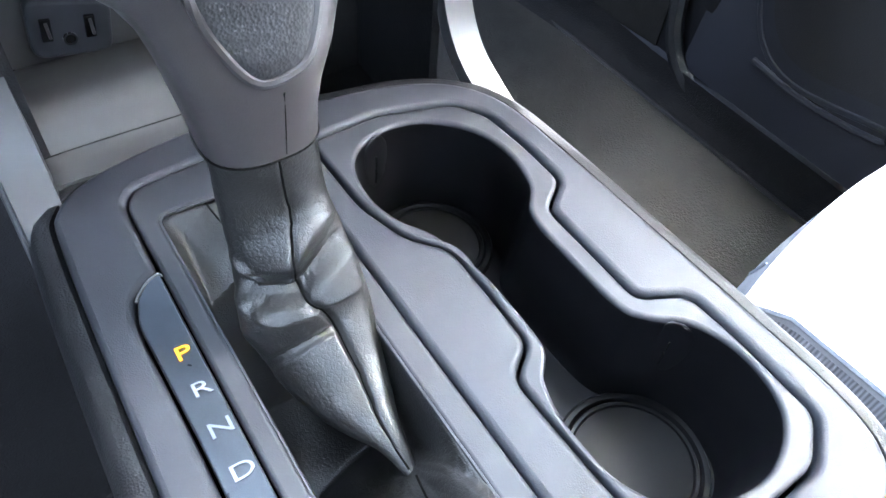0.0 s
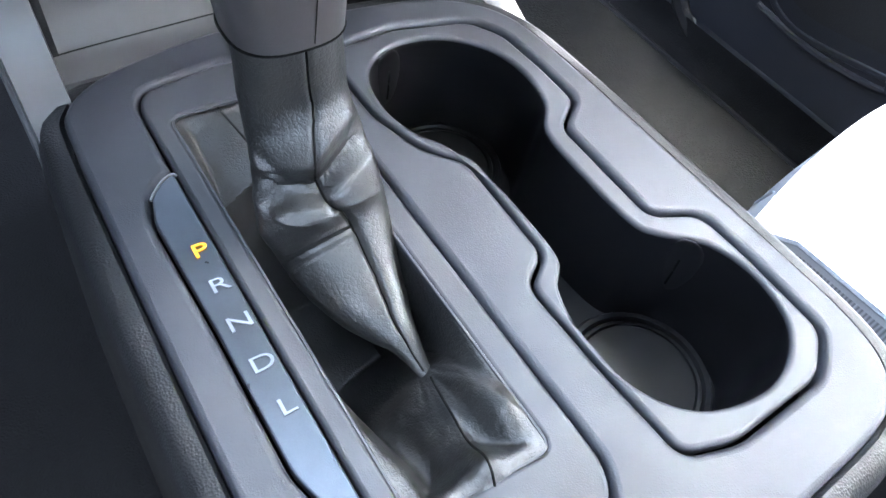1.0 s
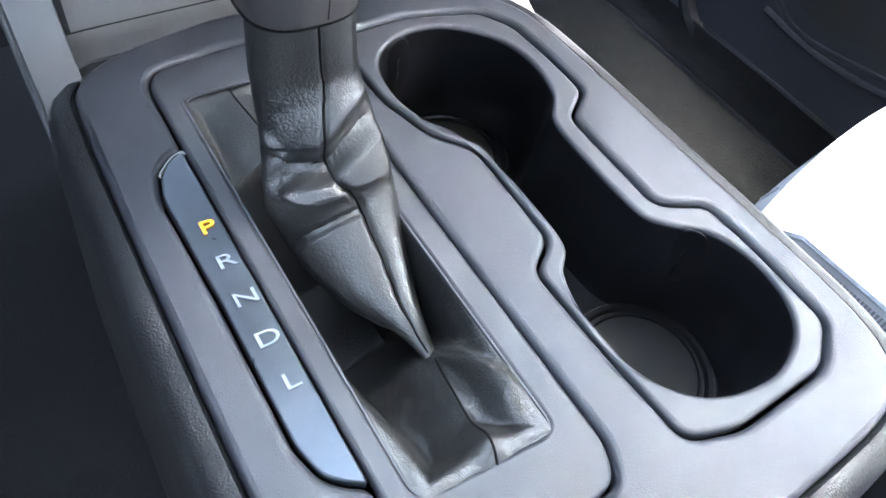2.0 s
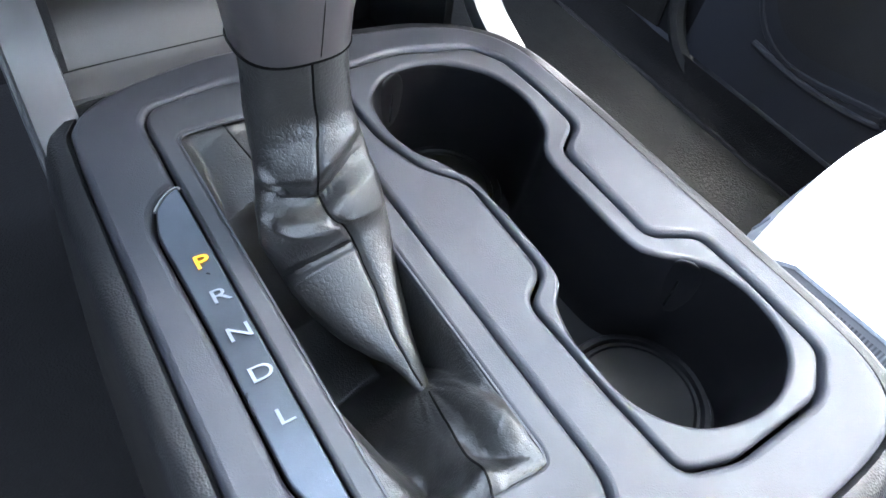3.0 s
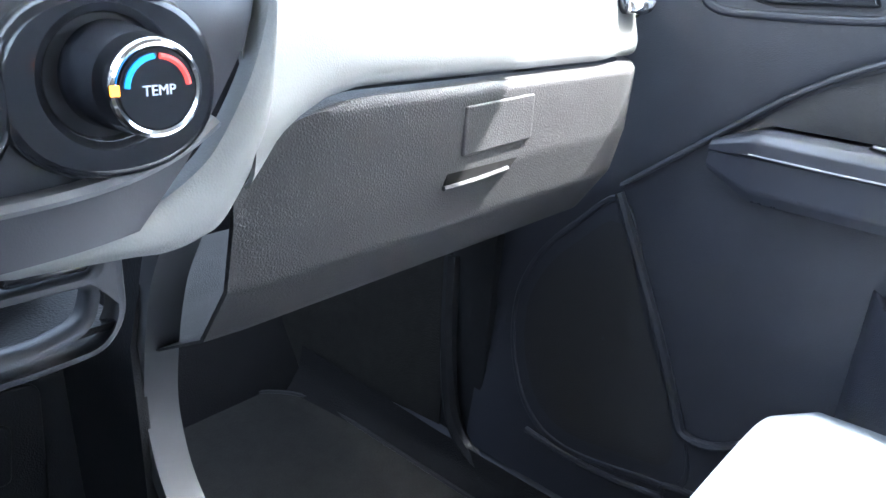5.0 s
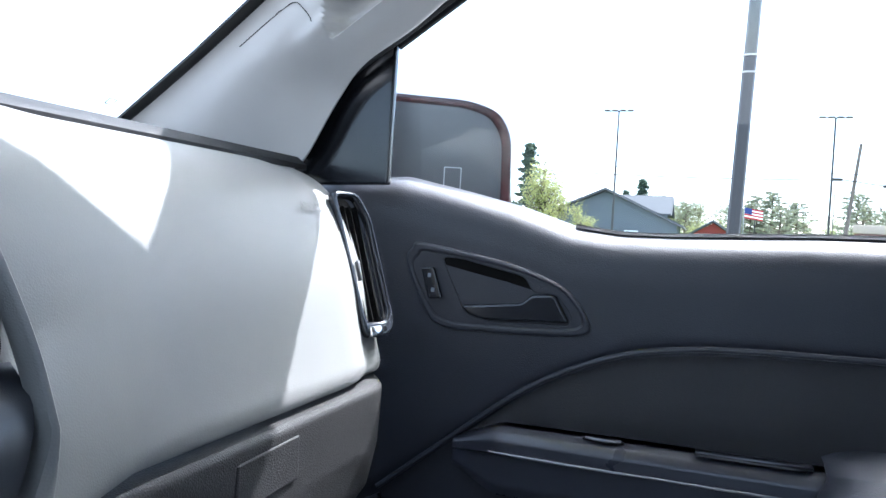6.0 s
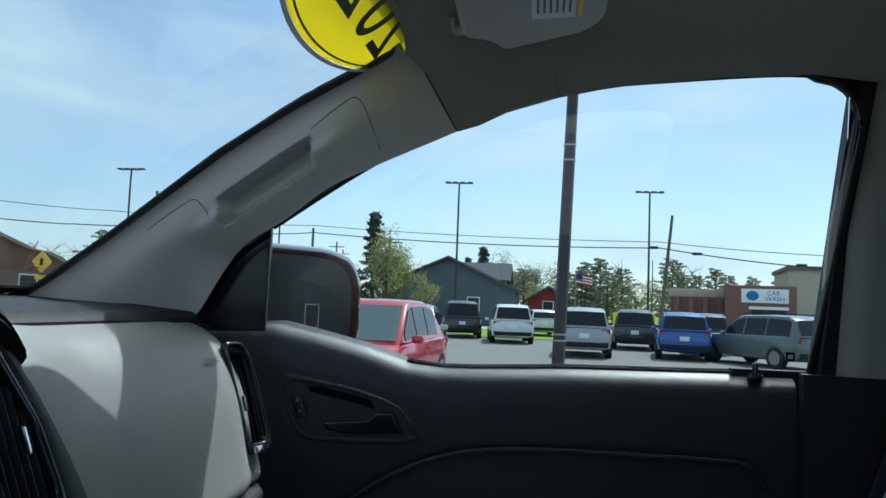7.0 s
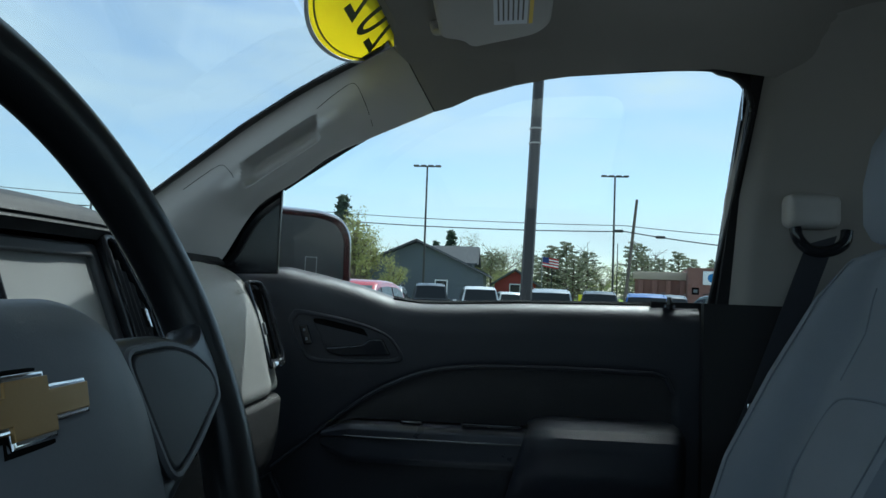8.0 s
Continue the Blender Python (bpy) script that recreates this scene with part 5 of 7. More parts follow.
# no hollow here: a flat near-black plate carries the pocket's shade
under(latch, "recess", plate([arc_round([(0.360, 1.073), (0.453, 1.075), (0.453, 1.030), (0.425, 1.010), (0.348, 1.008)], 0.004)], 0.004, 0.001, m=Matrix.Translation((0, 0.0765, 0)) @ ON_DASH), M_SEAM, "flat dark plate standing in for the shaded gap and recess")
under(latch, "lip", tube(spline([(0.348, 0.077, 1.0095), (0.385, 0.076, 1.0105), (0.424, 0.076, 1.013)], 5, False), 0.0022, 6), M_GLOVE)

# side vent
VT = Matrix.Translation((0.641, 0.119, 1.205)) @ pose(0, 0, 0, -21, 0, -22) @ ON_DASH
vent = thing("side_air_vent", "tall narrow black dashboard air vent with slats", "air vent", at=(0.6355, 0.118, 1.13))
v_out = arc_round([(-0.026, 0.082), (0.012, 0.082), (0.026, 0.052), (0.029, -0.066), (0.020, -0.082), (-0.018, -0.082)], 0.010)
v_in = arc_round([(-0.021, 0.075), (0.008, 0.075), (0.019, 0.048), (0.021, -0.056), (0.014, -0.066), (-0.013, -0.066)], 0.008)
under(vent, "frame", plate([v_out, v_in], 0.012, 0.004, 3, m=VT @ Matrix.Translation((0, 0, 0.006))), M_GLOSS)
under(vent, "duct", plate([v_out], 0.004, m=VT @ Matrix.Translation((0, 0, -0.016))), M_SEAM)
# slats coloured near-black, as the shade inside the vent would make them
for k in range(3):
    under(vent, "slat", box(0.0022, 0.135, 0.014, (0, 0, 0), 0.0008, m=VT @ Matrix.Translation((-0.008 + 0.009 * k, 0, -0.009)) @ pose(0, 0, 0, 0, 25, 0)), M_SEAM)
under(vent, "slider", box(0.003, 0.022, 0.006, (0, 0, 0), 0.001, m=VT @ Matrix.Translation((-0.010, -0.010, 0.005))), M_SATIN)
under(vent, "foot", box(0.024, 0.012, 0.010, (0, 0, 0), 0.003, m=VT @ Matrix.Translation((0.0, -0.077, 0.004))), M_CHROME, "bright foot of the vent")
airbag = thing("airbag_lettering", "small embossed grey lettering on the dashboard panel", "lettering", at=(0.548, 0.135, 1.262))
under(airbag, "letters", words("AIRBAG", 0.0125, 0.0002, Matrix.Translation((0.556, 0.1345, 1.2615)) @ pose(0, 0, 0, -28) @ ON_DASH), material("grey_emboss", (0.20, 0.195, 0.19), 0.6))

# ---- centre stack ----
stack = thing("centre_stack", "dark plastic centre stack with climate knobs, vents and screen", "centre stack", at=(0.008, 0.06, 1.02))


def stack_face(u, v):
    x = 0.008 + 0.168 * (2 * u - 1) * interp(v, [(0, 0.55), (0.1, 0.72), (0.25, 0.90), (0.4, 1.0), (1, 1.0)])
    return (x, interp(v, [(0, 0.030), (0.3, 0.034), (0.40, 0.040), (0.46, 0.078), (1, 0.105)]) + 0.012 * abs(2 * u - 1) ** 3, 1.045 + 0.305 * v)


under(stack, "face", sheet(stack_face, 30, 24, 0.02, (0, 1, 0)), M_TRAY)


def ellipse(cx, cz, rx, rz, n=40, e=2.0):
    out = []
    for i in range(n):
        a = 2 * math.pi * i / n
        q = (abs(math.cos(a)) ** e + abs(math.sin(a)) ** e) ** (-1 / e)
        out.append((cx + rx * q * math.cos(a), cz + rz * q * math.sin(a)))
    return out


# the printed arcs are given a faint glow though they are no lamps
M_RED, M_BLUE = glow("red_glowing_print", (0.8, 0.06, 0.05), 0.15), glow("blue_glowing_print", (0.02, 0.3, 0.8), 0.15)
for cx in (0.0865, 0.008, -0.0705):
    kb = under(stack, "climate_knob", disc(0.0150, 0.016, (cx, -0.002, 1.117), 40, 0.0142, pose(0, 0, 0, 90)), M_GLOSS, "round black climate knob")
    under(stack, "knob_ring", tube([(cx + 0.0160 * math.cos(t * math.pi / 24), -0.0085, 1.117 + 0.0160 * math.sin(t * math.pi / 24)) for t in range(48)], 0.0016, 8, closed=True, up=(0, 1, 0)), M_CHROME, "chrome ring", kb)
    under(stack, "knob_skirt", disc(0.0185, 0.022, (cx, 0.012, 1.117), 40, 0.0205, pose(0, 0, 0, -90)), M_GLOSS, "", kb)
    under(stack, "knob_bezel", plate([ellipse(cx, 1.113, 0.043, 0.036, e=2.3), ellipse(cx - 0.002, 1.116, 0.0235, 0.0235)], 0.012, 0.004, m=Matrix.Translation((0, 0.020, 0)) @ ON_DASH), M_GLOSS, "oval bezel", kb)
    for mat, a0, a1 in ((M_BLUE, 95, 175), (M_RED, 5, 85)):
        if cx > 0.05:
            under(stack, "printed_arc", tube([(cx + 0.0115 * math.cos(radians(a)), -0.0103, 1.117 + 0.0115 * math.sin(radians(a))) for a in range(a0, a1 + 1, 8)], 0.0011, 5, up=(0, 1, 0)), mat, "faintly glowing coloured temperature arc", kb)
    under(stack, "knob_print", words("TEMP" if cx > 0.05 else "FAN", 0.0052, 0.0003, Matrix.Translation((cx, -0.0105, 1.1165)) @ ON_DASH), M_LETTER, "white print", kb) if cx > 0.05 else under(stack, "knob_print", box(0.009, 0.0006, 0.0026, (cx, -0.0103, 1.1165)), M_LETTER, "white print bar", kb)
    if cx > 0.05:
        under(stack, "pointer", box(0.003, 0.001, 0.0035, (cx - 0.0158, -0.0101, 1.1175)), glow("amber_pointer", (1, 0.3, 0.02), 0.6), "amber pointer", kb)
under(stack, "bright_strip", tube([(0.008 + 0.125 * (t / 20 - 1), 0.026 + 0.006 * abs(t / 20 - 1), 1.071 + 0.022 * abs(t / 20 - 1) ** 4) for t in range(41)], 0.006, 8, flat=0.6), M_SATIN, "satin strip under the knobs")
# vent pods either side of the screen
for s in (1, -1):
    vx = 0.008 + s * 0.121
    pod = under(stack, "centre_vent", plate([arc_round([(vx - 0.034, 1.172), (vx + s * 0.020, 1.166), (vx + s * 0.036, 1.180), (vx + s * 0.030, 1.245), (vx - s * 0.004, 1.326), (vx - s * 0.034, 1.328)] if s > 0 else
                                                        [(vx + 0.034, 1.172), (vx + 0.034, 1.328), (vx + 0.004, 1.326), (vx - 0.030, 1.245), (vx - 0.036, 1.180), (vx - 0.020, 1.166)], 0.010),
                                             arc_round([(vx - s * 0.026, 1.182), (vx + s * 0.018, 1.178), (vx + s * 0.026, 1.190), (vx + s * 0.021, 1.243), (vx - s * 0.010, 1.316), (vx - s * 0.026, 1.318)], 0.008)], 0.014, 0.004,
                                            m=Matrix.Translation((0, 0.047, 0)) @ ON_DASH), M_GLOSS, "black vent pod")
    under(stack, "vent_duct", box(0.062, 0.004, 0.150, (vx, 0.075, 1.246)), M_SEAM, parent=pod)
    for i in range(5):
        under(stack, "vent_slat", box(0.0022, 0.016, 0.125 - 0.012 * i, (vx - s * 0.020 + s * 0.009 * i, 0.060, 1.246 - 0.006 * i), 0.0008, m=pose(0, 0, 0, 0, 0, 20)), M_BLACK, parent=pod)
    under(stack, "vent_slider", box(0.004, 0.006, 0.020, (vx + s * 0.004, 0.047, 1.235), 0.001), M_CHROME, "bright slider", pod)
# hood and screen
scr = thing("infotainment_screen", "dusty switched-off display screen in a black frame, pale reflection put into its colour", "screen", at=(-0.02, 0.06, 1.2))
under(scr, "frame", plate([arc_round([(-0.116, 1.186), (0.101, 1.186), (0.101, 1.312), (-0.116, 1.312)], 0.008), arc_round([(-0.104, 1.202), (0.086, 1.202), (0.086, 1.298), (-0.104, 1.298)], 0.003)], 0.012, 0.003, m=Matrix.Translation((0, 0.060, 0)) @ ON_DASH), M_LEG)
under(scr, "display", plate([[(-0.106, 1.198), (0.088, 1.198), (0.088, 1.302), (-0.106, 1.302)]], 0.004, m=Matrix.Translation((0, 0.067, 0)) @ ON_DASH), M_SCREEN, "dusty display glass with a pale reflection painted in")
under(stack, "hood", sheet(lambda u, v: (0.008 + 0.157 * (2 * u - 1), interp(v, [(0, 0.062), (0.08, 0.050), (0.18, 0.056), (0.35, 0.080), (1, 0.29)]) - 0.012 * (1 - (2 * u - 1) ** 2), interp(v, [(0, 1.322), (0.08, 1.332), (0.18, 1.346), (0.35, 1.355), (1, 1.350)]) - 0.034 * abs(2 * u - 1) ** 14), 60, 24, 0.006, (0, 0.2, -1)), M_DASHTOP, "soft dark hood")

# lower frame with switches and open tray
U_AT = Matrix.Translation((0, 0.075, -0.054)) @ ON_DASH
frame_o = arc_round([(-0.092, 1.100), (-0.092, 1.040), (-0.080, 1.024), (-0.055, 1.022), (0.070, 1.022), (0.096, 1.024), (0.108, 1.040), (0.108, 1.100)], 0.014)
tray_hole = arc_round([(-0.062, 1.042), (0.066, 1.039), (0.084, 1.044), (0.090, 1.062), (-0.074, 1.064)], 0.007)
switch_hole = arc_round([(-0.078, 1.070), (0.092, 1.070), (0.094, 1.096), (-0.080, 1.096)], 0.006)
under(stack, "lower_frame", plate([frame_o, tray_hole, switch_hole], 0.016, 0.0055, 3, U_AT), M_TRAY, "rounded lower frame")
under(stack, "tray", sheet(lambda u, v: (0.008 + 0.098 * (2 * u - 1), 0.085 + 0.09 * v, 0.982 + 0.006 * v), 4, 4, 0.004, (0, 0, -1)), M_BLACK)
under(stack, "tray_back", box(0.20, 0.004, 0.05, (0.008, 0.175, 1.001), 0.001), M_BLACK)
under(stack, "tray_mat", box(0.12, 0.075, 0.003, (-0.012, 0.128, 0.988), 0.001), M_TRAY, "ribbed tray mat")
for k in range(4):
    sw = under(stack, "switch", box(0.040, 0.012, 0.021, (-0.056 + 0.042 * k, 0.077, 1.029), 0.004, 3, m=pose(0, 0, 0, -12)), M_GLOSS, "black push switch")
    under(stack, "switch_print", box(0.012, 0.001, 0.004, (-0.056 + 0.042 * k, 0.0698, 1.032), m=pose(0, 0, 0, -12)), M_LETTER, "white symbol bar", sw)

# the upper stack leans towards the windshield
for ob in [stack, scr, dash]:
    for child in ob.children_recursive:
        if ob is dash and not child.name.startswith("stack_band"):
            continue
        for w in child.data.vertices:
            w.co.y += 0.40 * max(0.0, w.co.z + ob.location.z - 1.145)

# driver side of the dashboard
under(dash, "driver_panel", sheet(lambda u, v: (-0.165 - 0.50 * u, 0.11 + 0.20 * v ** 2, 1.00 + 0.31 * v), 12, 12, 0.01, (0, 1, 0)), M_DASHTOP, "dark driver side panel")
under(dash, "driver_lower", sheet(lambda u, v: (-0.165 - 0.50 * u, 0.12 + 0.12 * v, 1.00 - 0.13 * v), 6, 6, 0.01, (0, 1, 0)), M_BLACK)
cluster = thing("instrument_cluster", "black hooded instrument cluster behind the steering wheel", "instrument cluster", at=(-0.37, 0.12, 1.20))
under(cluster, "hood", sheet(lambda u, v: (-0.385 + 0.165 * math.cos(math.pi * (1 - u)), 0.055 + 0.24 * v, 1.225 + (0.115 - 0.02 * v) * math.sin(math.pi * u) ** 0.55), 30, 8, 0.008, (0, 0, -1)), M_DASHTOP)
under(cluster, "face", plate([ellipse(-0.37, 1.245, 0.165, 0.085, e=3)], 0.006, m=Matrix.Translation((0, 0.13, 0)) @ ON_DASH), M_GLOSS)


# ---- steering wheel ----
M_PAD = material("smooth_black_switch_blank", (0.016, 0.017, 0.019), 0.5, grain=0.05)
M_RIMWRAP = material("smooth_black_wheel_wrap", (0.009, 0.0095, 0.011), 0.34, grain=0.12, grain_size=0.0012, cells="edge")
M_SPOKE = material("satin_dark_spoke", (0.030, 0.032, 0.037), 0.35, grain=0.1)


def steering_wheel():
    c = Vector((-0.371, -0.118, 1.226))
    w = thing("steering_wheel", "black steering wheel with grey hub pad and gold badge", "steering wheel", at=c)
    R = pose(0, 0, 0, -22.4)
    w.matrix_world = Matrix.Translation(c) @ R
    part("rim", tube([(0.183 * math.cos(t * math.pi / 48), 0, 0.183 * math.sin(t * math.pi / 48)) for t in range(96)], 0.0175, 16, closed=True, up=(0, 1, 0), flat=0.92), M_RIMWRAP, w, "black grained rim")
    pad = []
    hub = arc_round([(-0.074, 0.024), (-0.044, 0.040), (0.024, 0.040), (0.056, 0.026), (0.068, -0.02), (0.056, -0.080), (0.030, -0.105), (-0.040, -0.105), (-0.066, -0.080), (-0.078, -0.02)], 0.02)
    for f, d in ((1.0, 0.030), (1.0, 0.0), (0.985, -0.010), (0.94, -0.018), (0.80, -0.024), (0.5, -0.028), (0.1, -0.029)):
        pad.append([(p[0] * f, d, p[1] * f) for p in hub])
    part("hub_pad", loft(pad, cap1=True), M_HUB, w, "charcoal airbag pad")
    for s in (1, -1):
        spoke = plate([arc_round([(s * 0.045, 0.020), (s * 0.115, 0.020), (s * 0.150, 0.012), (s * 0.172, 0.030), (s * 0.178, -0.010), (s * 0.166, -0.028), (s * 0.110, -0.052), (s * 0.050, -0.075)], 0.014)], 0.024, 0.007, m=Matrix.Translation((0, -0.012, 0)) @ ON_DASH)
        sp = part("spoke", spoke, M_SPOKE, w, "satin dark spoke")
        part("switch_pad", plate([arc_round([(s * 0.066, 0.009), (s * 0.112, 0.010), (s * 0.138, 0.003), (s * 0.153, -0.010), (s * 0.152, -0.022), (s * 0.105, -0.043), (s * 0.074, -0.054)], 0.012)], 0.006, 0.002, m=Matrix.Translation((0, -0.0165, 0)) @ ON_DASH), M_PAD, sp, "black blank switch pad")
        rim = arc_round([(s * 0.064, 0.011), (s * 0.112, 0.012), (s * 0.139, 0.005), (s * 0.155, -0.009), (s * 0.154, -0.023), (s * 0.106, -0.045), (s * 0.072, -0.056)], 0.012)
        part("pad_bezel", tube([(p.x, -0.0148, p.y) for p in rim], 0.0022, 6, closed=True, up=(0, 1, 0)), M_LEG, sp, "thin grey bezel")
        low = tube(spline([(s * 0.045, 0.0, -0.075), (s * 0.06, 0.0, -0.115), (s * 0.095, 0.0, -0.155)], 6, False), [0.016] * 13, 10, up=(0, 1, 0), flat=0.6)
        part("lower_spoke", low, M_KNOB, w)
    shape = [(-0.0360, -0.0060), (-0.0325, 0.0060), (-0.0120, 0.0060), (-0.0105, 0.0112), (0.0130, 0.0112), (0.0120, 0.0060), (0.0360, 0.0060), (0.0325, -0.0060), (0.0120, -0.0060), (0.0105, -0.0112), (-0.0130, -0.0112), (-0.0120, -0.0060)]
    badge = part("badge", plate([grow(shape, 0.0014)], 0.004, 0.0015, m=Matrix.Translation((-0.032, -0.0305, -0.006)) @ ON_DASH), M_CHROME, w, "chrome edged cross-shaped badge")
    part("badge_field", plate([grow(shape, -0.0012)], 0.002, 0.0004, m=Matrix.Translation((-0.032, -0.0315, -0.006)) @ ON_DASH), material("gold_enamel", (0.34, 0.21, 0.075), 0.36, metal=0.5), badge, "gold field")
    part("badge_mount", plate([grow(shape, 0.0034)], 0.003, 0.0008, m=Matrix.Translation((-0.032, -0.0285, -0.006)) @ ON_DASH), M_SEAM, badge)
    part("column", disc(0.045, 0.22, (0, 0.13, -0.01), 24, 0.05, pose(0, 0, 0, 90)), M_BLACK, w, "black steering column shroud")


steering_wheel()


# ---- passenger seat ----
def seat():
    s = thing("passenger_seat", "grey woven cloth passenger seat with a separate headrest", "car seat", at=(0.42, -0.42, 0.47))

    def cushion(u, v):
        # u across, v from the underside at the front over the top to the rear
        x = 0.432 + 0.238 * (2 * u - 1)
        a = abs(2 * u - 1)
        prof_ = [(0, -0.15, 0.62), (0.10, -0.118, 0.72), (0.20, -0.108, 0.785), (0.28, -0.118, 0.826), (0.36, -0.150, 0.846), (0.5, -0.25, 0.852), (0.8, -0.50, 0.830), (1, -0.74, 0.820)]
        y, z = interp(v, [(p, q) for p, q, r in prof_]), interp(v, [(p, r) for p, q, r in prof_])
        z -= 0.046 * max(0.0, (a - 0.50) / 0.50) ** 2 * min(1.0, max(0.0, (v - 0.05) * 5))
        y -= 0.014 * a ** 4 * (1 if v < 0.5 else 0.3)
        return (x, y, z - 0.035)

    under(s, "cushion", sheet(cushion, 50, 50, 0.05, (0, 0, -1)), M_SEAT, "light grey cloth cushion")
    for side in (1, -1):
        def flank(u, v):
            e = cushion(0.5 + 0.5 * side, 0.16 + 0.84 * u)
            return (e[0] + side * (0.014 * math.sin(math.pi * v) - 0.002), e[1], e[2] - (e[2] - 0.60) * v)
        under(s, "cushion_side", sheet(flank, 40, 12, 0.02, (-side, 0, 0)), M_RIBBED, "ribbed grey cushion side")
        line = [Vector(cushion(0.5 + 0.5 * side, 0.16 + 0.80 * t / 40)) + Vector((side * 0.001, 0, 0.0005)) for t in range(41)]
        under(s, "piping", tube(line, 0.0026, 6), M_SEATSIDE)
        edge = [Vector(cushion(0.5 + side * 0.43, 0.08 + 0.17 * t / 12)) + Vector((0, 0.0006, 0.0006)) for t in range(13)]
        under(s, "front_seam", tube(edge, 0.0010, 5), M_SEATSIDE, "sewn seam")
    # the cushion is scaled about the camera position: lower, same outline in its view
    for ob in list(s.children):
        ob.data.transform(Matrix.Translation(-s.location) @ Matrix.Translation((-0.15, -0.255, 1.10)) @ Matrix.Scale(1.09, 4) @ Matrix.Translation((0.15, 0.255, -1.10)) @ Matrix.Translation(s.location))
    BACK = [(0.0, -0.655, 0.86), (0.25, -0.700, 1.02), (0.5, -0.767, 1.16), (0.75, -0.828, 1.285), (0.92, -0.865, 1.350), (1.0, -0.895, 1.366)]

    def back(u, v):
        a = abs(2 * u - 1)
        half = interp(v, [(0, 0.235), (0.5, 0.245), (0.75, 0.225), (0.9, 0.185), (1.0, 0.13)])
        y, z = interp(v, [(p, q) for p, q, r in BACK]), interp(v, [(p, r) for p, q, r in BACK])
        bol = 0.040 * max(0.0, 1 - ((a - 0.80) / 0.20) ** 2) * (1 - v * 0.7)
        edge = max(0.0, (a - 0.86) / 0.14)
        k = min(1.0, max(0.0, (0.88 - a) / 0.38))
        sunk = 0.052 * k * k * (3 - 2 * k) * min(1.0, max(0.0, (1.0 - v) / 0.35))
        return (0.42 + half * (2 * u - 1), y + bol - sunk - 0.10 * edge ** 2 - 0.02 * (1 - a * a) * (1 - v), z)

    under(s, "backrest", sheet(back, 50, 50, 0.07, (0, -1, 0)), M_SEAT, "grey cloth backrest")
    # insert with an arched top, sunk along a dark seam, and the bolster seams
    arch = [(0.215, 0.04), (0.222, 0.20), (0.232, 0.33), (0.245, 0.40), (0.27, 0.442), (0.32, 0.460), (0.40, 0.468), (0.5, 0.472)]
    arch = spline([(p, q, 0) for p, q in arch + [(1 - p, q) for p, q in reversed(arch[:-1])]], 6, False)
    under(s, "insert_seam", tube([Vector(back(p.x, p.y)) + Vector((0, 0.0002, 0)) for p in arch], 0.0020, 6), M_SEATSIDE)
    inset = sheet(lambda u, v: Vector(back(0.232 + 0.536 * u, 0.045 + (0.415 - 0.09 * abs(2 * u - 1) ** 9) * v)) + Vector((0, 0.0008 + 0.007 * (math.sin(math.pi * u) * math.sin(math.pi * min(1, v + 0.02))) ** 0.5, 0)), 30, 30, 0.006, (0, -1, 0))
    under(s, "back_insert", inset, M_SEAT, "darker grey woven insert")
    for a in (0.10, 0.90):
        under(s, "back_seam", tube([Vector(back(a, t / 20)) + Vector((0, 0.001, 0)) for t in range(1, 20)], 0.0014, 5), M_SEATSIDE)
    for a in (0.245, 0.755):
        under(s, "shoulder_seam", tube([Vector(back(a, 0.50 + 0.30 * t / 12)) + Vector((0, 0.0005, 0)) for t in range(13)], 0.0014, 5), M_SEATSIDE)
    # headrest
    rings = []
    for z, w, y0, d in ((1.365, 0.085, -0.893, 0.035), (1.375, 0.115, -0.893, 0.048), (1.40, 0.132, -0.893, 0.056), (1.46, 0.140, -0.898, 0.060), (1.52, 0.135, -0.906, 0.056), (1.55, 0.118, -0.912, 0.046), (1.563, 0.09, -0.916, 0.03)):
        ring = []
        for i in range(36):
            a = 2 * math.pi * i / 36
            q = (abs(math.cos(a)) ** 3 + abs(math.sin(a)) ** 3) ** (-1 / 3)
            ring.append((0.42 + w * q * math.cos(a), y0 + d * q * math.sin(a), z))
        rings.append(ring)
    under(s, "headrest", loft(rings, cap0=True, cap1=True), M_SEAT, "grey cloth headrest")
    for x in (0.37, 0.47):
        under(s, "headrest_post", tube([(x, -0.893, 1.33), (x, -0.896, 1.40)], 0.006, 10), M_CHROME)
    under(s, "seat_base", box(0.42, 0.46, 0.22, (0.42, -0.40, 0.58), 0.02), M_BLACK, "black seat base")


seat()

# ---- belt, visor, windshield disc ----
belt = thing("seat_belt", "black seat belt hanging from a light grey pillar guide", "seat belt", at=(0.66, -0.80, 1.40))
under(belt, "guide", box(0.05, 0.088, 0.060, (0.672, -0.830, 1.436), 0.014, 3), M_PILLAR, "light grey guide cover")
hoop = tube(spline([(0.648, -0.795, 1.405), (0.645, -0.800, 1.385), (0.645, -0.820, 1.367), (0.645, -0.850, 1.366), (0.645, -0.874, 1.380), (0.648, -0.880, 1.402)], 5, False), 0.010, 10)
under(belt, "loop", hoop, M_GLOSS, "black belt loop")
wa, wb = Vector((0.645, -0.838, 1.385)), Vector((0.682, -0.715, 1.00))
under(belt, "webbing", sheet(lambda u, v: wa.lerp(wb, v) + Vector((0.0, (u - 0.5) * 0.050, -(u - 0.5) * 0.016)), 2, 10, 0.0016, (1, 0, 0)), M_BELT, "black webbing")
under(belt, "webbing_low", sheet(lambda u, v: wb.lerp(Vector((0.69, -0.70, 0.55)), v) + Vector((0, (u - 0.5) * 0.050, 0)), 2, 6, 0.0016, (1, 0, 0)), M_BELT, "black webbing")
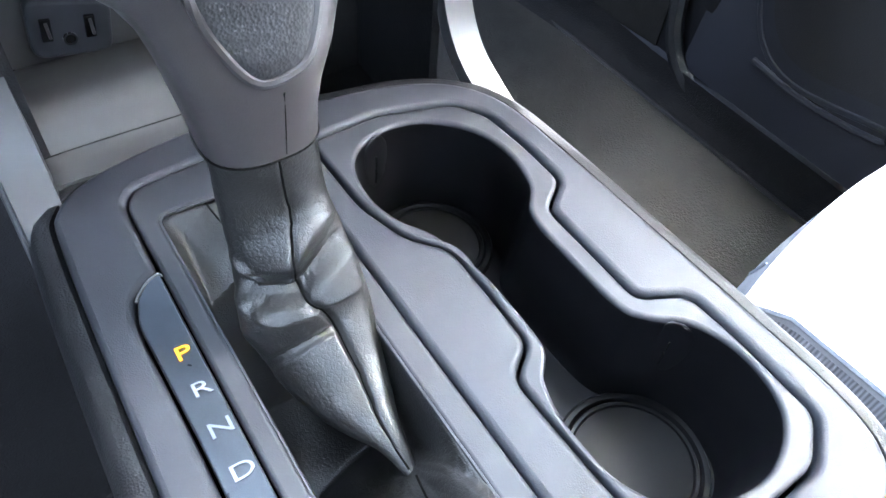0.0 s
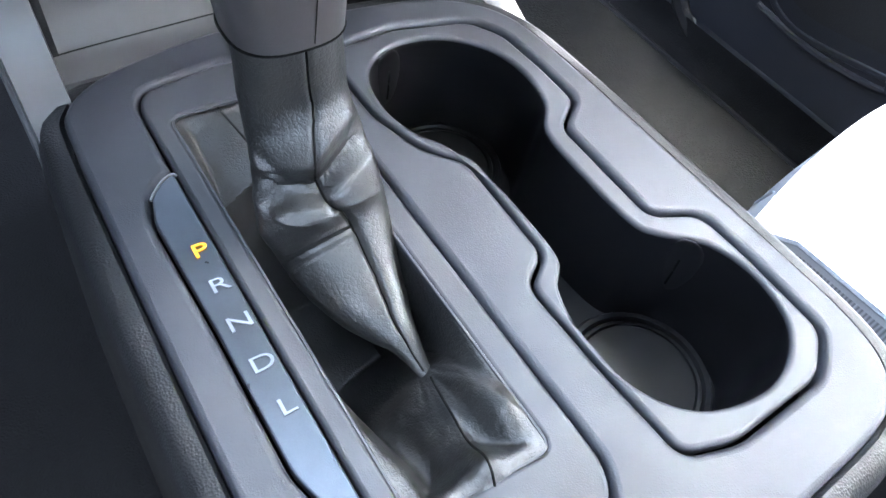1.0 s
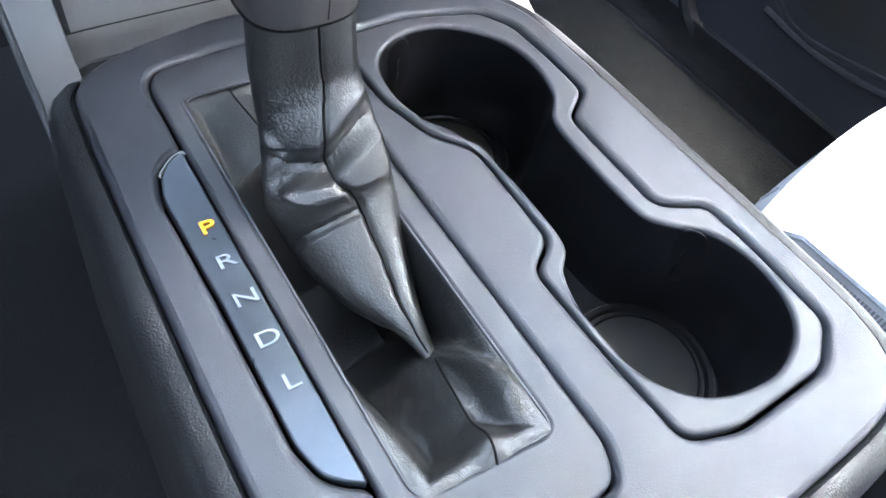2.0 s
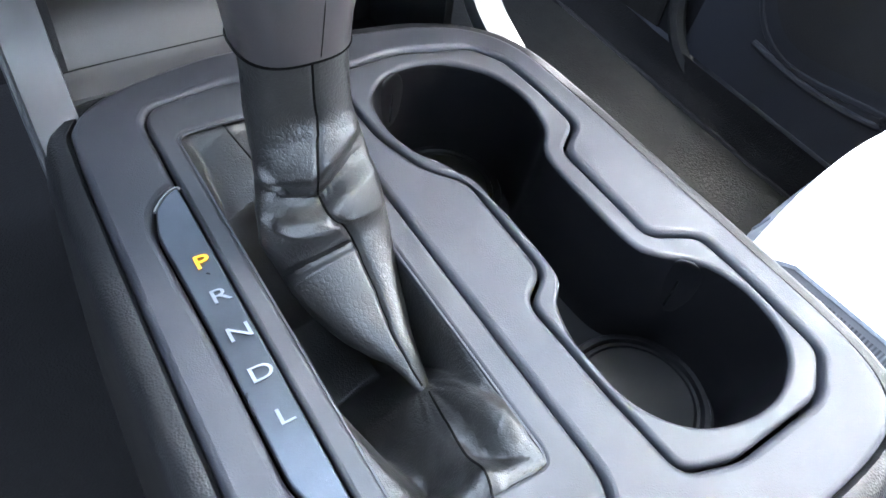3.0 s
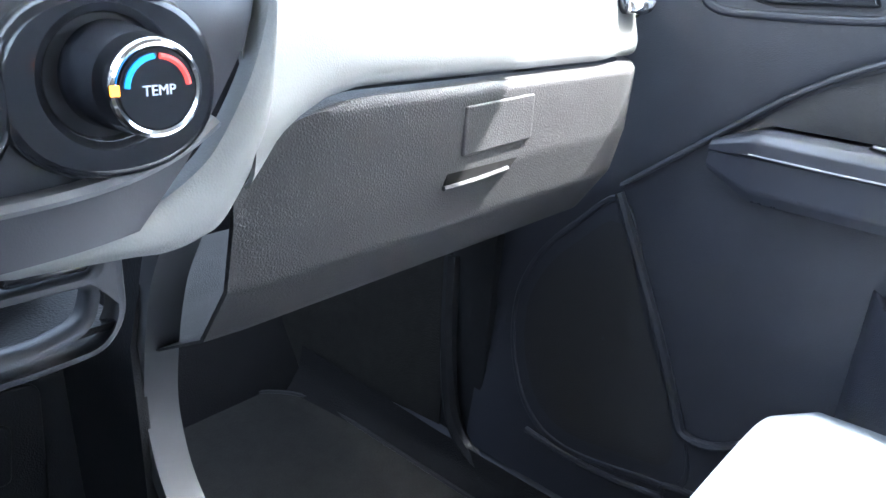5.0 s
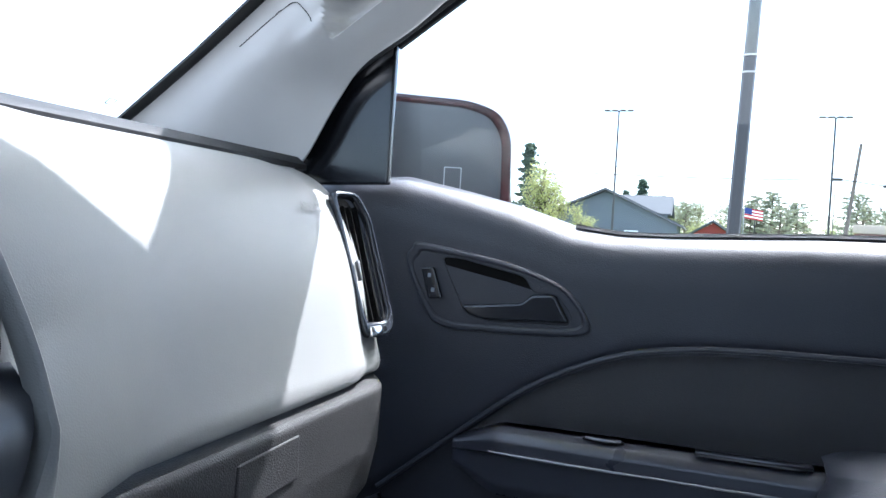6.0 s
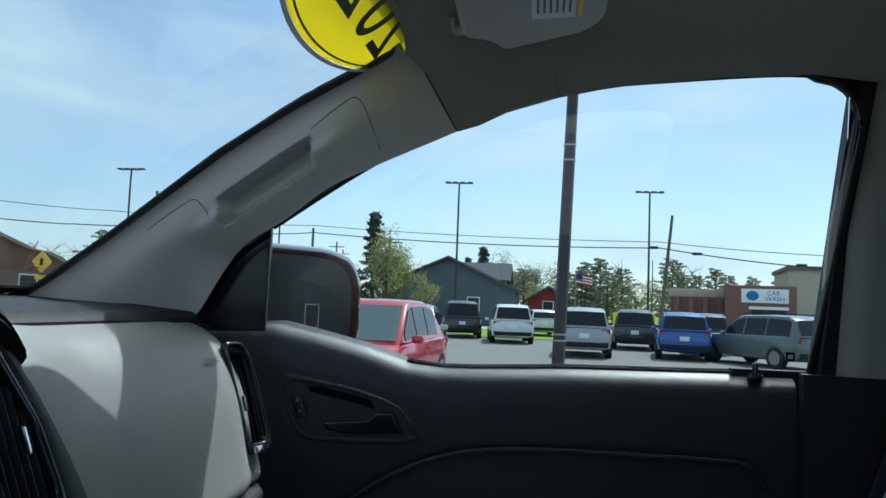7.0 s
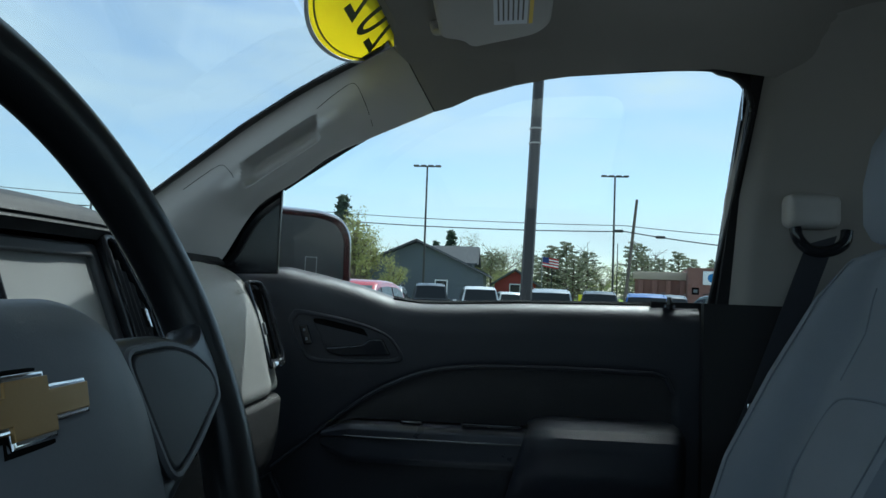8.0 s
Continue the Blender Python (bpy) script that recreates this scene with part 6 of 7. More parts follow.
under(belt, "tongue", box(0.010, 0.030, 0.035, (0.675, -0.742, 1.085), 0.003), M_CHROME, "metal tongue")

visor = thing("sun_visor", "folded grey cloth sun visor with a white label", "sun visor", at=(0.42, -0.28, 1.72))
VM = Matrix.Translation((0.425, -0.275, 1.720)) @ pose(0, 0, 0, -3, 4, 0)
vis = arc_round([(-0.22, -0.090), (0.090, -0.090), (0.125, -0.070), (0.170, 0.040), (0.135, 0.055), (0.125, 0.090), (-0.22, 0.090)], 0.018)
under(visor, "panel", plate([vis], 0.018, 0.008, 3, VM @ Matrix.Translation((0, 0, 0.004))), M_VINYL, "light grey vinyl panel")
lab = under(visor, "warning_label", plate([[(-0.10, -0.052), (0.075, -0.052), (0.075, 0.0), (-0.10, 0.0)]], 0.0008, m=VM @ Matrix.Translation((0.0, 0.0, -0.0146))), M_LETTER, "white warning label")
for k in range(6):
    under(visor, "print_bar", box(0.15, 0.0026, 0.0006, (0, 0, 0), m=VM @ Matrix.Translation((-0.015, -0.045 + 0.0075 * k, -0.0158))), M_STITCH, "grey print bar", lab)
under(visor, "warning_edge", box(0.175, 0.006, 0.0006, (0, 0, 0), m=VM @ Matrix.Translation((-0.0125, -0.0575, -0.0150))), material("yellow_print", (0.75, 0.55, 0.05), 0.5), "yellow edge", lab)
under(visor, "pivot", tube(spline([(0.56, -0.172, 1.728), (0.562, -0.176, 1.712), (0.55, -0.19, 1.708)], 5, False), 0.007, 8), M_VINYL)

M_YELLOW = material("translucent_yellow_film", (0.52, 0.47, 0.010), 0.5, vary=0.05)
yn, yk = M_YELLOW.node_tree.nodes, M_YELLOW.node_tree.links
y_tr, y_mix = yn.new("ShaderNodeBsdfTranslucent"), yn.new("ShaderNodeMixShader")
y_tr.inputs["Color"].default_value = (0.74, 0.66, 0.015, 1)
y_mix.inputs[0].default_value = 0.75
yk.new(yn["Principled BSDF"].outputs[0], y_mix.inputs[1])
yk.new(y_tr.outputs[0], y_mix.inputs[2])
y_clear, y_thin = yn.new("ShaderNodeBsdfTransparent"), yn.new("ShaderNodeMixShader")
y_clear.inputs["Color"].default_value = (1.0, 0.95, 0.68, 1)
y_thin.inputs[0].default_value = 0.06
yk.new(y_mix.outputs[0], y_thin.inputs[1])
yk.new(y_clear.outputs[0], y_thin.inputs[2])
yk.new(y_thin.outputs[0], yn["Material Output"].inputs["Surface"])
M_OLIVE = material("olive_print", (0.05, 0.065, 0.014), 0.6)
film = thing("windshield_sticker", "yellow oval dealer sticker with mirrored dark digits on the windshield", "sticker", at=(0.50, 0.0, 1.69))
UP_WS = Vector((0, -0.836, 0.547))
N_WS = Vector((0, -0.547, -0.836))
FM = Matrix(((-1, UP_WS.x, N_WS.x, 0.455), (0, UP_WS.y, N_WS.y, -0.105), (0, UP_WS.z, N_WS.z, 1.722), (0, 0, 0, 1)))
under(film, "film", plate([ellipse(0, 0, 0.225, 0.118, 64)], 0.0006, m=FM @ Matrix.Translation((0, 0, 0.0))), M_YELLOW, "translucent yellow film")
under(film, "clear_edge", plate([ellipse(0, 0, 0.232, 0.125, 64), ellipse(0, 0, 0.2255, 0.1185, 64)], 0.0006, m=FM), M_LETTER, "pale film edge")
under(film, "border", plate([ellipse(0, 0, 0.218, 0.111, 64), ellipse(0, 0, 0.215, 0.108, 64)], 0.0005, m=FM @ Matrix.Translation((0, 0, 0.001))), M_OLIVE, "thin dark border")
for ch, x in (("2", -0.125), ("0", -0.052), ("2", 0.022), ("1", 0.095)):
    under(film, "digit", words(ch, 0.135, 0.0003, FM @ Matrix.Translation((x, -0.020, 0.0012)), shear=0.25), M_OLIVE, "mirrored dark digit")

# ---- outside ----
M_ASPHALT = material("weathered_asphalt", (0.20, 0.195, 0.185), 0.9, grain=0.8, grain_size=0.02, vary=0.25, vary_size=2.5, spec=0.2)
M_GRASS = material("spring_grass", (0.20, 0.28, 0.05), 0.95, grain=0.8, grain_size=0.05, vary=0.3, vary_size=1.2, spec=0.1)
M_PALE = material("pale_concrete", (0.42, 0.41, 0.39), 0.85, vary=0.2, vary_size=0.8)
M_POLE = material("dark_bronze_pole_paint", (0.035, 0.033, 0.034), 0.5, vary=0.15, vary_size=0.4)
M_WOODPOLE = material("weathered_pole_wood", (0.13, 0.11, 0.095), 0.9, grain=0.6, grain_size=0.02, vary=0.3, vary_size=0.4)
M_WIRE = material("black_cable", (0.02, 0.02, 0.02), 0.6)
M_BARK = material("grey_brown_bark", (0.11, 0.085, 0.065), 0.95, grain=0.8, grain_size=0.02, vary=0.3, vary_size=0.2)
M_TYRE = material("tyre_rubber", (0.015, 0.015, 0.016), 0.8)
M_CARGLASS = material("tinted_car_glass", (0.012, 0.014, 0.016), 0.10, spec=0.35, vary=0.03, rough_vary=0.03)
# base colour made pale green to carry part of the sky's reflection
M_SCREENGLASS = material("car_glass_reflection_painted_pale", (0.07, 0.10, 0.095), 0.06, spec=1.0, coat=1.0, vary=0.2, vary_size=0.3, rough_vary=0.03)
M_RIM = material("alloy_rim", (0.35, 0.36, 0.37), 0.3, metal=0.8)
M_TAIL = material("red_lamp_lens", (0.30, 0.015, 0.015), 0.2)
M_WHITE = material("white_sign_paint", (0.78, 0.80, 0.82), 0.5, vary=0.05)
M_BRICK = material("red_brown_brick", (0.20, 0.105, 0.085), 0.85, grain=0.5, grain_size=0.05, vary=0.3, vary_size=0.5)
M_SIDING = material("slate_grey_siding", (0.105, 0.125, 0.145), 0.8, vary=0.15, vary_size=1.0)
M_SHINGLE = material("grey_roof_shingle", (0.075, 0.080, 0.088), 0.9, grain=0.6, grain_size=0.1, vary=0.25, vary_size=1.0)
M_BROWNROOF = material("brown_roof_shingle", (0.14, 0.115, 0.10), 0.9, vary=0.25, vary_size=1.0)
M_REDBARN = material("barn_red_paint", (0.26, 0.04, 0.035), 0.7)
M_TAN = material("tan_stucco", (0.42, 0.36, 0.29), 0.85, vary=0.15, vary_size=1.0)


def leaf_material(name, color):
    m = material(name, color, 0.8, vary=0.3, vary_size=1.0, spec=0.2)
    b = m.node_tree.nodes["Principled BSDF"]
    n, k = m.node_tree.nodes, m.node_tree.links
    thin, mix = n.new("ShaderNodeBsdfTranslucent"), n.new("ShaderNodeMixShader")
    thin.inputs["Color"].default_value = (*[min(1.0, c * 1.5) for c in color], 1)
    mix.inputs[0].default_value = 0.4
    k.new(b.outputs[0], mix.inputs[1])
    k.new(thin.outputs[0], mix.inputs[2])
    k.new(mix.outputs[0], n["Material Output"].inputs["Surface"])
    return m


M_LEAF = leaf_material("young_yellow_green_leaves", (0.29, 0.30, 0.12))
# leaf green lightened so the colour itself holds the distance haze
M_LEAFHAZE = leaf_material("mid_green_leaves_paled_for_haze", (0.19, 0.20, 0.11))
M_NEEDLE = leaf_material("dark_spruce_needles", (0.075, 0.105, 0.075))
M_NEEDLE2 = leaf_material("pale_pine_needles", (0.20, 0.215, 0.15))

tagged(part("ground", sheet(lambda u, v: (-2500 + 5000 * u, -2500 + 5000 * v, GROUND), 2, 2, 0.2, (0, 0, -1)), M_ASPHALT), "grey asphalt parking lot running to the horizon", "ground", kind="structure")


def lawn(name, pts, h=0.05):
    tagged(part(name, plate([arc_round(pts, 0.6)], h, 0.01, m=Matrix.Translation((0, 0, GROUND + h - 0.01))), M_GRASS), "strip of bright spring grass with a low kerb edge", "grass", kind="structure")


lawn("ground_grass", [(44, -30), (52, -30), (52, 6.5), (42, 5.0), (37.5, 2.4), (38, -1.5), (41, -9)])
lawn("ground_grass", [(52, 6.8), (44, 6.4), (36, 30), (46, 34)])
lawn("ground_grass", [(66, -60), (400, -160), (400, 260), (60, 120), (64, 20)], 0.04)
tagged(part("road", plate([[(53, -80), (60, -80), (60, 100), (53, 100)]], 0.03, m=Matrix.Translation((0, 0, GROUND + 0.012))), M_PALE), "pale concrete road beyond the lot", "road", kind="structure")

# cars: a body lofted along its length, glass house, wheels and lamps
def car(label, color, L=4.6, W=1.85, H=1.68, kind="suv", rear_view=True, at=(0, 0), turn=0.0):
    t = thing("car", label, "car", "parked cars")
    paint = material("car_paint", color, 0.25, coat=0.8, vary=0.03, rough_vary=0.02)
    hw = W / 2
    if kind == "suv":
        # stations: x from rear (-) to front (+): low z, shoulder z, half width
        st = [(-0.500, 0.42, 0.80, 0.80), (-0.490, 0.34, 0.98, 0.90), (-0.46, 0.28, 1.04, 0.97), (-0.30, 0.24, 1.05, 1.0), (0.05, 0.24, 1.04, 1.0), (0.22, 0.24, 1.02, 0.99), (0.30, 0.26, 1.00, 0.97), (0.42, 0.28, 0.93, 0.93), (0.48, 0.34, 0.82, 0.84), (0.50, 0.42, 0.70, 0.74)]
        gh = [(-0.485, 1.02), (-0.43, H - 0.14), (-0.36, H - 0.02), (-0.15, H), (0.03, H - 0.02), (0.09, H - 0.08), (0.235, 1.02)]
    else:
        st = [(-0.500, 0.42, 0.78, 0.78), (-0.485, 0.34, 0.96, 0.88), (-0.44, 0.28, 1.00, 0.95), (-0.30, 0.22, 1.00, 1.0), (0.05, 0.22, 0.98, 1.0), (0.22, 0.22, 0.95, 0.98), (0.34, 0.25, 0.88, 0.95), (0.44, 0.28, 0.78, 0.88), (0.49, 0.34, 0.66, 0.78), (0.50, 0.42, 0.58, 0.7)]
        gh = [(-0.42, 0.97), (-0.30, H - 0.10), (-0.22, H - 0.02), (-0.10, H), (0.02, H - 0.02), (0.07, H - 0.07), (0.25, 0.94)]
    rings = []
    for fx, z0, z1, fw in st:
        w, x, m = hw * fw, fx * L, (z0 + z1) / 2
        half = [(0.0, z0), (0.62 * w, z0), (0.93 * w, z0 + 0.06), (w, m - 0.04), (0.985 * w, m + 0.16), (0.95 * w, z1 - 0.05), (0.88 * w, z1), (0.0, z1 + 0.025)]
        rings.append([(x, y, z) for y, z in half] + [(x, -y, z) for y, z in reversed(half[1:-1])])
    part("body", loft(rings, cap0=True, cap1=True), paint, t)
    tops = []
    for fx, z in gh:
        k = (z - 0.98) / (H - 0.98)
        w = hw * (0.90 - 0.20 * max(0, k))
        base = hw * 0.90
        tops.append((fx * L, w, z, base))
    # roof and pillars as one shell, glass set proud of it
    rings = []
    for x, w, z, base in tops:
        zb = 0.96
        rings.append([(x, base, zb), (x, (base + w) / 2, (zb + z) / 2), (x, w, z - 0.03), (x, w - 0.06, z), (x, 0, z + 0.02), (x, -w + 0.06, z), (x, -w, z - 0.03), (x, -(base + w) / 2, (zb + z) / 2), (x, -base, zb)])
    part("roof", loft(rings, closed=False, cap0=False), paint, t)

    def side_pt(fx, k, s, out=0.012):
        x = fx * L
        z = interp(fx, gh)
        w = hw * (0.90 - 0.20 * max(0, (z - 0.98) / (H - 0.98)))
        zz = 0.98 + (z - 0.04 - 0.98) * k
        return (x, s * (hw * 0.90 + (w - hw * 0.90) * ((zz - 0.96) / max(0.05, z - 0.96)) + out), zz)

    for s in (1, -1):
        for a, b in (((-0.40, -0.20), (-0.185, 0.0), (0.015, 0.17)) if kind == "suv" else ((-0.30, -0.15), (-0.135, 0.02), (0.035, 0.19))):
            w = sheet(lambda u, v: side_pt(a + (b - a) * u, 0.10 + 0.80 * v, s), 4, 3, 0.01, (0, -s, 0))
            part("side_window", w, M_CARGLASS, t)
        part("door_handle", box(0.16, 0.02, 0.03, (-0.10 * L, s * (hw * 0.985), 0.86), 0.006), paint, t)
        part("wing_mirror", box(0.12, 0.20, 0.14, (0.165 * L, s * (hw + 0.08), 1.02), 0.04), paint, t)
    # rear and front glass
    (x0, w0, z0, b0), (x1, w1, z1, b1) = tops[0], tops[1]
    part("rear_window", sheet(lambda u, v: (x0 + (x1 - x0) * (0.12 + 0.86 * v) - 0.015, (2 * u - 1) * (b0 * 0.86 + (w1 * 0.92 - b0 * 0.86) * v), z0 + (z1 - z0) * (0.12 + 0.86 * v) + 0.01), 6, 4, 0.01, (1, 0, 0)), M_CARGLASS, t)
    (x0, w0, z0, b0), (x1, w1, z1, b1) = tops[-1], tops[-2]
    part("windshield", sheet(lambda u, v: (x0 + (x1 - x0) * (0.06 + 0.88 * v) + 0.015, (2 * u - 1) * (b0 * 0.88 + (w1 * 0.92 - b0 * 0.88) * v), z0 + (z1 - z0) * (0.06 + 0.88 * v) + 0.012), 6, 4, 0.01, (-1, 0, 0)), M_SCREENGLASS, t)
    for s in (1, -1):
        part("tail_lamp", box(0.10, 0.30, 0.16, (-0.482 * L, s * (hw * 0.74), 0.90), 0.03), M_TAIL, t)
        part("headlamp", box(0.18, 0.34, 0.12, (0.452 * L, s * (hw * 0.62), 0.74), 0.03), M_WHITE, t)
        for fx in (-0.30, 0.31):
            wh = part("wheel", disc(0.345, 0.22, (fx * L, s * (hw - 0.11), 0.345), 28, m=pose(0, 0, 0, 90)), M_TYRE, t)
            part("wheel_rim", disc(0.225, 0.012, (fx * L, s * (hw + 0.004), 0.345), 20, 0.20, m=pose(0, 0, 0, 90)), M_RIM, wh)
    part("bumper_rear", box(0.12, W * 0.86, 0.20, (-0.488 * L, 0, 0.47), 0.04), M_TYRE if kind == "suv" else paint, t)
    part("bumper_front", box(0.12, W * 0.80, 0.16, (0.485 * L, 0, 0.42), 0.04), M_TYRE, t)
    part("number_plate", box(0.012, 0.32, 0.16, (-0.502 * L, 0, 0.76), 0.004), M_WHITE, t, "blank pale plate")
    for s in (1, -1) if kind == "suv" else ():
        part("roof_rail", tube([(-0.36 * L, s * hw * 0.66, H + 0.02), (-0.30 * L, s * hw * 0.68, H + 0.05), (0.0, s * hw * 0.66, H + 0.05), (0.06 * L, s * hw * 0.64, H + 0.01)], 0.018, 6), M_TYRE, t)
    t.location, t.rotation_euler = (at[0], at[1], GROUND), (0, 0, radians(turn))
    return t


# rear ends of most cars face the camera; their noses point away
car("red car facing the lot, parked close to the window", (0.42, 0.018, 0.035), 4.5, 1.85, 1.66, "sedan", at=(12.4, 2.58), turn=174)
car("silver car parked behind the red car", (0.40, 0.42, 0.43), 4.5, 1.8, 1.60, "suv", at=(19.5, 3.2), turn=185)
car("black suv parked rear towards the camera", (0.015, 0.016, 0.018), 4.9, 2.0, 1.85, "suv", at=(38.0, 3.75), turn=8)
car("white suv parked rear towards the camera", (0.72, 0.73, 0.74), 4.7, 1.95, 1.75, "suv", at=(34.5, 1.05), turn=6)
car("small white car behind the white suv", (0.7, 0.7, 0.7), 4.4, 1.8, 1.55, "suv", at=(44.0, -0.4), turn=8)
car("silver suv parked rear towards the camera", (0.36, 0.38, 0.41), 4.6, 1.88, 1.70, "suv", at=(27.0, -1.95), turn=-3)
car("dark grey suv parked rear towards the camera", (0.03, 0.032, 0.038), 4.7, 1.9, 1.72, "suv", at=(33.5, -4.55), turn=-6)
car("bright blue suv parked rear towards the camera", (0.012, 0.085, 0.36), 4.6, 1.88, 1.66, "suv", at=(28.0, -5.6), turn=-8)
car("dark blue suv beside the bright blue suv", (0.025, 0.03, 0.045), 4.6, 1.88, 1.66, "suv", at=(32.5, -7.5), turn=-12)
car("grey green suv parked at an angle", (0.10, 0.125, 0.12), 4.7, 1.9, 1.68, "suv", at=(25.5, -7.8), turn=28)
car("dark car behind the grey green suv", (0.02, 0.022, 0.025), 4.6, 1.85, 1.6, "suv", at=(33.5, -10.6), turn=-14)
car("pale car parked far off near the corner", (0.30, 0.36, 0.36), 4.6, 1.85, 1.5, "sedan", at=(24.0, 18.6), turn=120)
car("white car parked far off near the corner", (0.7, 0.7, 0.7), 4.6, 1.85, 1.5, "sedan", at=(31.0, 21.5), turn=130)


# lamp posts
def lamp_post(x, y, h, heads=2, r=0.075, lean=(0, 0), bands=False):
    t = thing("lamp_post", "tall dark bronze lot lamp post with a crossbar of flat heads" if not bands else "thick dark square lamp post with pale bands", "lamp post", "lamp posts", (x, y, GROUND))
    top = Vector((lean[0], lean[1], h))
    part("pole", tube([(0, 0, 0), top], [r, r * 0.75], 8), M_POLE, t)
    part("base", disc(0.28, 0.7, (0, 0, 0.35), 20), M_PALE, t, "round concrete base")
    if heads:
        part("crossbar", tube([top + Vector((0, -0.75, 0)), top + Vector((0, 0.75, 0))], 0.045, 6), M_POLE, t)
        for k in range(heads):
            yy = -0.70 + 1.4 * k / max(1, heads - 1)
            part("lamp_head", box(0.42, 0.34, 0.09, top + Vector((0.0, yy, 0.03)), 0.02), M_POLE, t, "flat lamp head")
    if bands:
        for z in (1.2, 1.28, 3.55, 3.75):
            p = top * (z / h)
            part("band", disc(r * 1.02, 0.02, p, 12), M_PALE, t, "pale band")
    return t


def polar(az, d):
    return (-0.377 + d * math.cos(radians(az)), -0.294 + d * math.sin(radians(az)))


lamp_post(*polar(6.51, 46), 9.35, 4)
lamp_post(*polar(-8.16, 48), 9.25, 4)
lamp_post(*polar(31.1, 50), 9.45, 4)
lamp_post(*polar(20.3, 56), 9.4, 4)
lamp_post(*polar(-1.42, 9.6), 7.5, 2, 0.085, (0.0, -0.22), True)
lamp_post(*polar(-3.5, 75), 5.2, 0, 0.06)
lamp_post(*polar(-8.45, 78), 7.0, 0, 0.06)


def utility_pole(az, d, h, lean=0.0, arm=True):
    x, y = polar(az, d)
    t = thing("utility_pole", "weathered wooden utility pole carrying cables", "utility pole", "utility poles", (x, y, GROUND))
    part("pole", tube([(0, 0, 0), (0, lean, h)], [0.16, 0.11], 8), M_WOODPOLE, t)
    if arm:
        part("crossarm", box(0.10, 2.2, 0.12, (0, lean * 0.93, h * 0.93), 0.01), M_WOODPOLE, t)
    return t


utility_pole(-9.0, 62, 9.6, -0.9, False)
utility_pole(11.8, 66, 7.6, 0, True)
utility_pole(17.75, 70, 8.4, 0, False)
utility_pole(15.9, 105, 10.0, 0, True)
utility_pole(15.4, 120, 10.0, 0, True)
utility_pole(28.6, 60, 9.6, 0.8, False)


def cable(pts, sag, r=0.03):
    out = []
    for (a, b) in zip(pts, pts[1:]):
        for k in range(12):
            w = k / 12
            p = Vector(a).lerp(Vector(b), w)
            p.z -= sag * 4 * w * (1 - w)
            out.append(p)
    out.append(Vector(pts[-1]))
    ob = part("overhead_cable", tube(out, r, 5), M_WIRE)
    tagged(ob, "thin black overhead power cable", "cable", "overhead cables")


def at_el(az, d, el):
    x, y = polar(az, d)
    return (x, y, 1.347 + d * math.tan(radians(el)))


cable([at_el(42, 78, 6.0), at_el(28.6, 64, 5.9), at_el(17.75, 70, 5.75), at_el(-9.0, 62, 5.35), at_el(-26, 60, 4.2)], 0.25)
cable([at_el(42, 78, 4.8), at_el(28.6, 64, 5.0), at_el(17.75, 70, 5.2), at_el(-9.0, 62, 4.9), at_el(-26, 60, 3.2)], 0.35, 0.045)
for az, el in ((-8.5, 4.93), (-11.6, 4.5), (-18.6, 3.75)):
    p = at_el(az, 61.8, el)
    b = tagged(part("cable_box", box(0.25, 0.75, 0.22, (0, 0, 0), 0.04), M_WIRE), "black splice box hanging on the power cable", "cable box", "cable boxes")
    b.location = p


# buildings
def gable_house(name, label, az, d, w, depth, eave, ridge, wall_mat, roof_mat, turn=0.0, windows=2):
    x, y = polar(az, d)
    t = thing(name, label, "house", at=(x, y, GROUND))
    t.rotation_euler = (0, 0, radians(turn))
    bm = bmesh.new()
    hw_ = w / 2
    a = [bm.verts.new(p) for p in ((0, -hw_, 0), (0, hw_, 0), (0, hw_, eave), (0, 0, ridge), (0, -hw_, eave))]
    b = [bm.verts.new((depth, v.co.y, v.co.z)) for v in a]
    bm.faces.new(a)
    bm.faces.new(b[::-1])
    for i in range(5):
        j = (i + 1) % 5
        bm.faces.new((a[i], a[j], b[j], b[i]))
    part("wall", bm, wall_mat, t, smooth=False)
    for s in (1, -1):
        part("roof_slope", sheet(lambda u, v: (-0.5 + (depth + 1.0) * u, s * (hw_ + 0.5) * (1 - v), eave - 0.3 + (ridge + 0.12 - eave + 0.3) * v + 0.04), 2, 2, 0.14, (0, 0, 1)), roof_mat, t, smooth=False)
        part("fascia", tube([(-0.52, s * (hw_ + 0.5), eave - 0.28), (-0.52, 0, ridge + 0.15)], 0.08, 4), M_WHITE if wall_mat is M_TAN else roof_mat, t)
    for k in range(windows):
        yy = (k - (windows - 1) / 2) * w / (windows + 0.6)
        wdw = part("window", box(0.08, 1.1, 1.3, (-0.03, yy, 1.75), 0.01), M_WHITE, t, "white framed window")
        part("pane", box(0.06, 0.92, 1.1, (-0.07, yy, 1.75)), M_CARGLASS, wdw)
    for k in range(5):
        part("siding_board", box(0.03, w, 0.025, (-0.012, 0, 0.5 + 0.5 * k)), wall_mat, t)
    return t


gable_house("grey_house", "slate grey gabled house with a pale trimmed roof", 7.1, 62, 11.4, 11, 3.1, 5.5, M_SIDING, M_SHINGLE, 0, 2)
gable_house("grey_house_wing", "slate grey house wing with a low shingle roof", 2.6, 70, 5.5, 5.5, 4.2, 5.5, M_SIDING, M_SHINGLE, 90, 1)
gable_house("red_shed", "small dark red and grey gabled building", -0.7, 72, 4.0, 6, 2.4, 3.6, M_REDBARN, M_SHINGLE, 0, 1)
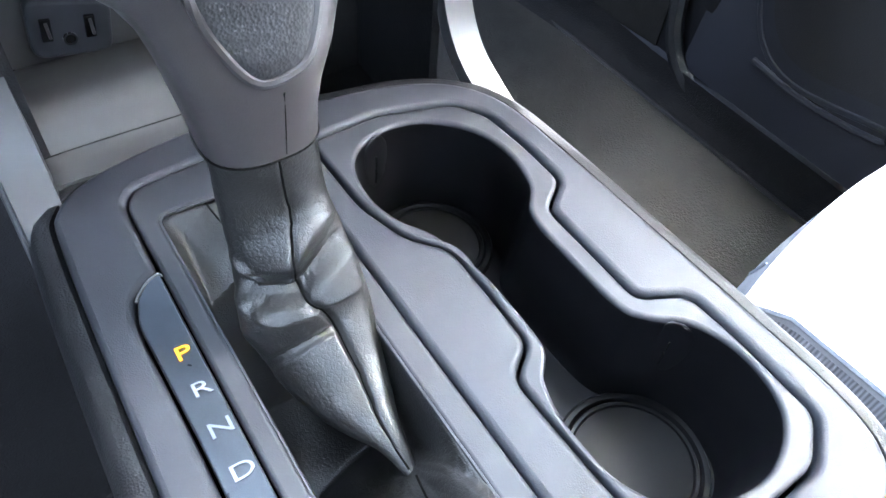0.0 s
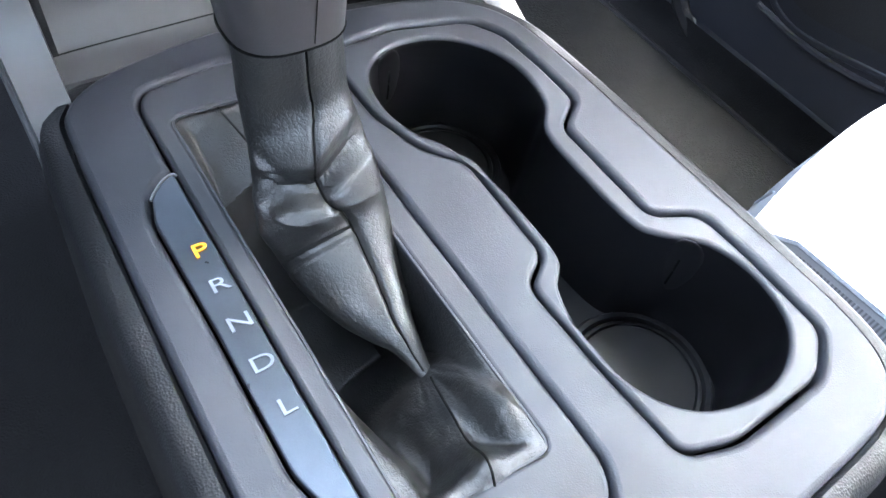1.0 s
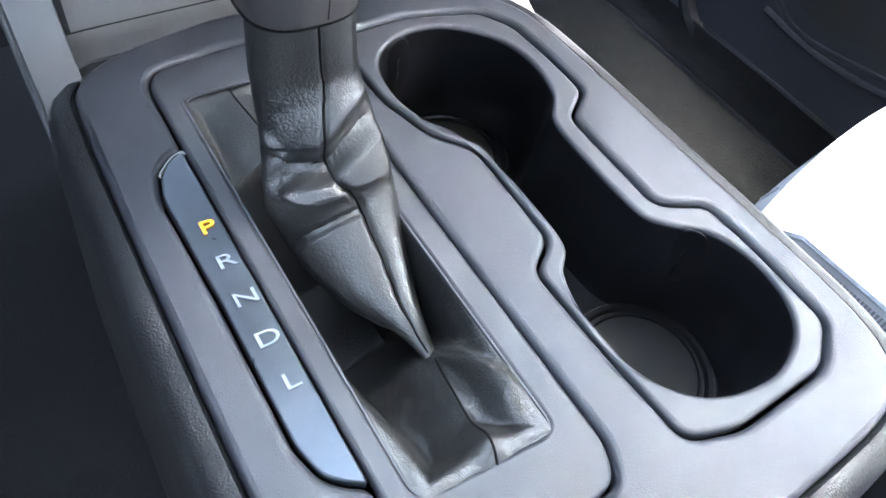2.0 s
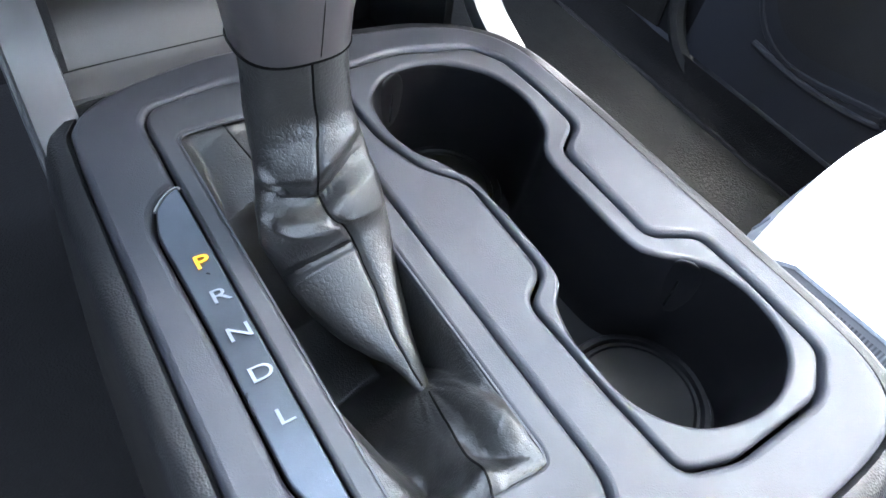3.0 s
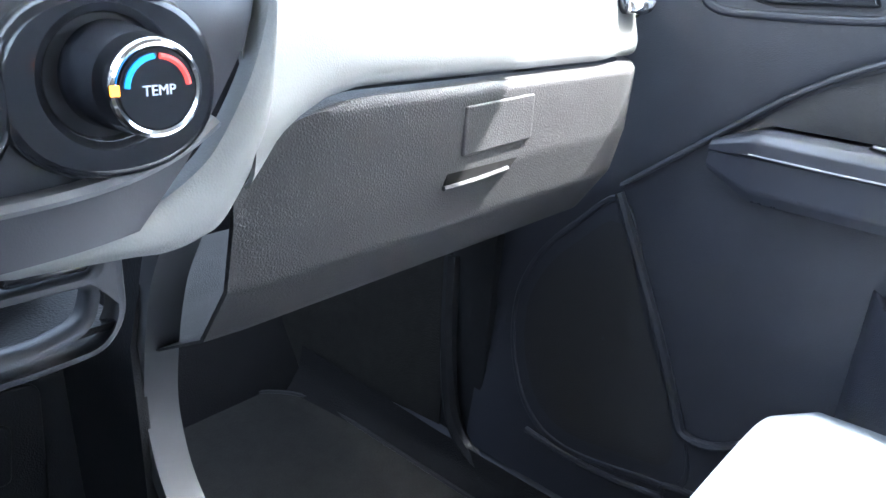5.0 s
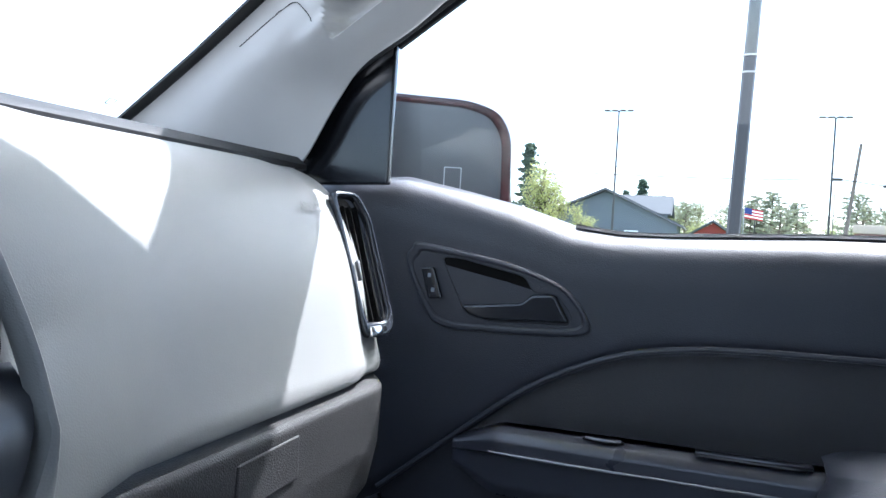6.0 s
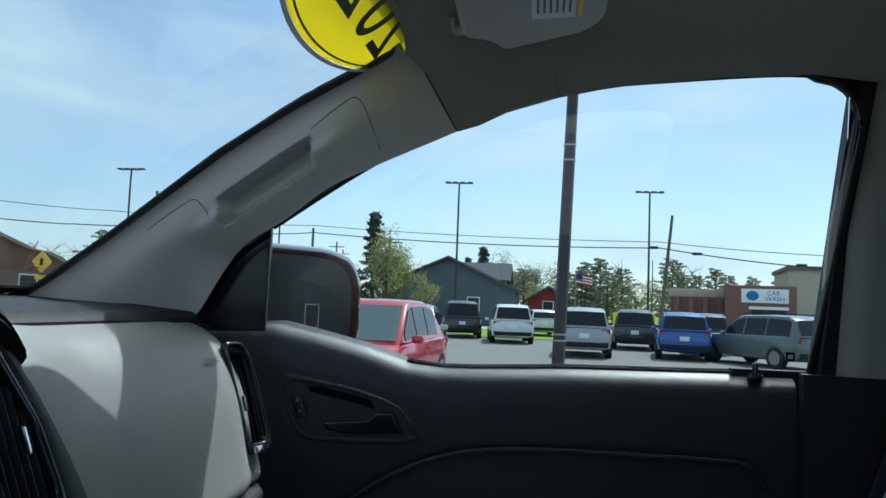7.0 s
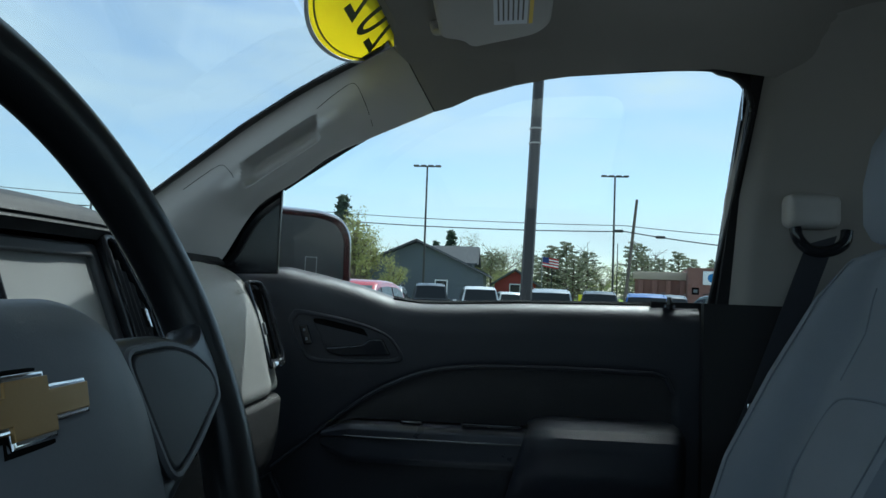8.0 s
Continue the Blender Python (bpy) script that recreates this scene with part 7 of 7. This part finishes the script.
gable_house("brown_house", "low brown brick house with a wide hipped roof", 40.5, 55, 12, 9, 3.0, 5.6, M_BRICK, M_BROWNROOF, 30, 3)
gable_house("far_house", "low tan house far behind the lot", 33.0, 70, 7, 8, 2.6, 4.4, M_TAN, M_BROWNROOF, 20, 2)


def car_wash():
    x, y = polar(-17.0, 66)
    t = thing("car_wash", "flat roofed brown brick car wash building with a white sign", "car wash", at=(x, y, GROUND))
    t.rotation_euler = (0, 0, radians(-10))
    part("front_block", box(9, 5.4, 4.2, (4.5, 1.2, 2.1), 0.03), M_BRICK, t)
    part("tower", box(9, 5.0, 5.6, (4.6, -3.4, 2.8), 0.03), M_TAN, t, "tan stucco tower")
    part("tower_cap", box(9.4, 5.4, 0.35, (4.6, -3.4, 5.7), 0.03), M_BROWNROOF, t)
    part("side_wing", box(8, 4.6, 3.2, (6.5, 6.0, 1.6), 0.03), M_BRICK, t)
    part("wing_roof", box(8.3, 4.9, 0.7, (6.5, 6.0, 3.5), 0.05), M_TAN, t, "tan parapet")
    for k in range(4):
        part("brick_pier", box(0.5, 0.45, 3.1, (2.3, 4.2 + 1.2 * k, 1.55), 0.02), M_BRICK, t)
    # a dark box on the wall imitates the bay's shaded opening
    bay = part("bay_door", box(0.2, 2.6, 2.2, (-0.02, 0.6, 1.15)), M_CARGLASS, t, "dark panel standing in for the shaded wash bay opening")
    part("bay_frame", box(0.12, 3.0, 0.25, (-0.10, 0.6, 2.35), 0.01), M_WHITE, bay)
    sign = part("sign_board", box(0.12, 3.6, 1.15, (-0.08, 0.9, 3.35), 0.02), M_WHITE, t, "white sign board")
    SM = Matrix.Translation((-0.15, 0, 0)) @ Matrix(((0, 0, -1, 0), (-1, 0, 0, 0), (0, 1, 0, 0), (0, 0, 0, 1)))
    m_blue = material("blue_sign_paint", (0.02, 0.16, 0.42), 0.5)
    part("sign_words", words("CAR", 0.52, 0.01, SM @ Matrix.Translation((-0.25, 3.58, 0))), m_blue, sign, "blue lettering")
    part("sign_words", words("WASH", 0.52, 0.01, SM @ Matrix.Translation((-0.15, 3.12, 0))), m_blue, sign, "blue lettering")
    part("sign_disc", plate([ellipse(-1.85, 3.35, 0.48, 0.40)], 0.02, m=SM), m_blue, sign, "blue oval emblem")


car_wash()


# yellow signs and a flag
def diamond_sign(az, d, z):
    x, y = polar(az, d)
    t = thing("road_sign", "yellow diamond road sign on a post", "road sign", at=(x, y, GROUND))
    part("post", tube([(0, 0, 0), (0, 0, z + 0.4)], 0.04, 6), M_POLE, t)
    m_y = material("yellow_sign_paint", (0.80, 0.50, 0.02), 0.5)
    part("board", box(0.03, 0.75, 0.75, (-0.05, 0, z + 0.1), 0.01, m=pose(0, 0, 0, 45)), m_y, t)
    part("symbol", box(0.02, 0.16, 0.30, (-0.075, 0, z + 0.1), 0.005), M_WIRE, t, "black symbol")
    part("lower_board", box(0.03, 0.6, 0.28, (-0.05, 0, z - 0.65), 0.01), m_y, t)


diamond_sign(36.3, 40, 2.65)
yx, yy_ = polar(-6.3, 45)
ys = thing("yellow_board", "yellow sign board behind the parked cars", "sign board", at=(yx, yy_, GROUND))
part("board", box(0.05, 0.7, 0.8, (0, 0.2, 1.15), 0.02), material("yellow_board_paint", (0.75, 0.65, 0.02), 0.5), ys)
part("post", tube([(0.05, 0.4, 0), (0.05, 0.4, 1.2)], 0.04, 6), M_POLE, ys)

fx_, fy_ = polar(-2.75, 70)
flag = thing("flag", "red and white striped flag with a blue corner on a pole", "flag", at=(fx_, fy_, GROUND))
part("pole", tube([(0, 0, 0), (0, 0, 5.2)], 0.04, 6), M_RIM, flag)
m_fr, m_fb = material("flag_red", (0.45, 0.03, 0.04), 0.8), material("flag_blue", (0.03, 0.05, 0.20), 0.8)
for k in range(7):
    part("stripe", sheet(lambda u, v: (0.10 * math.sin(6 * u), -0.05 - 1.5 * u, 5.05 - 0.13 * (k + v) - 0.25 * u), 8, 1, 0.01, (1, 0, 0)), m_fr if k % 2 == 0 else M_WHITE, flag)
part("canton", sheet(lambda u, v: (0.10 * math.sin(2.4 * u) - 0.02, -0.05 - 0.6 * u, 5.06 - 0.52 * v - 0.10 * u), 4, 1, 0.01, (1, 0, 0)), m_fb, flag)


# trees
def tree(az, d, h, kind, spread=None, seed=1, label=None):
    rng = random.Random(seed)
    x, y = polar(az, d)
    t = thing("tree", label or {"spruce": "dark green pointed spruce tree", "pine": "pale green ragged pine tree", "leaf": "tree in young yellow green spring leaf", "bare": "bare branching tree in early spring", "dark": "rounded mid green tree"}[kind], "tree", "trees", (x, y, GROUND))
    sp = spread or h * 0.35
    conif = kind in ("spruce", "pine")
    tr = bmesh.new()
    tube([(0, 0, 0), (rng.uniform(-.1, .1), rng.uniform(-.1, .1), h * 0.5), (0, 0, h * (0.97 if conif else 0.72))], [h * 0.022, h * 0.016, h * 0.003], 7, tr)
    tips = []
    nb_ = 54 if conif else 20
    for k in range(nb_):
        if conif:
            f = 0.10 + 0.86 * k / nb_
            ln = sp * (1 - f) ** (1.0 if kind == "spruce" else 0.60) * rng.uniform(0.55, 1.25) * (1.0 if kind == "spruce" else 1.2) + 0.12
            a = k * 2.4 + rng.uniform(-.4, .4)
            p0 = Vector((0, 0, h * f))
            p1 = p0 + Vector((math.cos(a) * ln, math.sin(a) * ln, (-0.18 if kind == "spruce" else 0.12) * ln))
        else:
            f = rng.uniform(0.22, 0.62)
            a = rng.uniform(0, 6.28)
            p0 = Vector((0, 0, h * f))
            ln = sp * rng.uniform(0.5, 1.0)
            p1 = Vector((math.cos(a) * ln, math.sin(a) * ln, h * min(0.97, f + rng.uniform(0.15, 0.42))))
        tube([p0, p0.lerp(p1, 0.5) + Vector((0, 0, 0.02 * h)), p1], [h * 0.007, h * 0.004, h * 0.0015], 4, tr)
        tips.append((p0, p1))
        if not conif:
            for j in range(5):
                q0 = p0.lerp(p1, rng.uniform(0.4, 0.9))
                q1 = q0 + Vector((rng.uniform(-1, 1), rng.uniform(-1, 1), rng.uniform(0.0, 1.0))) * sp * 0.42
                tube([q0, q1], [h * 0.0045, h * 0.002], 3, tr)
                tips.append((q0, q1))
    part("trunk", tr, M_BARK, t)
    if kind == "bare":
        return t
    verts, faces = [], []
    for p0, p1 in tips:
        n = (60 if kind == "spruce" else 36) if conif else 24
        for j in range(n):
            w = rng.uniform((0.12 if kind == "spruce" else 0.30) if conif else 0.35, 1.05)
            c = p0.lerp(p1, w)
            r = (0.05 * h * (0.35 + 0.65 * (1 - w))) if conif else 0.075 * h
            c += Vector((rng.gauss(0, r * 0.55), rng.gauss(0, r * 0.55), rng.gauss(0, r * (0.30 if conif else 0.55))))
            s = h * rng.uniform(0.008, 0.020) * (1.25 if conif else 0.85)
            a = Vector((rng.uniform(-1, 1), rng.uniform(-1, 1), rng.uniform(-1, 1))).normalized() * s
            b = a.orthogonal().normalized() * s * rng.uniform(0.4, 0.9)
            i = len(verts)
            verts += [c - a, c + b, c + a, c - b]
            faces.append((i, i + 1, i + 2, i + 3))
    me = bpy.data.meshes.new("crown")
    me.from_pydata([tuple(v) for v in verts], [], faces)
    part("crown", me, {"spruce": M_NEEDLE, "pine": M_NEEDLE2, "leaf": M_LEAF, "dark": M_LEAFHAZE}[kind], t, smooth=False)
    return t


TREES = [(13.0, 58, 9.1, "spruce", 3.0), (11.9, 54, 7.3, "leaf", 1.5), (11.1, 60, 6.8, "leaf", 1.5), (8.8, 50, 3.9, "leaf", 1.0), (4.4, 82, 8.6, "spruce", 2.4), (5.6, 86, 7.6, "spruce", 2.2), (2.0, 95, 8.0, "dark", 4.2), (0.3, 96, 7.6, "dark", 4.4),
         (-0.6, 78, 4.2, "leaf", 2.4), (9.9, 100, 7.8, "bare", 4.0), (7.4, 105, 7.6, "bare", 4.2), (-3.2, 84, 6.6, "pine", 3.2), (-5.2, 80, 6.0, "pine", 3.0), (-2.0, 88, 6.4, "pine", 3.0), (-10.3, 84, 6.4, "pine", 3.0), (-13.8, 92, 6.6, "pine", 3.0), (1.2, 90, 6.6, "pine", 3.4), (-0.2, 80, 4.4, "leaf", 2.4), (-3.6, 86, 7.4, "pine", 2.8), (-4.6, 84, 7.8, "pine", 3.0), (-5.6, 88, 7.6, "bare", 3.6), (-6.2, 86, 6.8, "pine", 2.8),
         (-7.3, 90, 5.6, "leaf", 2.8), (-9.9, 88, 8.2, "pine", 2.8), (-10.8, 92, 8.0, "bare", 3.0), (-11.6, 90, 6.4, "pine", 2.4), (-12.9, 86, 7.0, "pine", 2.5), (-15.4, 100, 6.8, "pine", 2.6), (-17.2, 104, 6.8, "pine", 2.6),
         (32.4, 62, 6.6, "pine", 2.8), (34.8, 66, 5.0, "bare", 2.8), (36.6, 66, 5.4, "bare", 2.8), (39.5, 72, 6.0, "bare", 3.0), (15.6, 84, 6.4, "dark", 2.4)]
for k, (az, d, h, kd, sp) in enumerate(TREES):
    tree(az, d, h, kd, sp, 11 + k)

# far woods along the horizon
rngw = random.Random(5)
wv, wf = [], []
for k in range(5200):
    az = rngw.uniform(-40, 60)
    d = rngw.uniform(120, 150)
    hh = 3.6 + 2.4 * noise.noise(Vector((az * 0.35, 0, 0))) + 1.2 * noise.noise(Vector((az * 1.7, 3, 0)))
    x, y = polar(az, d)
    z = GROUND + abs(rngw.random() ** 0.7) * max(1.0, hh) * (d / 105)
    s = rngw.uniform(0.25, 0.60)
    a = Vector((rngw.uniform(-1, 1), rngw.uniform(-1, 1), rngw.uniform(-1, 1))).normalized() * s
    b = a.orthogonal().normalized() * s * 0.7
    c = Vector((x, y, z))
    i = len(wv)
    wv += [c - a, c + b, c + a, c - b]
    wf.append((i, i + 1, i + 2, i + 3))
me = bpy.data.meshes.new("woods")
me.from_pydata([tuple(v) for v in wv], [], wf)
tagged(part("woods", me, M_LEAFHAZE, smooth=False), "distant line of mixed spring woods", "woods", kind="stuff")
